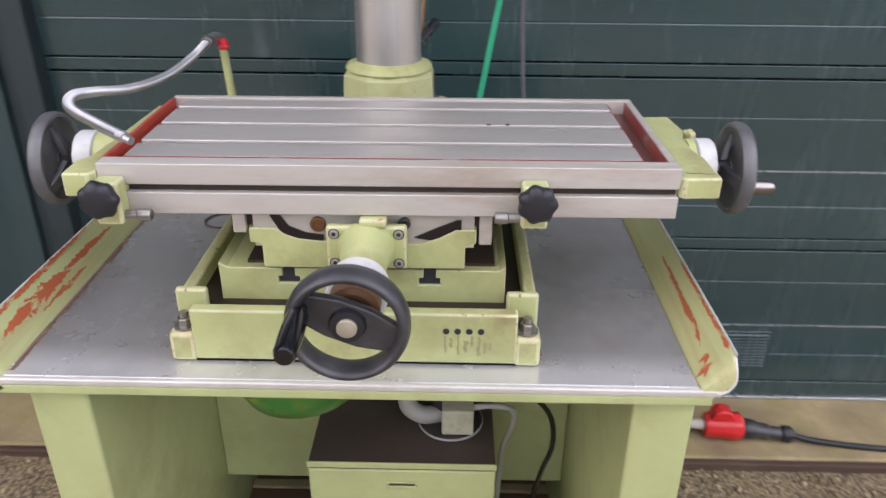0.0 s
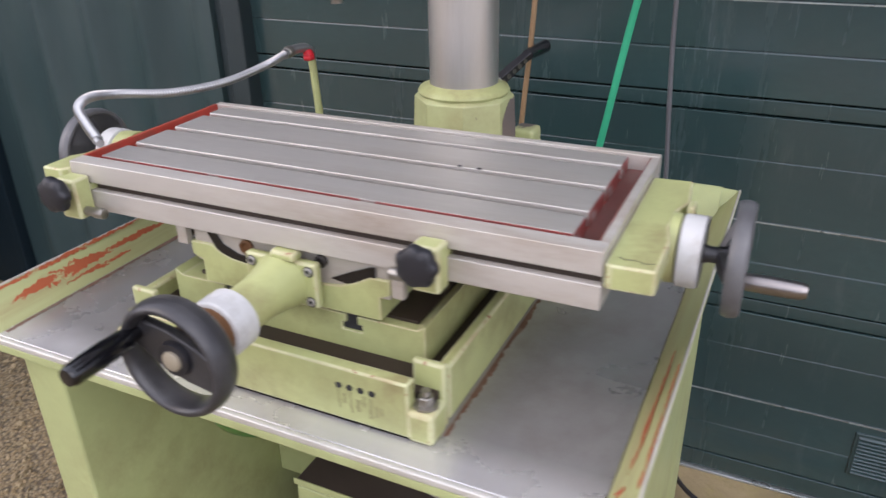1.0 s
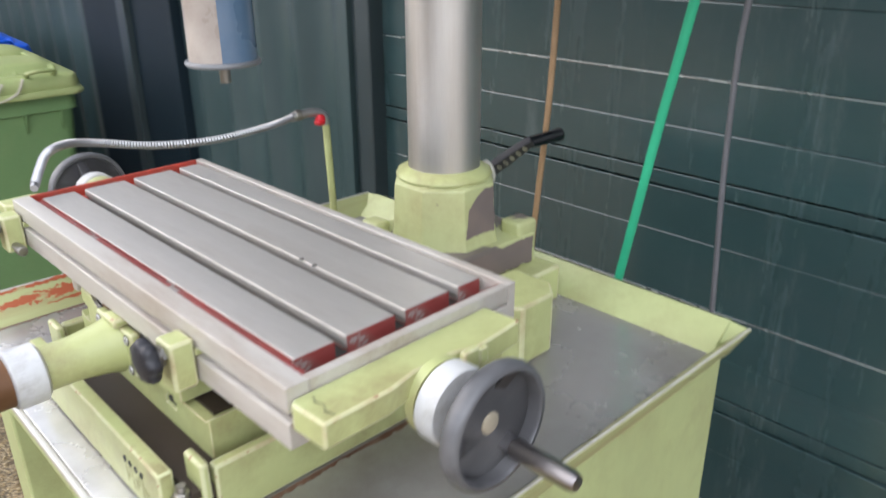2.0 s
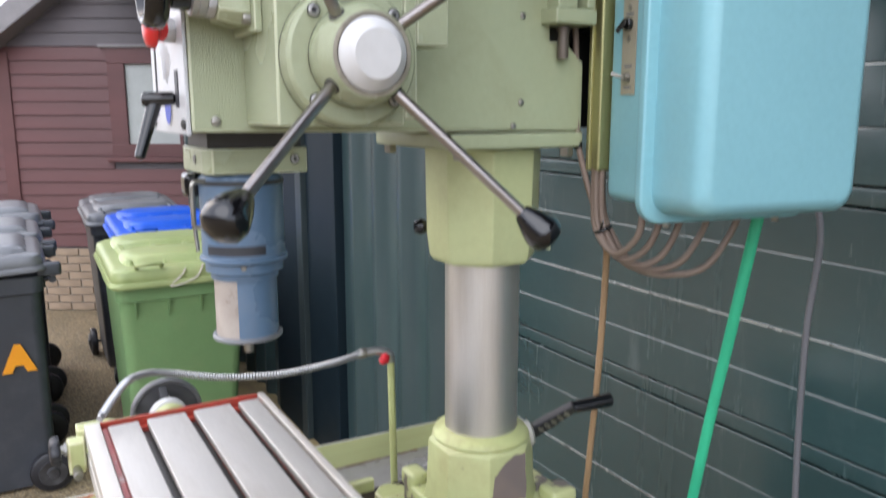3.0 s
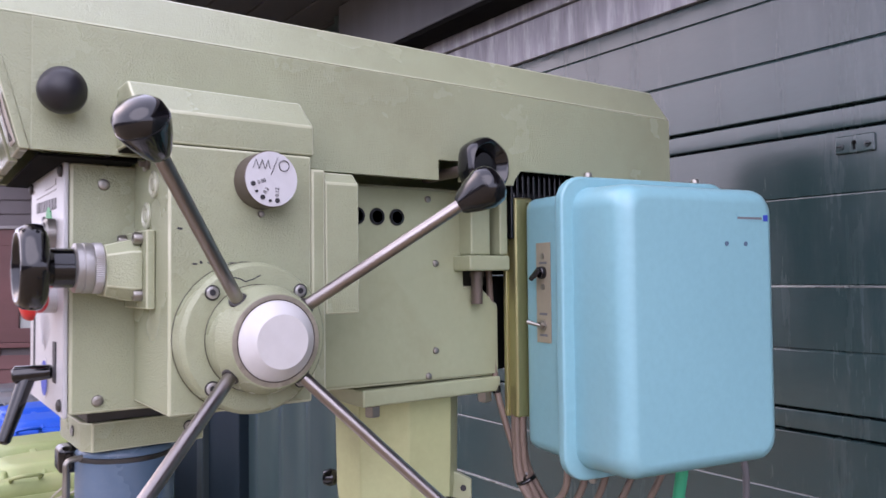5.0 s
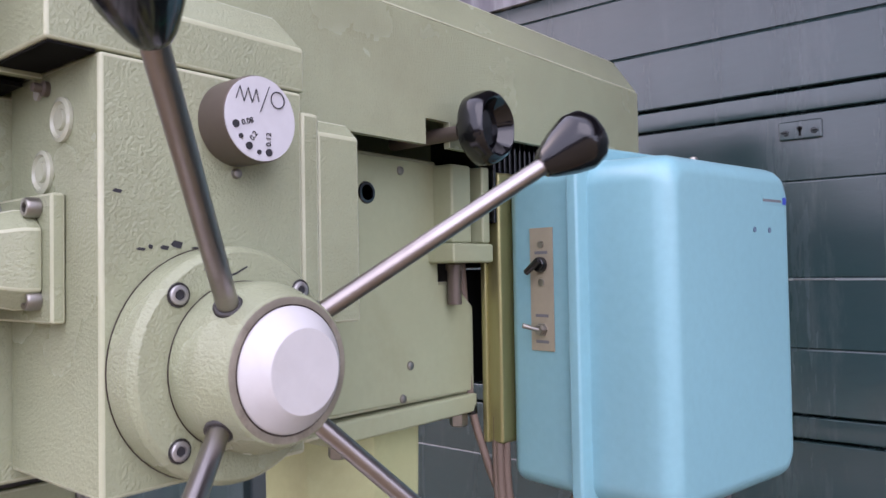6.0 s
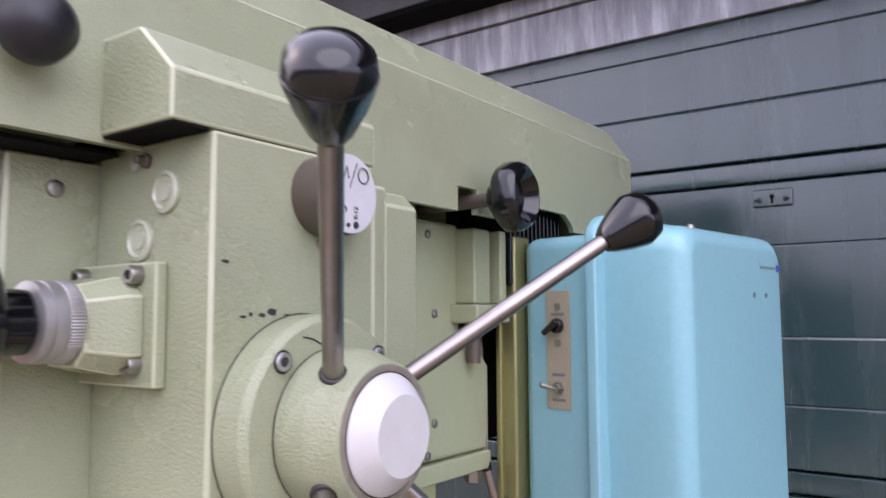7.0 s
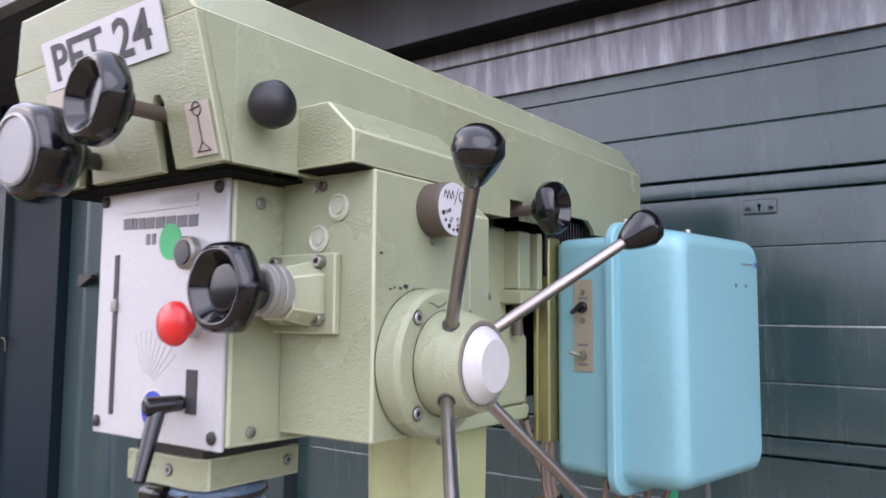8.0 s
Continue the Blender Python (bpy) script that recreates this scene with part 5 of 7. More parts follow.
def handwheel(parent, hub_at, way, radius, grip_turn, tube, label, grip=(1.0, 1.0), spoked=False):
    """A dished wheel: rim, broad web, hub and grip; way points away from the machine."""
    way = Vector(way).normalized()
    q = Vector((0, 0, 1)).rotation_difference(way).to_matrix().to_4x4()
    m = Matrix.Translation(hub_at) @ q
    band = [(radius - 0.008, 0.008), (radius - 0.006, 0.005), (radius - 0.002, 0.005), (radius, 0.008), (radius + 0.001, 0.013), (radius, 0.020), (radius - 0.003, 0.0235), (radius - 0.007, 0.0235), (radius - 0.009, 0.020), (radius - 0.008, 0.008)]
    rim = Shape().lathe(band, (0, 0, 0), (0, 0, 1), 56) if spoked else Shape().ring((0, 0, -0.002), (0, 0, 1), radius - 0.0065, 0.0074, 56, 2.3, 16)
    w = part("handwheel", rim.turned(m), M_BANDPL if spoked else M_GREYPL, parent, label)
    gr = Matrix.Rotation(radians(grip_turn), 4, "Z")
    if spoked:
        for k in range(3):
            sp_loops = [[(r, -wd, h), (r, wd, h), (r, wd * 0.8, h - 0.008), (r, -wd * 0.8, h - 0.008)] for r, wd, h in ((0.010, 0.013, 0.000), (0.028, 0.0095, 0.006), (radius - 0.0078, 0.0085, 0.018))]
            part("spoke", Shape().loft(sp_loops, bevel=0.0015).turned(m @ gr @ Matrix.Rotation(radians(120 * k), 4, "Z")), M_GREYPL, w)
    else:
        web = Shape().prism([(-radius + 0.010, -0.016), (-0.018, -0.024), (0.018, -0.024), (radius - 0.010, -0.016), (radius - 0.010, 0.016), (0.018, 0.024), (-0.018, 0.024), (-radius + 0.010, 0.016)], "z", -0.012, 0.0, 0.003).turned(m @ gr)
        part("web", web, M_GREYPL, w)
    part("hub", Shape().lathe([(0.012, -0.008), (0.014, 0.0), (0.013, 0.006), (0.0, 0.006)] if spoked else [(0.018, -0.03), (0.020, 0.0), (0.018, 0.006), (0.0, 0.006)], (0, 0, 0), (0, 0, 1), 24).turned(m), M_RUBBER, w)
    part("spindle_end", Shape().lathe([(0.011, 0.006), (0.011, 0.009), (0.009, 0.0105), (0.0, 0.0105)], (0, 0, 0), (0, 0, 1), 18).turned(m), M_BEIGE, w, "worn brass spindle end")
    g = Shape().lathe([(r * grip[0], h * grip[1]) for r, h in ((0.008, 0.0), (0.0085, 0.012), (0.0115, 0.016), (0.0125, 0.05), (0.0115, 0.082), (0.009, 0.088), (0.0, 0.089))], (radius - 0.014, 0, 0), (0, 0, 1), 18).turned(m @ gr)
    part("grip", g, tube, w, "turned crank grip")
    return w


# cross feed towards the operator
fx, fz = 0.016, 1.272
feed = part("feed_housing", Shape().box(fx - 0.050, fx + 0.050, -0.578, -0.5645, 1.243, 1.302, 0.004).lathe([(0.036, 0), (0.031, 0.02), (0.027, 0.05), (0.027, 0.085)], (fx, -0.578, fz), (0, -1, 0), 28).box(fx - 0.008, fx + 0.026, -0.585, -0.5655, 1.3025, 1.3145, 0.004), M_CAST, table, "green cast feed screw housing")
for dx in (-0.040, 0.040):
    for dz in (-0.020, 0.020):
        sunk_screw((fx + dx, -0.578, fz + dz), (0, -1, 0), feed, 0.0056)
part("dial", Shape().lathe([(0.030, 0), (0.035, 0.004), (0.035, 0.034), (0.032, 0.037), (0.0, 0.037)], (fx, -0.6632, fz), (0, -1, 0), 36), M_DRUM, table, "white graduated dial ring")
ticks = Shape()
for k in range(50):
    a = 2 * math.pi * k / 50
    ticks.box(-0.0003, 0.0003, -0.6960, -0.6960 + (0.010 if k % 5 else 0.016), 0.0348, 0.03525, 0, turn=Matrix.Translation((fx, 0, fz)) @ Matrix.Rotation(a, 4, "Y"))
part("graduation", ticks, M_FAINT, table, "fine dark graduation lines", kind="stuff")
part("dial_nut", Shape().lathe([(0.029, 0), (0.029, 0.026), (0.024, 0.030), (0.02, 0.030), (0.0, 0.024)], (fx, -0.7004, fz), (0, -1, 0), 28), M_BROWNRING, table, "rusty brown knurled nut")
handwheel(table, (fx - 0.003, -0.7520, fz - 0.0005), (0, -1, 0), 0.0655, 158, M_BLACK, "black plastic cross-feed handwheel")

# end brackets with drums and wheels
rb = part("end_bracket", Shape().prism([(TX1 + 0.0005, -0.570), (TX1 + 0.0005, -0.326), (0.441, -0.323), (0.447, -0.392), (0.4375, -0.420), (0.4365, -0.466), (0.4435, -0.500), (0.4440, -0.573), (0.400, -0.575)], "z", 1.341, 1.368, 0.003), M_CAST, table, "pale green end bracket with a cut corner")
part("boss", Shape().lathe([(0.039, 0), (0.038, 0.010)], (0.436, -0.440, 1.333), (1, 0, 0), 32), M_CAST, rb)
crack = [(0.404, -0.5540), (0.412, -0.5580), (0.421, -0.5555), (0.430, -0.5600), (0.439, -0.5570)]
part("chip", Shape().prism(crack + [(x, y - 0.0007 - 0.0007 * (k % 2)) for k, (x, y) in reversed(list(enumerate(crack)))], "z", 1.3681, 1.3684), M_DARKSTEEL, rb, "dark chipped line in the paint")
part("lug", Shape().box(0.4475, 0.4555, -0.420, -0.398, 1.350, 1.374, 0.003).box(0.4475, 0.4535, -0.396, -0.384, 1.350, 1.368, 0.002), M_CAST, rb, "small green cast lug")
part("dial", Shape().lathe([(0.037, 0), (0.0400, 0.002), (0.0400, 0.021), (0.038, 0.024), (0.0, 0.024)], (0.4475, -0.440, 1.332), (1, 0, 0), 44), M_DRUM, rb, "white graduated dial ring")
part("shaft", Shape().lathe([(0.011, 0), (0.009, 0.006), (0.009, 0.026)], (0.4718, -0.438, 1.331), (1, 0, 0), 20), M_GREYPL, rb)
handwheel(table, (0.494, -0.436, 1.330), (1, 0.0, 0), 0.0625, 36, M_ROD, "black handwheel with a steel crank grip", (0.85, 0.98), True)
lb = part("end_bracket", Shape().prism([(TX0 - 0.0005, -0.575), (TX0 - 0.0005, -0.300), (-0.322, -0.300), (-0.328, -0.46), (-0.332, -0.525), (-0.342, -0.540), (-0.341, -0.586), (-0.310, -0.586)], "z", 1.341, 1.371, 0.003), M_CAST, table, "pale green end bracket")
part("boss", Shape().lathe([(0.034, 0), (0.032, 0.03)], (-0.33, -0.430, 1.338), (-1, 0, 0), 28), M_CAST, lb)
part("dial", Shape().lathe([(0.030, 0), (0.034, 0.003), (0.034, 0.024), (0.031, 0.028), (0.0, 0.028)], (-0.3605, -0.430, 1.338), (-1, 0, 0), 36), M_DRUM, lb, "white graduated dial ring")
part("shaft", Shape().rod((-0.388, -0.43, 1.338), (-0.41, -0.426, 1.332), 0.012), M_DARKSTEEL, lb)
handwheel(table, (-0.413, -0.425, 1.330), (-1, 0, 0), 0.064, 113, M_ROD, "black handwheel with a steel crank grip", (0.7, 0.85), True)
for x, pin in ((-0.285, 1), (0.219, -1)):
    st = part("stop_block", Shape().box(x - 0.016, x + 0.016, -0.603, -0.5765, 1.312, 1.366, 0.004).box(x - 0.014, x + 0.014, -0.5765, -0.565, 1.3445, 1.3525, 0.001), M_CAST, table, "green table stop clamp")
    part("stud", Shape().rod((x, -0.6035, 1.352), (x, -0.614, 1.352), 0.007).rod((x, -0.6036, 1.352), (x, -0.607, 1.352), 0.011, seg=6), M_BOLT, st)
    part("knob", Shape().lathe([(0.012, 0), (0.0210, 0.001), (0.0225, 0.004), (0.0225, 0.010), (0.0200, 0.0145), (0.012, 0.0165), (0.0, 0.017)], (x, -0.6125, 1.352), (0, -1, 0), 56, lobes=7, amp=0.06), M_RUBBER, st, "black star knob")
    part("pin", Shape().rod((x + pin * 0.016, -0.592, 1.322), (x + pin * 0.030, -0.592, 1.322), 0.006).rod((x + pin * 0.030, -0.592, 1.322), (x + pin * 0.047, -0.592, 1.322), 0.0072, bevel=0.0015), M_BOLT, st, "steel stop pin")

table.rotation_euler.z = radians(0.65)

# ---------------------------------------------------------------- coolant spout
spout = thing("coolant_spout", (-0.285, -0.04, 1.130), "silver coolant hose on a green pipe with a red tap", "coolant spout")
part("stand_pipe", Shape().rod((-0.283, -0.026, 1.131), (-0.3015, -0.022, 1.402), 0.0072), M_CAST, spout)
part("elbow", Shape().sweep([(-0.3012, -0.022, 1.396), (-0.302, -0.024, 1.411), (-0.305, -0.038, 1.4195), (-0.3085, -0.062, 1.421), (-0.311, -0.090, 1.4175)], 0.0088, 12, 5), M_HOSE, spout)
part("ferrule", Shape().lathe([(0.0095, 0), (0.0105, 0.002), (0.0105, 0.010), (0.0095, 0.012)], (-0.3095, -0.072, 1.4202), (-0.06, -1, -0.06), 14), M_BOLT, spout, "crimped steel ferrule")
tap = part("tap", Shape().lathe([(0.0085, 0), (0.010, 0.004), (0.0085, 0.012), (0.0, 0.014)], (-0.3005, -0.035, 1.4115), (0.55, -0.25, -0.55), 12).box(-0.302, -0.285, -0.050, -0.033, 1.398, 1.4085, 0.004), M_REDVALVE, spout, "red plastic tap lever")
hose_line = [(-0.3105, -0.085, 1.4185), (-0.317, -0.14, 1.408), (-0.328, -0.24, 1.400), (-0.345, -0.34, 1.406), (-0.362, -0.42, 1.422), (-0.369, -0.466, 1.4285), (-0.356, -0.502, 1.424), (-0.312, -0.531, 1.413), (-0.270, -0.553, 1.403)]
part("hose", Shape().sweep(hose_line, 0.0064, 12, 38, corrugate=0.12), M_HOSE, spout, "ribbed silver metal hose")
part("nozzle", Shape().rod((-0.281, -0.548, 1.4055), (-0.262, -0.5570, 1.4005), 0.0062, 0.0054), M_HOSE, spout)
# ---------------------------------------------------------------- head
head = thing("drilling_unit", (0, 0, 1.66), "hammered pale green drill-mill head clamped on the column", "machine head")
# clamp bracket round the column
br = part("bracket", Shape().loft([octagon(0.078, 1.655), octagon(0.085, 1.664), octagon(0.0895, 1.700), octagon(0.092, 1.832)], bevel=0.0025), M_BRACKET, head, "octagonal clamp bracket")
part("flange", Shape().box(-0.123, 0.1215, -0.128, 0.097, 1.835, 1.8565, 0.003), M_SMOOTH, br)
for x, y in ((0.110, -0.108), (0.110, 0.0755), (-0.110, -0.108), (-0.110, 0.0755)):
    bt = Shape()
    hex_bolt(bt, (x, y, 1.8345), (0, 0, -1), 0.0105, 0.012)
    part("bolt", bt, M_BOLT, br, "plated hexagon bolt")
part("lug", Shape().prism([(0.0, 0.0), (0.03, 0.0), (0.03, 0.03), (0.0, 0.045)], "y", 0, 0.010, 0.002, turn=Matrix.Translation((0.052, 0.058, 1.672)) @ Matrix.Rotation(radians(52), 4, "Z")), M_SMOOTH, br)
part("lug_hole", Shape().lathe([(0.0045, 0), (0.0045, 0.0012), (0, 0.0012)], Matrix.Translation((0.052, 0.058, 1.672)) @ Matrix.Rotation(radians(52), 4, "Z") @ Vector((0.018, -0.0004, 0.018)), (math.sin(radians(52)), -math.cos(radians(52)), 0), 14), M_INKSHADE, br)
kn = part("clamp_knob", Shape().rod((-0.045, -0.061, 1.705), (-0.054, -0.074, 1.705), 0.006), M_BOLT, br)
part("ball", Shape().lathe([(0.006, 0), (0.011, 0.004), (0.013, 0.012), (0.010, 0.021), (0.0, 0.024)], (-0.052, -0.071, 1.705), (-0.59, -0.81, 0), 16), M_BLACK, kn)

# housing behind the front plate
part("housing", Shape().prism([(-0.4615, 1.8635), (0.0985, 1.857), (0.0985, 1.957), (0.0645, 1.985), (0.037, 1.985), (0.037, 2.118), (-0.4615, 2.118)], "x", -0.115, 0.115, 0.003), M_HAMMER, head, "main head casting")
cover = part("side_cover", Shape().prism([(-0.235, 1.866), (0.095, 1.860), (0.095, 1.9545), (0.0635, 1.982), (0.034, 1.982), (0.034, 2.114), (-0.235, 2.114)], "x", 0.1152, 0.118, 0.001), M_SMOOTH, head, "smooth sheet side cover")
for y, z in ((-0.013, 2.016), (-0.014, 1.899), (-0.026, 1.866), (-0.025, 2.102)):
    sc = Shape().lathe([(0.0048, 0), (0.0044, 0.002), (0.002, 0.003), (0.0, 0.002)], (0.118, y, z), (1, 0, 0), 12)
    part("screw", sc, M_BOLT, cover)
for y in (-0.133, -0.104, -0.074):
    part("plug", Shape().lathe([(0.0115, 0), (0.0105, 0.0018), (0.008, 0.0018), (0.0075, -0.0005), (0.0, -0.0005)], (0.118, y, 2.076), (1, 0, 0), 20), M_BLACK, cover, "black plastic hole plug")
for y, z in ((-0.430, 2.097), (-0.435, 1.876)):
    sc = Shape().lathe([(0.006, 0), (0.0055, 0.0025), (0.003, 0.0035), (0.0, 0.002)], (0.115, y, z), (1, 0, 0), 12)
    part("screw", sc, M_BOLT, head)
# hinge and channel to the control box
part("hinge_block", Shape().box(0.106, 0.144, 0.0285, 0.0625, 2.027, 2.1125, 0.003), M_SMOOTH, head, "pale green hinge bracket")
part("hinge_arm", Shape().box(0.100, 0.154, 0.018, 0.0892, 2.0055, 2.0265, 0.003), M_SMOOTH, head)
part("hinge_plate", Shape().box(0.118, 0.150, 0.0750, 0.0892, 2.027, 2.1125, 0.003), M_SMOOTH, head)
part("hinge_pin", Shape().rod((0.128, 0.050, 1.960), (0.128, 0.050, 2.0053), 0.008).lathe([(0.010, 0), (0.010, 0.006), (0.006, 0.008), (0, 0.008)], (0.128, 0.050, 1.9975), (0, 0, 1), 12), M_DIALSIDE, head, "dark brown hinge pin")
# added black block: fills the hinge gap with painted shade
part("hinge_shade_block", Shape().box(-0.10, 0.098, 0.1005, 0.185, 1.862, 1.998, 0.003), M_BLACKSHADE, head, "black block added for the shade beside the hinge")
part("backing", Shape().box(0.02, 0.086, 0.036, 0.10, 1.984, 2.112, 0.002), M_DARKSTEEL, head, "dark plate filling the gap behind the hinge")

# gearbox block with chamfered cap
block = part("gearbox", Shape().box(0.1155, 0.2375, -0.400, -0.255, 1.872, 2.1245, 0.0026).box(0.1155, 0.2366, -0.2548, -0.238, 1.878, 2.112, 0.003), M_HAMMER, head, "gearbox casting with hammered paint")
part("cap", Shape().loft([[(x, y, z) for x, z in ((0.110, 2.1255), (0.236, 2.1255), (0.236, 2.156), (0.203, 2.187), (0.110, 2.187))] for y in (-0.4285, -0.251)], bevel=0.0022), M_HAMMER, block, "chamfered gearbox cap")
# thin black sheet paints the shade below the cap's overhang
part("cap_shade", Shape().box(0.1165, 0.2345, -0.4268, -0.4006, 2.1238, 2.1252, 0), M_BLACKSHADE, block, "black sheet for the shade under the cap")
part("rear_cap", Shape().loft([[(x, y, z) for x, z in ((0.1155, 1.960), (0.2345, 1.960), (0.2345, 2.099), (0.222, 2.1115), (0.1155, 2.1115))] for y in (-0.2375, -0.197)], bevel=0.002), M_HAMMER, block)
for x, z in ((0.193, 2.091), (0.167, 2.062)):
    part("oil_plug", Shape().lathe([(0.0135, 0), (0.0135, 0.002), (0.011, 0.003), (0.0095, 0.001), (0.0065, 0.001), (0.006, 0.003), (0.0, 0.003)], (x, -0.4002, z), (0, -1, 0), 24), M_SIGHT, block, "round sight plug")
part("grease_nipple", Shape().lathe([(0.005, 0), (0.005, 0.003), (0.003, 0.004), (0.003, 0.009), (0.0, 0.010)], (0.172, -0.4002, 2.113), (0, -1, 0), 12), M_DIALSIDE, block, "dark brown grease nipple")
part("screw", Shape().lathe([(0.0042, 0), (0.004, 0.002), (0, 0.0026)], (0.160, -0.4002, 2.1115), (0, -1, 0), 12), M_PUMP, block)

for y, z, w, h in ((-0.390, 2.046, 0.006, 0.0025), (-0.376, 2.013, 0.006, 0.002), (-0.370, 2.0145, 0.003, 0.003), (-0.361, 2.014, 0.006, 0.003), (-0.353, 2.016, 0.008, 0.005), (-0.339, 2.014, 0.010, 0.0012), (-0.327, 2.015, 0.012, 0.001)):
    part("scratch", Shape().prism([(y - w / 2, z), (y - w / 5, z + h / 2), (y + w / 2, z + h / 4), (y + w / 3, z - h / 2), (y - w / 4, z - h / 3)], "x", 0.2376, 0.2379), M_INKSHADE, block)

# arm cover: side walls, roof, nose and rear plate
A0, A1, AZ0, AZ1, AX = -0.50, 0.412, 2.121, 2.246, 0.165
side = [(A0, AZ0), (-0.041, AZ0), (-0.041, 2.147), (-0.006, 2.147), (-0.006, AZ0), (0.082, AZ0), (0.086, 2.130), (0.096, 2.142), (0.195, 2.142), (0.215, 2.130), (0.22, AZ0), (A1, AZ0), (A1, AZ1), (A0, AZ1)]
arm = part("arm", Shape().prism(side, "x", AX - 0.008, AX, 0.0006, 1).prism([(A0, AZ0), (A1, AZ0), (A1, AZ1), (A0, AZ1)], "x", -AX, -AX + 0.008, 0.001, 1), M_HAMMER, head, "long belt arm cover in hammered green")
roof = [(-AX, AZ1), (AX, AZ1), (0.128, 2.298), (-0.128, 2.298)]
part("roof", Shape().loft([[(x, A0 - 0.008 - (z - AZ0) * 0.27, z + 0.0004) for x, z in roof], [(x, A1, z + 0.0004) for x, z in roof]], bevel=0.003), M_HAMMER, arm, "chamfered top of the arm")
part("rear_plate", Shape().box(-AX + 0.0082, AX - 0.0082, A1 - 0.008, A1 - 0.001, AZ0, AZ1, 0.001), M_HAMMER, arm)
shear = Matrix(((1, 0, 0, 0), (0, 1, -0.27, 0.27 * AZ0), (0, 0, 1, 0), (0, 0, 0, 1)))
nose_line = [(-AX, AZ0), (-0.080, AZ0), (-0.066, 2.152), (-0.061, 2.158), (-0.046, 2.158), (-0.041, 2.152), (-0.052, AZ0), (0.0705, AZ0), (0.0775, 2.178), (0.082, 2.187), (0.091, 2.187), (0.0955, 2.179), (0.0945, AZ0), (AX, AZ0), (AX, AZ1), (-AX, AZ1)]
part("nose", Shape().prism(nose_line, "y", -0.5095, -0.5005, 0.0012, 1).prism([(-AX, AZ0), (-AX + 0.02, AZ0), (-AX + 0.02, AZ1), (-AX, AZ1)], "y", -0.5004, -0.498).turned(shear), M_HAMMER, arm, "forward-leaning nose plate")
for s_ in (-1, 1):
    xs = sorted((s_ * (AX - 0.008), s_ * AX))
    part("cheek", Shape().loft([[(x, y, z) for x in (xs[0], xs[1]) for y, z in (((-0.5003, AZ0), (-0.5003 - 0.0346, AZ1)) if x == xs[0] else ((-0.5003 - 0.0346, AZ1), (-0.5003, AZ0)))], [(x, y, z) for x in (xs[0], xs[1]) for y, z in (((-0.4998, AZ0), (-0.4998, AZ1)) if x == xs[0] else ((-0.4998, AZ1), (-0.4998, AZ0)))]]), M_HAMMER, arm)
# sheet painted black in place of the shade inside the arm
part("underside", Shape().box(-0.150, 0.148, -0.492, -0.402, 2.1178, 2.1205, 0), M_BLACKSHADE, arm, "black sheet for the shaded opening under the arm")
arm.location.x += 0.007 * UNIT
arm.rotation_euler.z = radians(-1.2)
part("motor", Shape().box(-0.10, 0.150, 0.10, 0.36, 2.0, 2.117, 0.004), M_BLACK, head, "black electric motor under the arm")
for k in range(13):
    y = 0.092 + 0.0105 * k
    part("fin", Shape().box(0.06, 0.154, y, y + 0.005, 2.05, 2.150, 0.001, 1), M_BLACK, head, "black cooling fin")
# side ball on the nose, speed knob in the arm slot
part("side_ball", Shape().rod((AX - 0.003, -0.478, 2.1735), (AX + 0.006, -0.479, 2.1735), 0.008).lathe([(0.009, 0), (0.017, 0.006), (0.0215, 0.016), (0.0205, 0.028), (0.013, 0.037), (0.0, 0.040)], (AX + 0.002, -0.479, 2.1735), (1, -0.1, 0.0), 32), M_RUBBER, head, "black ball handle")


def lobed_knob(parent, name, at, way, r, h, lobes, mat, label, dish=True, phase=0.0):
    prof = [(r * 0.42, 0.0), (r * 0.45, h * 0.22), (r * 0.86, h * 0.30), (r * 0.99, h * 0.42), (r, h * 0.60), (r * 0.97, h * 0.82), (r * 0.88, h * 0.96), (r * 0.80, h)]
    prof += [(r * 0.74, h * 0.97), (r * 0.54, h * 0.64), (r * 0.50, h * 0.62), (r * 0.49, h * 0.68), (r * 0.45, h * 0.70), (0.0, h * 0.70)] if dish else [(0.0, h)]
    return part(name, Shape().lathe(prof, at, way, 96, lobes, 0.026, phase), mat, parent, label)


part("stem", Shape().rod((0.10, -0.016, 2.133), (0.196, -0.010, 2.135), 0.0075), M_DIALSIDE, head, "bare steel knob stem")
lobed_knob(head, "speed_knob", (0.193, -0.010, 2.1355), (1, 0.05, 0), 0.036, 0.040, 6, M_BLACK, "black lobed knob")

# feed hub with four levers
HY, HZ = -0.325, 1.9425
hub = part("feed_flange", Shape().lathe([(0.0722, 0), (0.0722, 0.0205), (0.0716, 0.0225), (0.0688, 0.0264), (0.0676, 0.0272), (0.048, 0.0272)], (0.2376, HY, HZ), (1, 0, 0), 64), M_HAMMER, head, "round bolted feed flange")
part("seam", Shape().ring((0.2381, HY, HZ), (1, 0, 0), 0.0722, 0.0006, 64, 1, 6), M_GRIMESHADE, hub, "line of grime")
for a in (45, 135, 225, 315):
    sunk_screw((0.2648, HY + 0.0618 * math.cos(radians(a)), HZ + 0.0618 * math.sin(radians(a))), (1, 0, 0), hub, 0.0058)
boss = part("feed_hub", Shape().lathe([(0.0505, 0), (0.0505, 0.022), (0.0495, 0.0255), (0.0435, 0.0425), (0.0420, 0.0442), (0.0395, 0.0442), (0.0392, 0.043), (0.0, 0.043)], (0.2648, HY, HZ), (1, 0, 0), 64), M_HAMMER, head, "domed green feed hub")
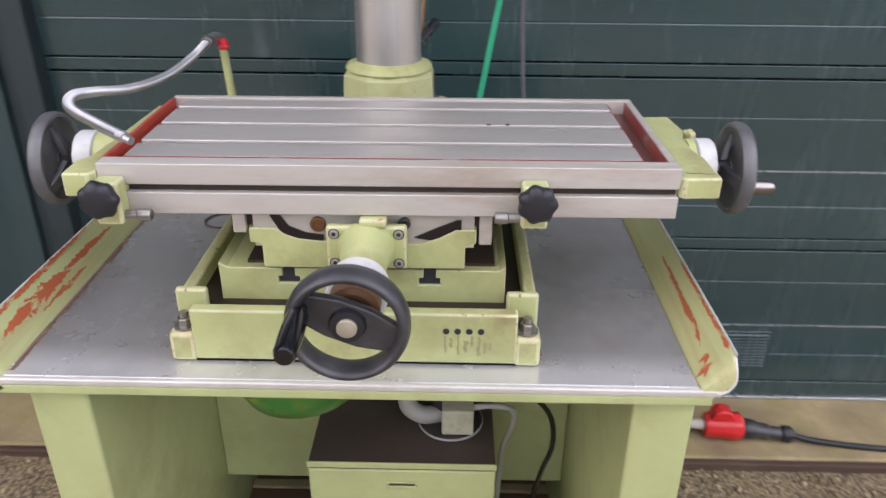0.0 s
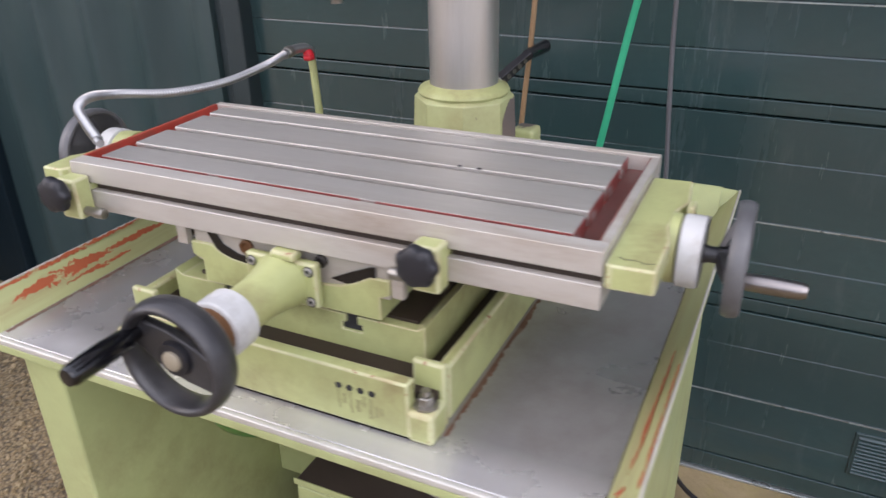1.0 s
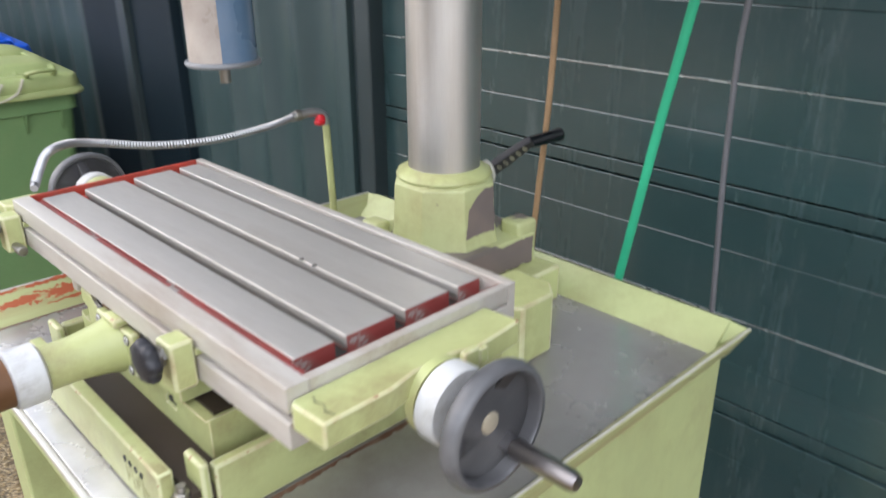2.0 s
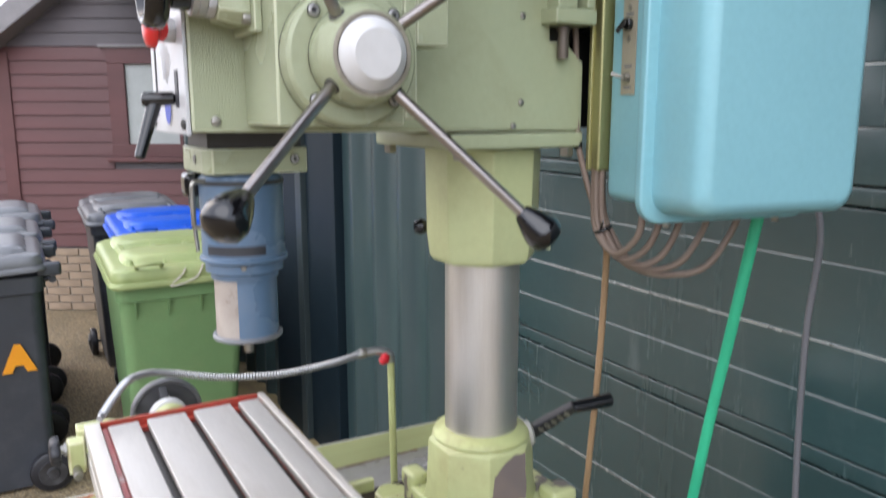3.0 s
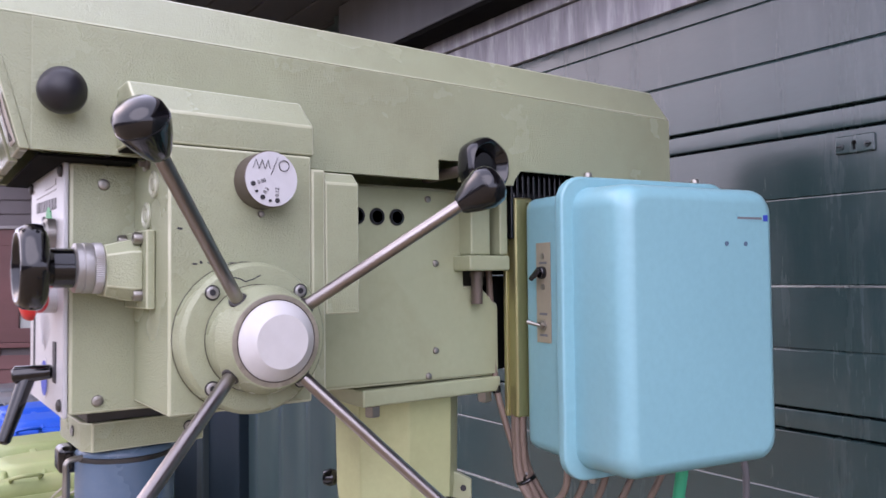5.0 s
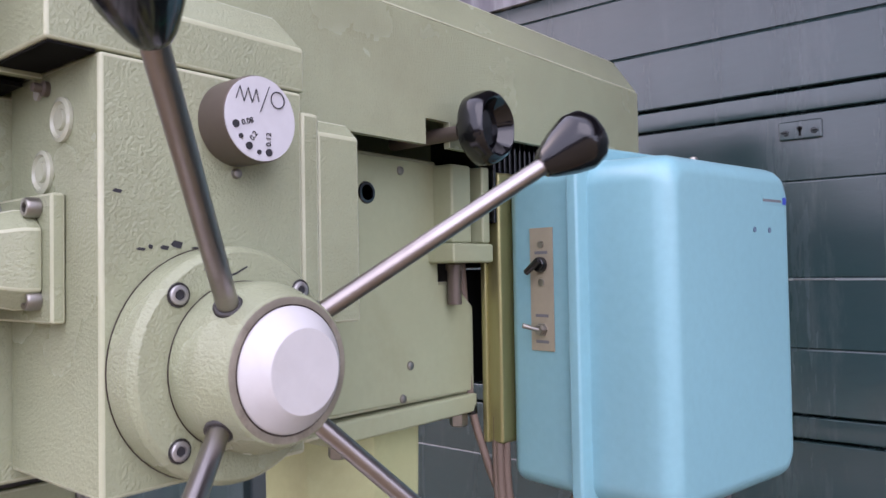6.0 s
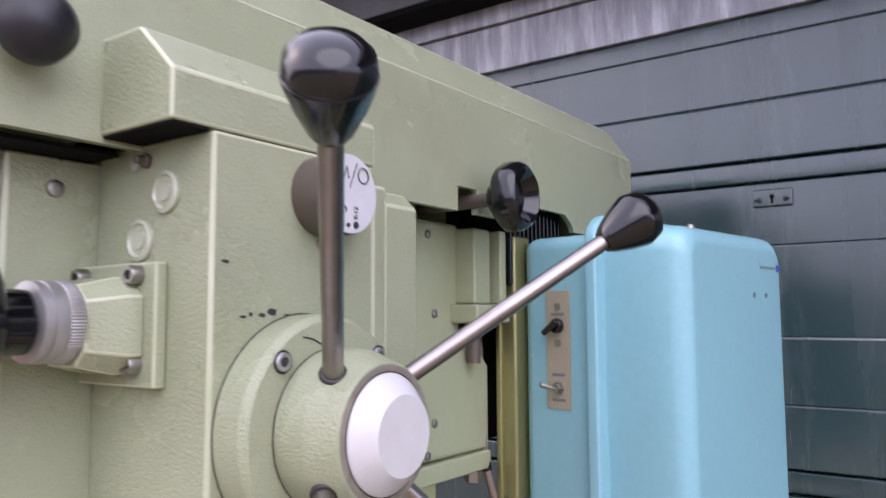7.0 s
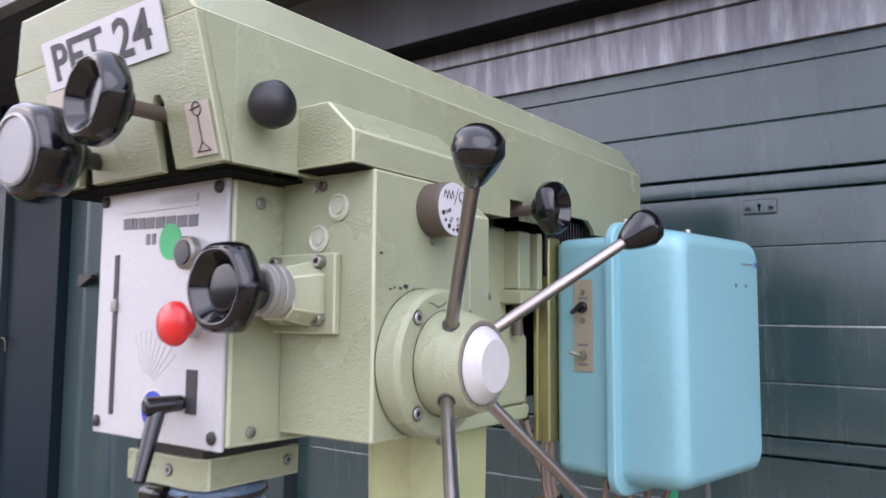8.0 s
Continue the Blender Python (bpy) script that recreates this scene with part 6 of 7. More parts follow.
part("seam", Shape().ring((0.2652, HY, HZ), (1, 0, 0), 0.0505, 0.0006, 64, 1, 6).ring((0.3092, HY, HZ), (1, 0, 0), 0.0369, 0.0006, 64, 1, 6), M_GRIMESHADE, boss, "line of grime")
part("worn_ring", Shape().lathe([(0.0372, 0.0432), (0.0374, 0.0447), (0.0404, 0.0447), (0.0418, 0.0441)], (0.2648, HY, HZ), (1, 0, 0), 64), M_WORNRING, boss, "bare tan edge round the cap")
part("cap", Shape().lathe([(0.0365, 0), (0.0365, 0.0015), (0.0357, 0.003), (0.0247, 0.0144), (0.0238, 0.0146), (0.0, 0.0142)], (0.3080, HY, HZ), (1, 0, 0), 56), M_WHITE, boss, "white plastic hub cap")
for joint in ((0.3864, -0.1757, 2.0655), (0.3774, -0.4470, 2.0911), (0.3825, -0.4763, 1.8186), (0.3600, -0.1800, 1.7830)):
    p1 = Vector(joint)
    out = Vector((0, p1.y - HY, p1.z - HZ)).normalized()
    p0 = Vector((0.287, HY, HZ)) + out * 0.037
    p1 += (p1 - p0).normalized() * 0.005
    d = (p1 - p0).normalized()
    foot = p0 + d * 0.0125
    part("socket", Shape().lathe([(0.0080, -0.004), (0.0086, 0.0008), (0.0072, 0.0024), (0.0, 0.0024)], foot, d, 18), M_DARKSTEEL, boss, "dark lever socket")
    lv = part("lever", Shape().rod(p0, p1, 0.0062, 0.0060, 18), M_ROD, boss, "bare steel feed lever")
    part("knob", Shape().lathe([(0.0080, -0.002), (0.0108, 0.002), (0.0165, 0.0145), (0.0201, 0.0255), (0.0206, 0.0283), (0.0200, 0.0285), (0.0200, 0.0297), (0.0203, 0.0302), (0.0189, 0.0378), (0.0135, 0.0432), (0.006, 0.0452), (0.0, 0.0455)], p1 - d * 0.004, d, 32), M_BLACK, lv, "glossy black tapered knob")
crack = [(-0.352, 2.0010), (-0.343, 1.9995), (-0.337, 1.9965), (-0.330, 1.9985), (-0.322, 2.0025)]
part("crack", Shape().prism(crack + [(y, z - 0.0011) for y, z in crack[::-1]], "x", 0.2649, 0.2651), M_INKSHADE, hub, "short dark crack in the paint")
# feed-rate dial
DM = facing((0.2645, -0.3105, 2.0945), (0, 1, 0), (0, 0, 1))
dial = part("feed_dial", Shape().lathe([(0.0275, 0), (0.0275, 0.0245), (0.0268, 0.0265), (0.0, 0.0265)], (0.2378, -0.3105, 2.0945), (1, 0, 0), 44), M_DIALSIDE, head, "round feed dial with a grey face")
part("face", Shape().lathe([(0.0266, 0), (0.0266, 0.0006), (0.0, 0.0006)], (0.2644, -0.3105, 2.0945), (1, 0, 0), 44), M_LABEL, dial, "pale grey printed dial face")
zig = [(-0.019, 0.010), (-0.016, 0.018), (-0.013, 0.009), (-0.010, 0.018), (-0.007, 0.009), (-0.004, 0.018), (-0.002, 0.010)]
mark = Shape()
for p, q in list(zip(zig, zig[1:])) + [((-0.001, 0.004), (0.006, 0.021))]:
    a, c = Vector((*p, 0.0012)), Vector((*q, 0.0012))
    mark.rod(a, c, 0.00032, seg=6)
mark.ring((0.0125, 0.0135, 0.0012), (0, 0, 1), 0.0052, 0.0004, 20, 1, 6)
part("symbol", mark.turned(DM), M_INKSHADE, dial, "zigzag and circle symbol")
dots = Shape()
for x, y, r in ((-0.0190, -0.0055, 0.0024), (-0.0155, -0.0125, 0.0015), (-0.0095, -0.0180, 0.0024), (-0.002, -0.0212, 0.0015), (0.0055, -0.0208, 0.0024)):
    dots.lathe([(r, 0.0006), (r, 0.0014), (0, 0.0014)], (x, y, 0), (0, 0, 1), 14)
part("dot_row", dots.turned(DM), M_INKSHADE, dial)
for text, x, y, t in (("0.08", -0.0105, -0.0030, 18), ("0.2", -0.0060, -0.0115, 55), ("0.12", 0.0055, -0.0125, 88)):
    letters(text, 0.0052, DM @ pose(x, y, 0.0009, 0, 0, t), M_INKSHADE, dial, depth=0.0002)
part("pointer", Shape().lathe([(0.0035, 0), (0.003, 0.003), (0, 0.004)], (0.2376, -0.3105, 2.0625), (1, 0, 0), 10), M_BOLT, head)

# quill handwheel unit on the gearbox front
mt = part("quill_mount", Shape().box(0.102, 0.197, -0.409, -0.4005, 1.970, 2.047, 0.0016).loft([[(0.1495 + hx * k, y, 2.008 + hz * k2) for hx, hz in ((-0.0365, -0.018), (-0.0365, 0.018), (-0.022, 0.030), (0.022, 0.030), (0.0365, 0.018), (0.0365, -0.018), (0.022, -0.030), (-0.022, -0.030))] for y, k, k2 in ((-0.4092, 1.0, 1.0), (-0.419, 1.0, 1.0), (-0.4400, 0.68, 0.82))], bevel=0.0012), M_HAMMER, head, "square cast mount with chamfered corners")
for x in (0.120, 0.180):
    for z in (1.984, 2.039):
        sc = Shape()
        socket_screw(sc, (x, -0.4092, z), (0, -1, 0), 0.0062, 0.008)
        part("screw", sc, M_BOLT, mt)
QX, QZ = 0.1540, 2.0105
part("knurl", Shape().lathe([(0.0230, 0), (0.0245, 0.001), (0.0245, 0.0085), (0.0235, 0.0095), (0.0, 0.0095)], (QX, -0.4402, QZ), (0, -1, 0), 160, lobes=80, amp=0.012), M_COLLAR, mt, "knurled steel ring")
part("collar", Shape().lathe([(0.0238, 0), (0.0245, 0.001), (0.0245, 0.0080), (0.0232, 0.0085), (0.0232, 0.0097), (0.0240, 0.0101), (0.0240, 0.0145), (0.0220, 0.0160), (0.0, 0.0160)], (QX, -0.4498, QZ), (0, -1, 0), 56), M_COLLAR, mt, "plain stepped steel collar")
part("sleeve", Shape().lathe([(0.019, 0), (0.019, 0.018), (0.0, 0.018)], (QX, -0.4660, QZ), (0, -1, 0), 28), M_BLACK, mt)
lobed_knob(head, "quill_knob", (QX, -0.4795, QZ + 0.001), (0, -1, 0), 0.0415, 0.0345, 6, M_BLACK, "large black lobed handwheel", True, 0.4)

# front plate and its fittings
FM = facing((0, -0.4665, 1.994), (1, 0, 0), (0, 0, 1))
plate = part("front_plate", Shape().box(-0.1045, 0.1115, -0.4665, -0.4620, 1.8605, 2.1200, 0.001), M_PANEL, head, "pale brushed aluminium front plate")
for x in (-0.0965, 0.0990):
    for z in (1.8725, 2.1105):
        sc = Shape().lathe([(0.0065, 0), (0.006, 0.0025), (0.003, 0.004), (0.0, 0.003)], (x, -0.4667, z), (0, -1, 0), 14)
        part("screw", sc, M_DARKSTEEL, plate)
part("depth_slot", sheet_box(FM, -0.0740, -0.0668, -0.1125, 0.057, 0.0012), M_INKSHADE, plate, "long black depth slot")
part("slider", sheet_box(FM, -0.0750, -0.0655, -0.004, 0.009, 0.004, 0.001), M_BOLT, plate)
part("lever_slot", sheet_box(FM, 0.058, 0.0745, -0.1020, -0.0595, 0.0012), M_INKSHADE, plate, "black lever slot")
# maker's panel and scale as plain bars and lines
for x0, x1, y0, y1 in ((0.004, 0.066, 0.1055, 0.1125), (-0.061, 0.066, 0.1005, 0.1015)):
    part("print_bar", sheet_box(FM, x0, x1, y0, y1, 0.0007), M_FAINT, plate, "faint print bar")
for k in range(12):
    part("scale_mark", sheet_box(FM, -0.060, -0.053 if k % 3 else -0.047, 0.050 - 0.0135 * k, 0.0507 - 0.0135 * k, 0.0006), M_FAINT, plate)
for k in range(9):
    part("table_line", sheet_box(FM, -0.040, 0.028, 0.036 - 0.0085 * k, 0.0364 - 0.0085 * k, 0.0005), M_FAINT, plate)
for k in range(9):
    a = radians(38 + 9 * k)
    p = Shape().rod((-0.01 + 0.018 * math.cos(a), -0.085 + 0.018 * math.sin(a), 0.0002), (-0.01 + 0.062 * math.cos(a), -0.085 + 0.062 * math.sin(a), 0.0002), 0.00035, seg=6)
    part("ray_line", p.turned(FM), M_FAINT, plate)
for x0, x1 in ((-0.061, -0.044), (-0.042, -0.037), (-0.034, -0.023), (-0.021, -0.006), (-0.003, 0.012), (0.015, 0.030), (0.033, 0.049), (0.052, 0.067)):
    part("maker_mark", sheet_box(FM, x0, x1, 0.0835 - (x0 + 0.061) * 0.03, 0.0955 - (x0 + 0.061) * 0.03, 0.0007), M_GREYINK, plate, "dark block of the maker's mark")
for x0, x1 in ((-0.0185, -0.0125), (-0.0085, -0.0025)):
    part("number_bar", sheet_box(FM, x0, x1, 0.0655, 0.077, 0.0007), M_GREYINK, plate)
part("green_sticker", Shape().lathe([(0.0185, 0), (0.0185, 0.0006), (0, 0.0006)], (0.0235, -0.4667, 2.0610), (0, -1, 0), 32), M_GREENDOT, plate, "round green sticker")
bt = part("push_button", Shape().lathe([(0.0165, 0), (0.0165, 0.008), (0.014, 0.010), (0.013, 0.010), (0.0125, 0.007), (0, 0.0075)], (0.0575, -0.4667, 2.0480), (0, -1, 0), 28), M_BOLT, plate, "steel-rimmed dark push button")
part("button_face", Shape().lathe([(0.012, 0), (0.012, 0.004), (0, 0.005)], (0.0575, -0.4740, 2.0480), (0, -1, 0), 24), M_GREYPL, bt)
es = part("stop_button", Shape().lathe([(0.014, 0), (0.014, 0.012)], (0.0665, -0.4667, 1.9790), (0, -1, 0), 24), M_PANEL, plate, "red mushroom stop button")
part("mushroom", Shape().lathe([(0.012, 0), (0.014, 0.014), (0.0215, 0.018), (0.0215, 0.021), (0.019, 0.026), (0.011, 0.029), (0.0, 0.030)], (0.0675, -0.4705, 1.9790), (0.06, -1, 0), 32), M_ESTOP, es, "red mushroom head")
part("blue_sticker", Shape().lathe([(0.0225, 0), (0.0225, 0.0005), (0, 0.0005)], (0.0060, -0.4667, 1.8910), (0, -1, 0), 36), M_WHITE, plate, "white-edged blue round sticker")
part("blue_disc", Shape().lathe([(0.0195, 0), (0.0195, 0.0005), (0, 0.0005)], (0.0060, -0.4675, 1.8910), (0, -1, 0), 36), M_BLUEDOT, plate)
gl = part("gear_lever", Shape().rod((0.0545, -0.466, 1.9025), (0.0435, -0.503, 1.9005), 0.0078, 0.0094, 20, 0.003), M_BLACK, plate, "black clamping gear lever")
part("grip", Shape().rod((0.0455, -0.488, 1.9020), (0.0540, -0.512, 1.832), 0.0086, 0.0062, 16, 0.003), M_BLACK, gl)

# lettered sign and pictogram on the nose
NT = Vector((0, -0.27, 1)).normalized()
NO = lambda x, z: Vector((x, -0.5105 - (z - AZ0) * 0.27, z))
sign = part("sign", sheet_box(facing(NO(0.0152, 2.2425), (1, 0, 0.0), NT), -0.105, 0.105, -0.0245, 0.0245, 0.0012), M_LABEL, arm, "pale sign with black letters")
letters("PET 24", 0.070, facing(NO(0.0150, 2.2430) + Vector((0, -0.0016, 0)), (1, 0, 0), NT), M_INKSHADE, sign, depth=0.0003, bold=0.0012, fill=(0.174, 0.0365))
pic = part("pictogram", sheet_box(facing(NO(0.1440, 2.150), (1, 0, 0), NT), -0.0165, 0.0165, -0.0235, 0.0235, 0.001), M_TAN, arm, "small tan pictogram label")
part("small_label", sheet_box(facing(NO(-0.0835, 2.2095), (1, 0, 0), NT), -0.020, 0.020, -0.0085, 0.0085, 0.001), M_TAN, arm, "narrow tan label")
pm = facing(NO(0.1440, 2.150) + Vector((0, -0.0014, 0)), (1, 0, 0), NT)
ic = Shape().ring((0, 0.017, 0), (0, 0, 1), 0.006, 0.0006, 16, 1, 6).rod((0, 0.011, 0), (0, -0.012, 0), 0.0006, seg=6).rod((0, -0.012, 0), (-0.008, -0.020, 0), 0.0006, seg=6).rod((0, -0.012, 0), (0.010, -0.020, 0), 0.0006, seg=6).rod((-0.008, -0.020, 0), (0.010, -0.020, 0), 0.0006, seg=6).rod((-0.010, 0.017, 0), (0.006, 0.019, 0), 0.0006, seg=6)
part("drawing", ic.turned(pm), M_INKSHADE, pic)
# belt tension knobs on the nose
part("stem", Shape().rod((0.0869, -0.500, 2.1705), (0.0874, -0.566, 2.1695), 0.0072), M_DIALSIDE, head, "bare steel knob stem")
lobed_knob(head, "tension_knob", (0.0872, -0.561, 2.1695), (-0.06, -1, 0.03), 0.0405, 0.039, 6, M_BLACK, "black lobed tension knob")
part("stem", Shape().rod((-0.0370, -0.500, 2.1420), (-0.0300, -0.575, 2.1400), 0.009), M_DARKSTEEL, head, "dark knob stem")
lk = lobed_knob(head, "lock_knob", (-0.0225, -0.543, 2.1395), (0.05, -1, -0.06), 0.0470, 0.060, 7, M_BLACK, "black lobed knob with a silver face", False)
face_at = Vector((-0.0225, -0.543, 2.1395)) + Vector((0.05, -1, -0.06)).normalized() * 0.0602
part("silver_face", Shape().lathe([(0.0335, 0), (0.0335, 0.002), (0.0305, 0.0028), (0.0295, 0.001), (0.0, 0.001)], face_at, (0.05, -1, -0.06), 40), M_DISC, lk, "round silver disc")

# ---------------------------------------------------------------- spindle nose and its blue guard
SX, SY = -0.004, -0.379
sp = part("spindle_flange", Shape().prism([(-0.084, -0.4365), (0.027, -0.4345), (0.044, -0.4255), (0.044, -0.3025), (-0.084, -0.3025)], "z", 1.8085, 1.8410, 0.0018), M_HAMMER, head, "pale green spindle flange with a chamfered corner")
# dark plate puts the gap's shade, with its oil, into the colour
part("gap", Shape().box(-0.078, 0.039, -0.430, -0.309, 1.8412, 1.8632, 0.001), M_DARKSTEEL, head, "dark plate filling the oily, shaded gap")
for x, y, way in ((-0.010, -0.4353, (0, -1, 0)), (0.0442, -0.320, (1, 0, 0))):
    sunk_screw((x, y, 1.826), way, sp, 0.0052)
guard = thing("spindle_guard", (SX, SY, 1.56), "steel-blue tubular spindle guard with a cloudy window", "spindle guard")
part("shell", Shape().lathe([(0.048, 0), (0.0545, 0.0), (0.0545, 0.106), (0.049, 0.1115), (0.030, 0.112), (0.0, 0.112)], (SX, SY, 1.6955), (0, 0, 1), 48), M_GUARD, guard, "steel-blue painted upper tube")
part("band", Shape().lathe([(0.0535, 0), (0.0580, 0.003), (0.0580, 0.007), (0.0535, 0.010)], (SX, SY, 1.690), (0, 0, 1), 48, ), M_GUARD, guard)
part("neck", Shape().lathe([(0.0450, 0), (0.0450, 0.006), (0.0515, 0.010), (0.0515, 0.033), (0.0, 0.033)], (SX, SY, 1.668), (0, 0, 1), 48), M_GUARD, guard)
gl2 = [(0.0420 * math.cos(radians(a)), 0.0420 * math.sin(radians(a))) for a in range(-30, 211, 10)]
inner = [(0.0400 * math.cos(radians(a)), 0.0400 * math.sin(radians(a))) for a in range(210, -31, -10)]
part("lower_shell", Shape().prism([(SX + x, SY + y) for x, y in gl2 + inner], "z", 1.585, 1.668), M_GUARD, guard, "blue lower half tube")
g3 = [(0.0415 * math.cos(radians(a)), 0.0415 * math.sin(radians(a))) for a in range(210, 331, 10)]
i3 = [(0.0400 * math.cos(radians(a)), 0.0400 * math.sin(radians(a))) for a in range(330, 209, -10)]
part("window", Shape().prism([(SX + x, SY + y) for x, y in g3 + i3], "z", 1.585, 1.668), M_CLEAR, guard, "cloudy beige window")
part("rim", Shape().ring((SX, SY, 1.586), (0, 0, 1), 0.0435, 0.0036, 40), M_BINGREY, guard, "worn pale lower rim")
part("spindle", Shape().rod((SX, SY, 1.560), (SX, SY, 1.70), 0.007).rod((SX, SY, 1.615), (SX, SY, 1.668), 0.018), M_BOLT, guard, "steel spindle end")
part("slot", Shape().prism([(SX + 0.0552 * math.cos(radians(a)), SY + 0.0552 * math.sin(radians(a))) for a in range(-70, 16, 5)] + [(SX + 0.0542 * math.cos(radians(a)), SY + 0.0542 * math.sin(radians(a))) for a in range(15, -71, -5)], "z", 1.7035, 1.7155), M_INKSHADE, guard, "dark slot in the guard")
part("latch", Shape().sweep([(SX - 0.036, SY - 0.048, 1.806), (SX - 0.036, SY - 0.0545, 1.79), (SX - 0.034, SY - 0.0565, 1.74), (SX - 0.030, SY - 0.0545, 1.70)], 0.0028, 8, 5), M_BOLT, guard, "wire latch")
part("latch_block", Shape().box(SX - 0.044, SX - 0.010, SY - 0.070, SY - 0.044, 1.776, 1.8075, 0.007, 3), M_BLACK, guard, "dark glossy latch block")
part("handle", Shape().sweep([(SX + 0.018, SY - 0.050, 1.799), (SX + 0.020, SY - 0.066, 1.797), (SX + 0.020, SY - 0.068, 1.782), (SX + 0.020, SY - 0.068, 1.752), (SX + 0.020, SY - 0.066, 1.742), (SX + 0.020, SY - 0.050, 1.740)], 0.0034, 8, 5), M_BOLT, guard, "bent wire handle")
# thin dark band added to draw the dark line at the top rim
part("top_band", Shape().lathe([(0.0545, 0), (0.0558, 0.001), (0.0558, 0.005), (0.0545, 0.006)], (SX, SY, 1.7935), (0, 0, 1), 48), M_DARKSTEEL, guard, "dark line round the top rim of the guard")
part("screw", Shape().lathe([(0.004, 0), (0.003, 0.002), (0, 0.002)], (SX + 0.0495, SY - 0.0145, 1.687), (0.95, -0.3, 0), 12), M_BOLT, guard)

# ---------------------------------------------------------------- control box
BM = Matrix.Translation((0.177, 0.110, 0)) @ Matrix.Rotation(radians(-9.83), 4, "Z")
cbox = thing("control_box", (0.26, 0.22, 1.765), "pale blue painted control box with rounded edges, hinged beside the head", "control box")
part("body", Shape().box(-0.018, 0.080, -0.0055, 0.258, 1.760, 2.105, 0.017, 4).turned(BM), M_BLUE, cbox)
def pressed(y0, y1, z0, z1, r, x, inset):
    """A rounded rectangle in the plane x, drawn in by inset."""
    w, h = y1 - y0 - 2 * inset, z1 - z0 - 2 * inset
    return [(x, p[0], p[1]) for p in rounded(w, h, max(r - inset * 0.5, 0.008), 0, (y0 + y1) / 2, (z0 + z1) / 2, 6)]


hood = Shape().loft([pressed(0.000, 0.263, 1.752, 2.111, 0.030, x, i) for x, i in ((0.0940, -0.001), (0.097, 0.0), (0.150, 0.002), (0.168, 0.0035), (0.1765, 0.0070), (0.1825, 0.0120), (0.1860, 0.0180), (0.1870, 0.0235))])
hood.loft([pressed(-0.018, 0.274, 1.738, 2.125, 0.034, x, i) for x, i in ((0.0805, 0.002), (0.0815, 0.0004), (0.083, 0.0), (0.0915, 0.0), (0.0935, 0.0012), (0.0945, 0.004))])
lid = part("cover", hood.turned(BM), M_BLUE, cbox, "deep pale blue cover with a flanged lip")
for y, z in ((0.03, 2.125), (0.215, 2.125), (0.03, 1.738), (0.215, 1.738)):
    s = Shape().lathe([(0.0055, 0), (0.0055, 0.004), (0.004, 0.006), (0, 0.006)], (0.0875, y, z), (0, 0, 1 if z > 2 else -1), 12).turned(BM)
    part("screw", s, M_BOLT, lid)
part("channel", Shape().box(-0.0430, -0.0190, -0.0165, 0.014, 1.801, 2.108, 0.004).box(-0.0465, -0.0385, -0.0205, -0.0125, 1.801, 2.108, 0.002).turned(BM), M_BRASS, cbox, "gold anodised cable channel")
SM = BM @ facing((0.036, -0.0058, 1.975), (1, 0, 0), (0, 0, 1))
sp_ = part("switch_plate", sheet_box(SM, -0.0165, 0.0165, -0.066, 0.067, 0.0016, 0.0005), M_BEIGE, cbox, "beige engraved switch plate")
for y in (0.049, 0.008):
    part("screw", Shape().lathe([(0.0042, 0.0016), (0.004, 0.003), (0, 0.0034)], (0, y, 0), (0, 0, 1), 10).turned(SM), M_BOLT, sp_)
for y in (0.040, -0.028, -0.056):
    part("text_bar", sheet_box(SM, -0.009, 0.009, y - 0.0016, y + 0.0016, 0.0019), M_GREYINK, sp_)
sw = part("rotary_switch", Shape().lathe([(0.0085, 0.0016), (0.0085, 0.006), (0.007, 0.008), (0, 0.008)], (0, 0.027, 0), (0, 0, 1), 16).turned(SM), M_BLACK, sp_, "black pointer switch")
part("pointer", Shape().rod((0.004, 0.032, 0.009), (-0.012, 0.018, 0.014), 0.0045, 0.0035, 12, 0.001).turned(SM), M_BLACK, sw)
tg = part("toggle_switch", Shape().lathe([(0.0075, 0.0016), (0.0075, 0.004), (0.0055, 0.0042), (0.0055, 0.009), (0, 0.009)], (0, -0.043, 0), (0, 0, 1), 6).turned(SM), M_BOLT, sp_, "chrome toggle switch")
part("toggle", Shape().rod((0, -0.043, 0.008), (-0.010, -0.038, 0.022), 0.002, 0.003, 10).turned(SM), M_BOLT, tg)
CM = BM @ facing((0.187, 0.124, 1.937), (0, 1, 0), (0, 0, 1))
badge = part("badge", sheet_box(CM, 0.062, 0.118, 0.128, 0.137, 0.0006), M_BLUE, lid, "small printed badge")
part("badge_bar", sheet_box(CM, 0.063, 0.106, 0.1305, 0.1335, 0.0008), M_GREYINK, badge)
part("badge_square", sheet_box(CM, 0.1085, 0.117, 0.1285, 0.1365, 0.0009), M_BLUEDOT, badge)
for y in (0.044, 0.077):
    part("hole", Shape().lathe([(0.0032, 0), (0.003, 0.0008), (0, 0.0008)], (y, 0.099, 0), (0, 0, 1), 10).turned(CM), M_GUARD, lid)

# ---------------------------------------------------------------- cables and strap
drops = [(0.240, 0.105), (0.248, 0.13), (0.258, 0.16), (0.272, 0.20), (0.288, 0.245)]
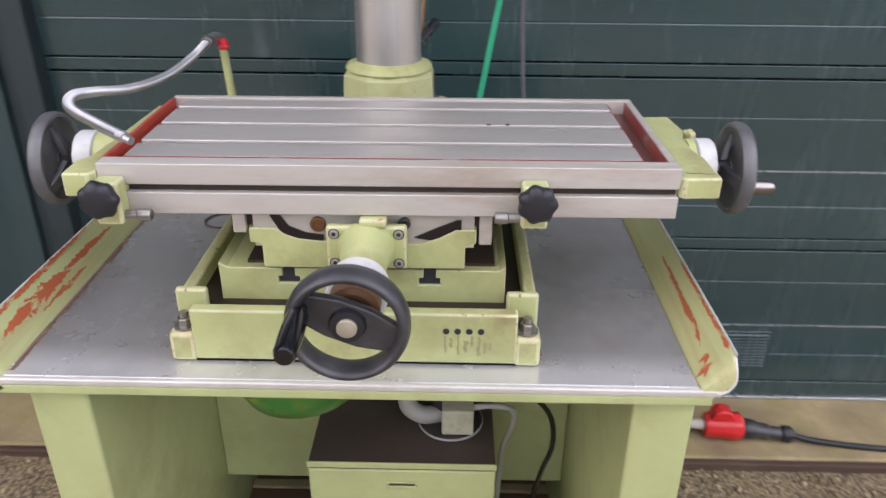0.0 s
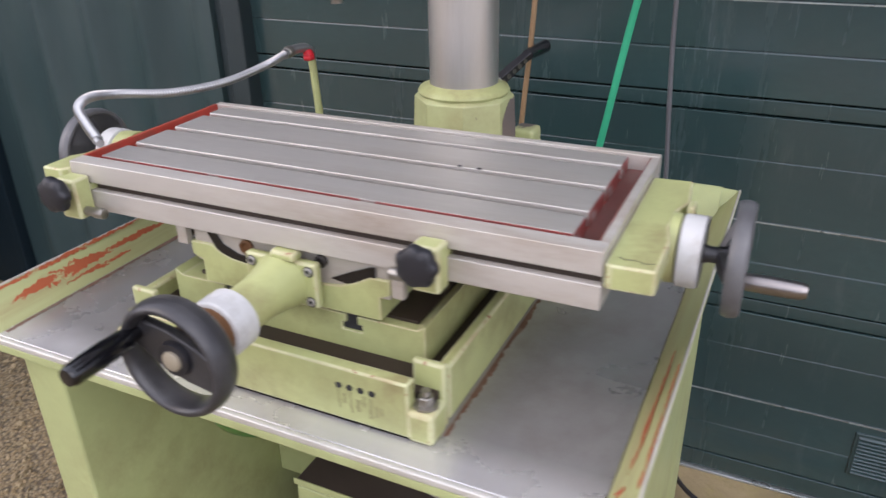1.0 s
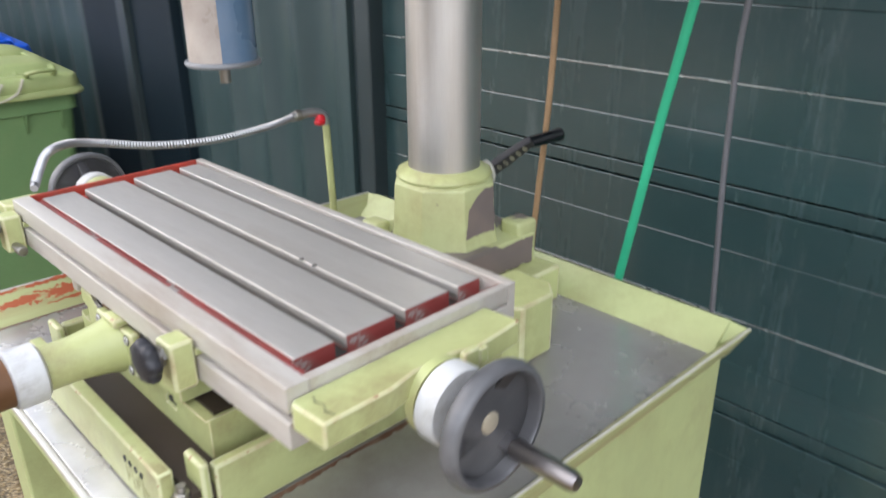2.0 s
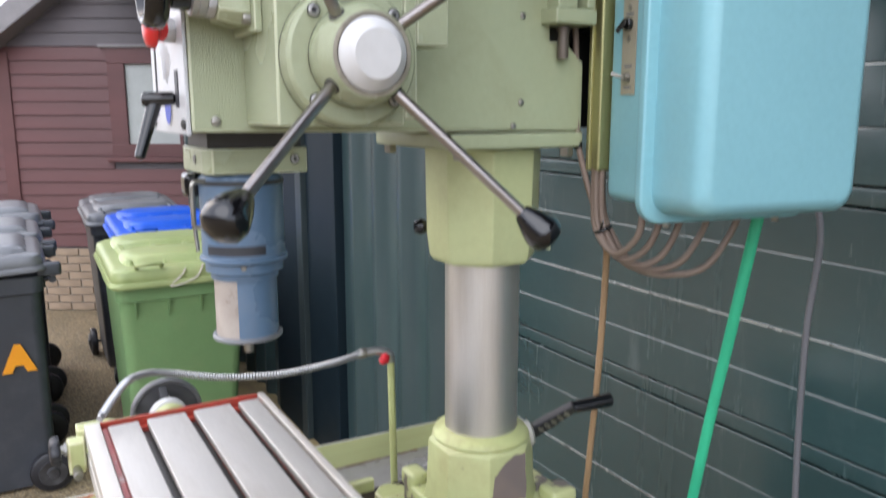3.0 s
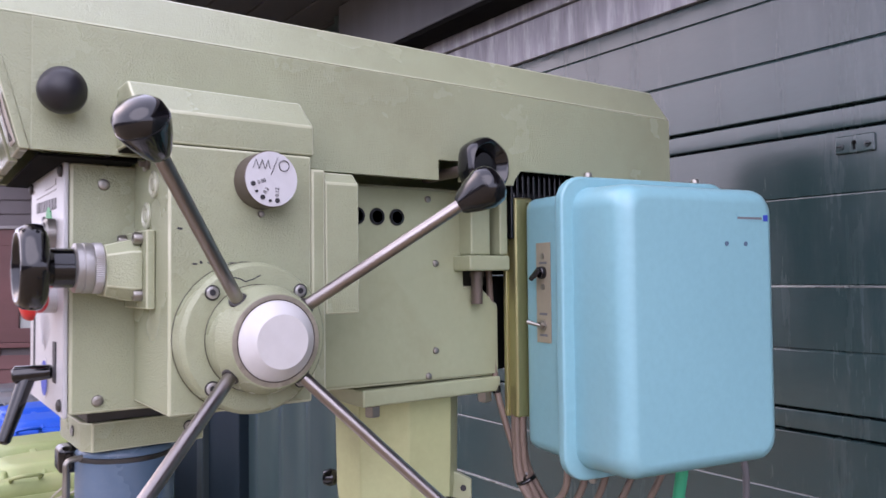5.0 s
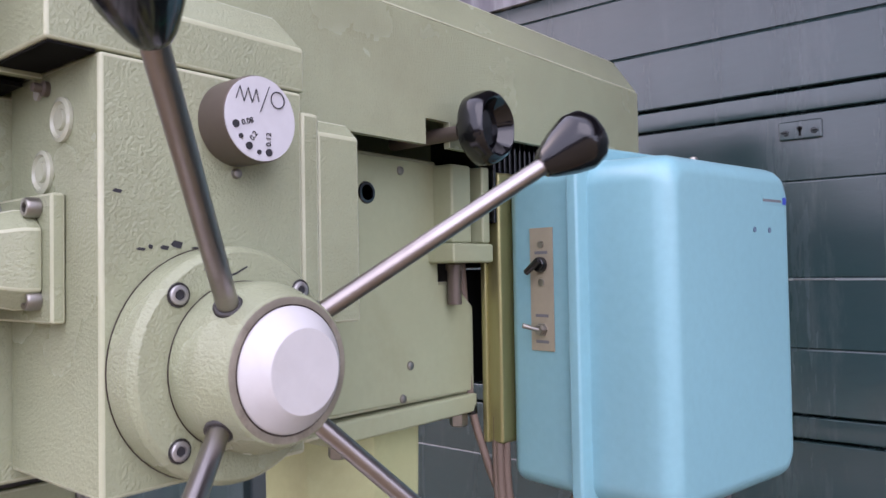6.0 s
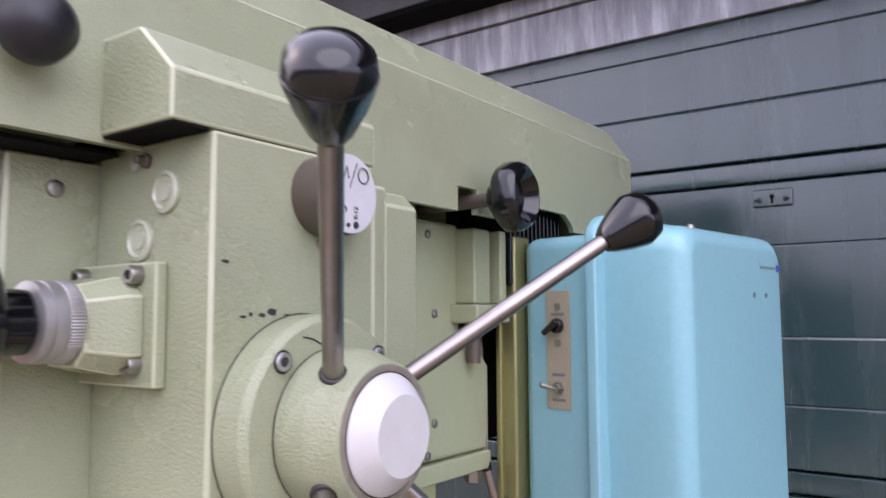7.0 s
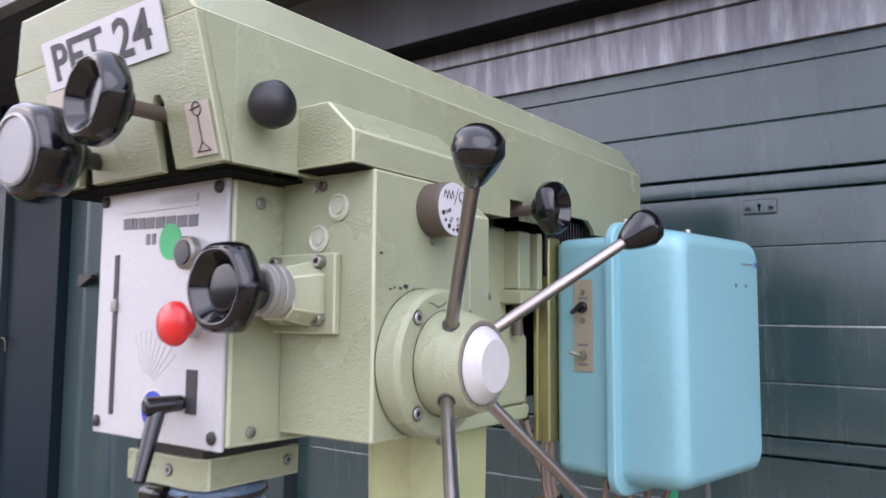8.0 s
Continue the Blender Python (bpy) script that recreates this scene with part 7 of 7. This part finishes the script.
for k, (x, y) in enumerate(drops):
    low = 1.684 - 0.0085 * k
    a, c = Vector((0.142 + 0.005 * (k % 3), 0.104 + 0.006 * (k // 2), 0)), Vector((x, y + 0.004, 0))
    s = Shape().sweep([a.lerp(c, u) + Vector((0, 0, z)) for u, z in ((0.0, 1.83), (0.0, 1.765), (0.05, 1.720), (0.26, low + 0.010), (0.52, low), (0.78, low + 0.016), (0.95, 1.722), (1.0, 1.757))], 0.0048, 8, 8)
    solid("cable", s, M_CABLE, "brown-grey cable looping into the control box", "cable", group="cables under the control box")
s = Shape().sweep([(0.108, 0.084, 2.06), (0.112, 0.088, 1.95), (0.115, 0.092, 1.85), (0.127, 0.100, 1.79), (0.141, 0.110, 1.742), (0.160, 0.126, 1.71)], 0.0046, 8, 8)
solid("cable", s, M_CABLE, "brown-grey cable running down from the machine head", "cable", group="cables under the control box")
tie = Shape().ring((0.153, 0.114, 1.714), (0.3, 0.3, -0.9), 0.0125, 0.003, 20).rod((0.160, 0.104, 1.718), (0.176, 0.094, 1.730), 0.0018, seg=8)
solid("cable_tie", tie, M_BLACK, "black cable tie round the cable bundle", "cable tie")
tape = Shape().lathe([(0.0052, 0), (0.0064, 0.001), (0.0064, 0.013), (0.0052, 0.014)], (0.1165, 0.0935, 1.832), (-0.12, -0.09, 1), 14)
solid("cable_tie", tape, M_BLACK, "black tape wrapped round the single cable", "cable tie")
s = Shape().sweep([(0.152, 0.118, 1.715), (0.085, 0.183, 1.69), (0.064, 0.203, 1.64), (0.058, 0.204, 1.52), (0.050, 0.204, 1.40), (0.038, 0.204, 1.27), (0.028, 0.206, 1.10), (0.02, 0.23, 0.6), (0.0, 0.25, 0.02)], 0.0055, 8, 8)
solid("cable", s, M_OCHRE, "ochre-brown cable hanging down behind the column", "cable")
s = Shape().sweep([(0.225, 0.36, 1.83), (0.255, 0.43, 1.78), (0.280, 0.445, 1.70), (0.2765, 0.437, 1.55), (0.279, 0.435, 1.4), (0.286, 0.432, 1.27), (0.300, 0.430, 1.05), (0.32, 0.43, 0.6), (0.34, 0.44, 0.06)], 0.0052, 8, 8)
solid("cable", s, M_GREYCABLE, "dark grey cable hanging behind the control box", "cable")
s = Shape().sweep([(0.280, 0.304, 1.757), (0.2715, 0.304, 1.722), (0.2365, 0.304, 1.53), (0.2115, 0.305, 1.40), (0.159, 0.308, 1.10), (0.01, 0.33, 0.3), (-0.04, 0.34, 0.012)], 0.0085, 10, 6, squash=0.55)
solid("strap", s, M_GREENHOSE, "bright green woven strap hanging from the control box", "strap")
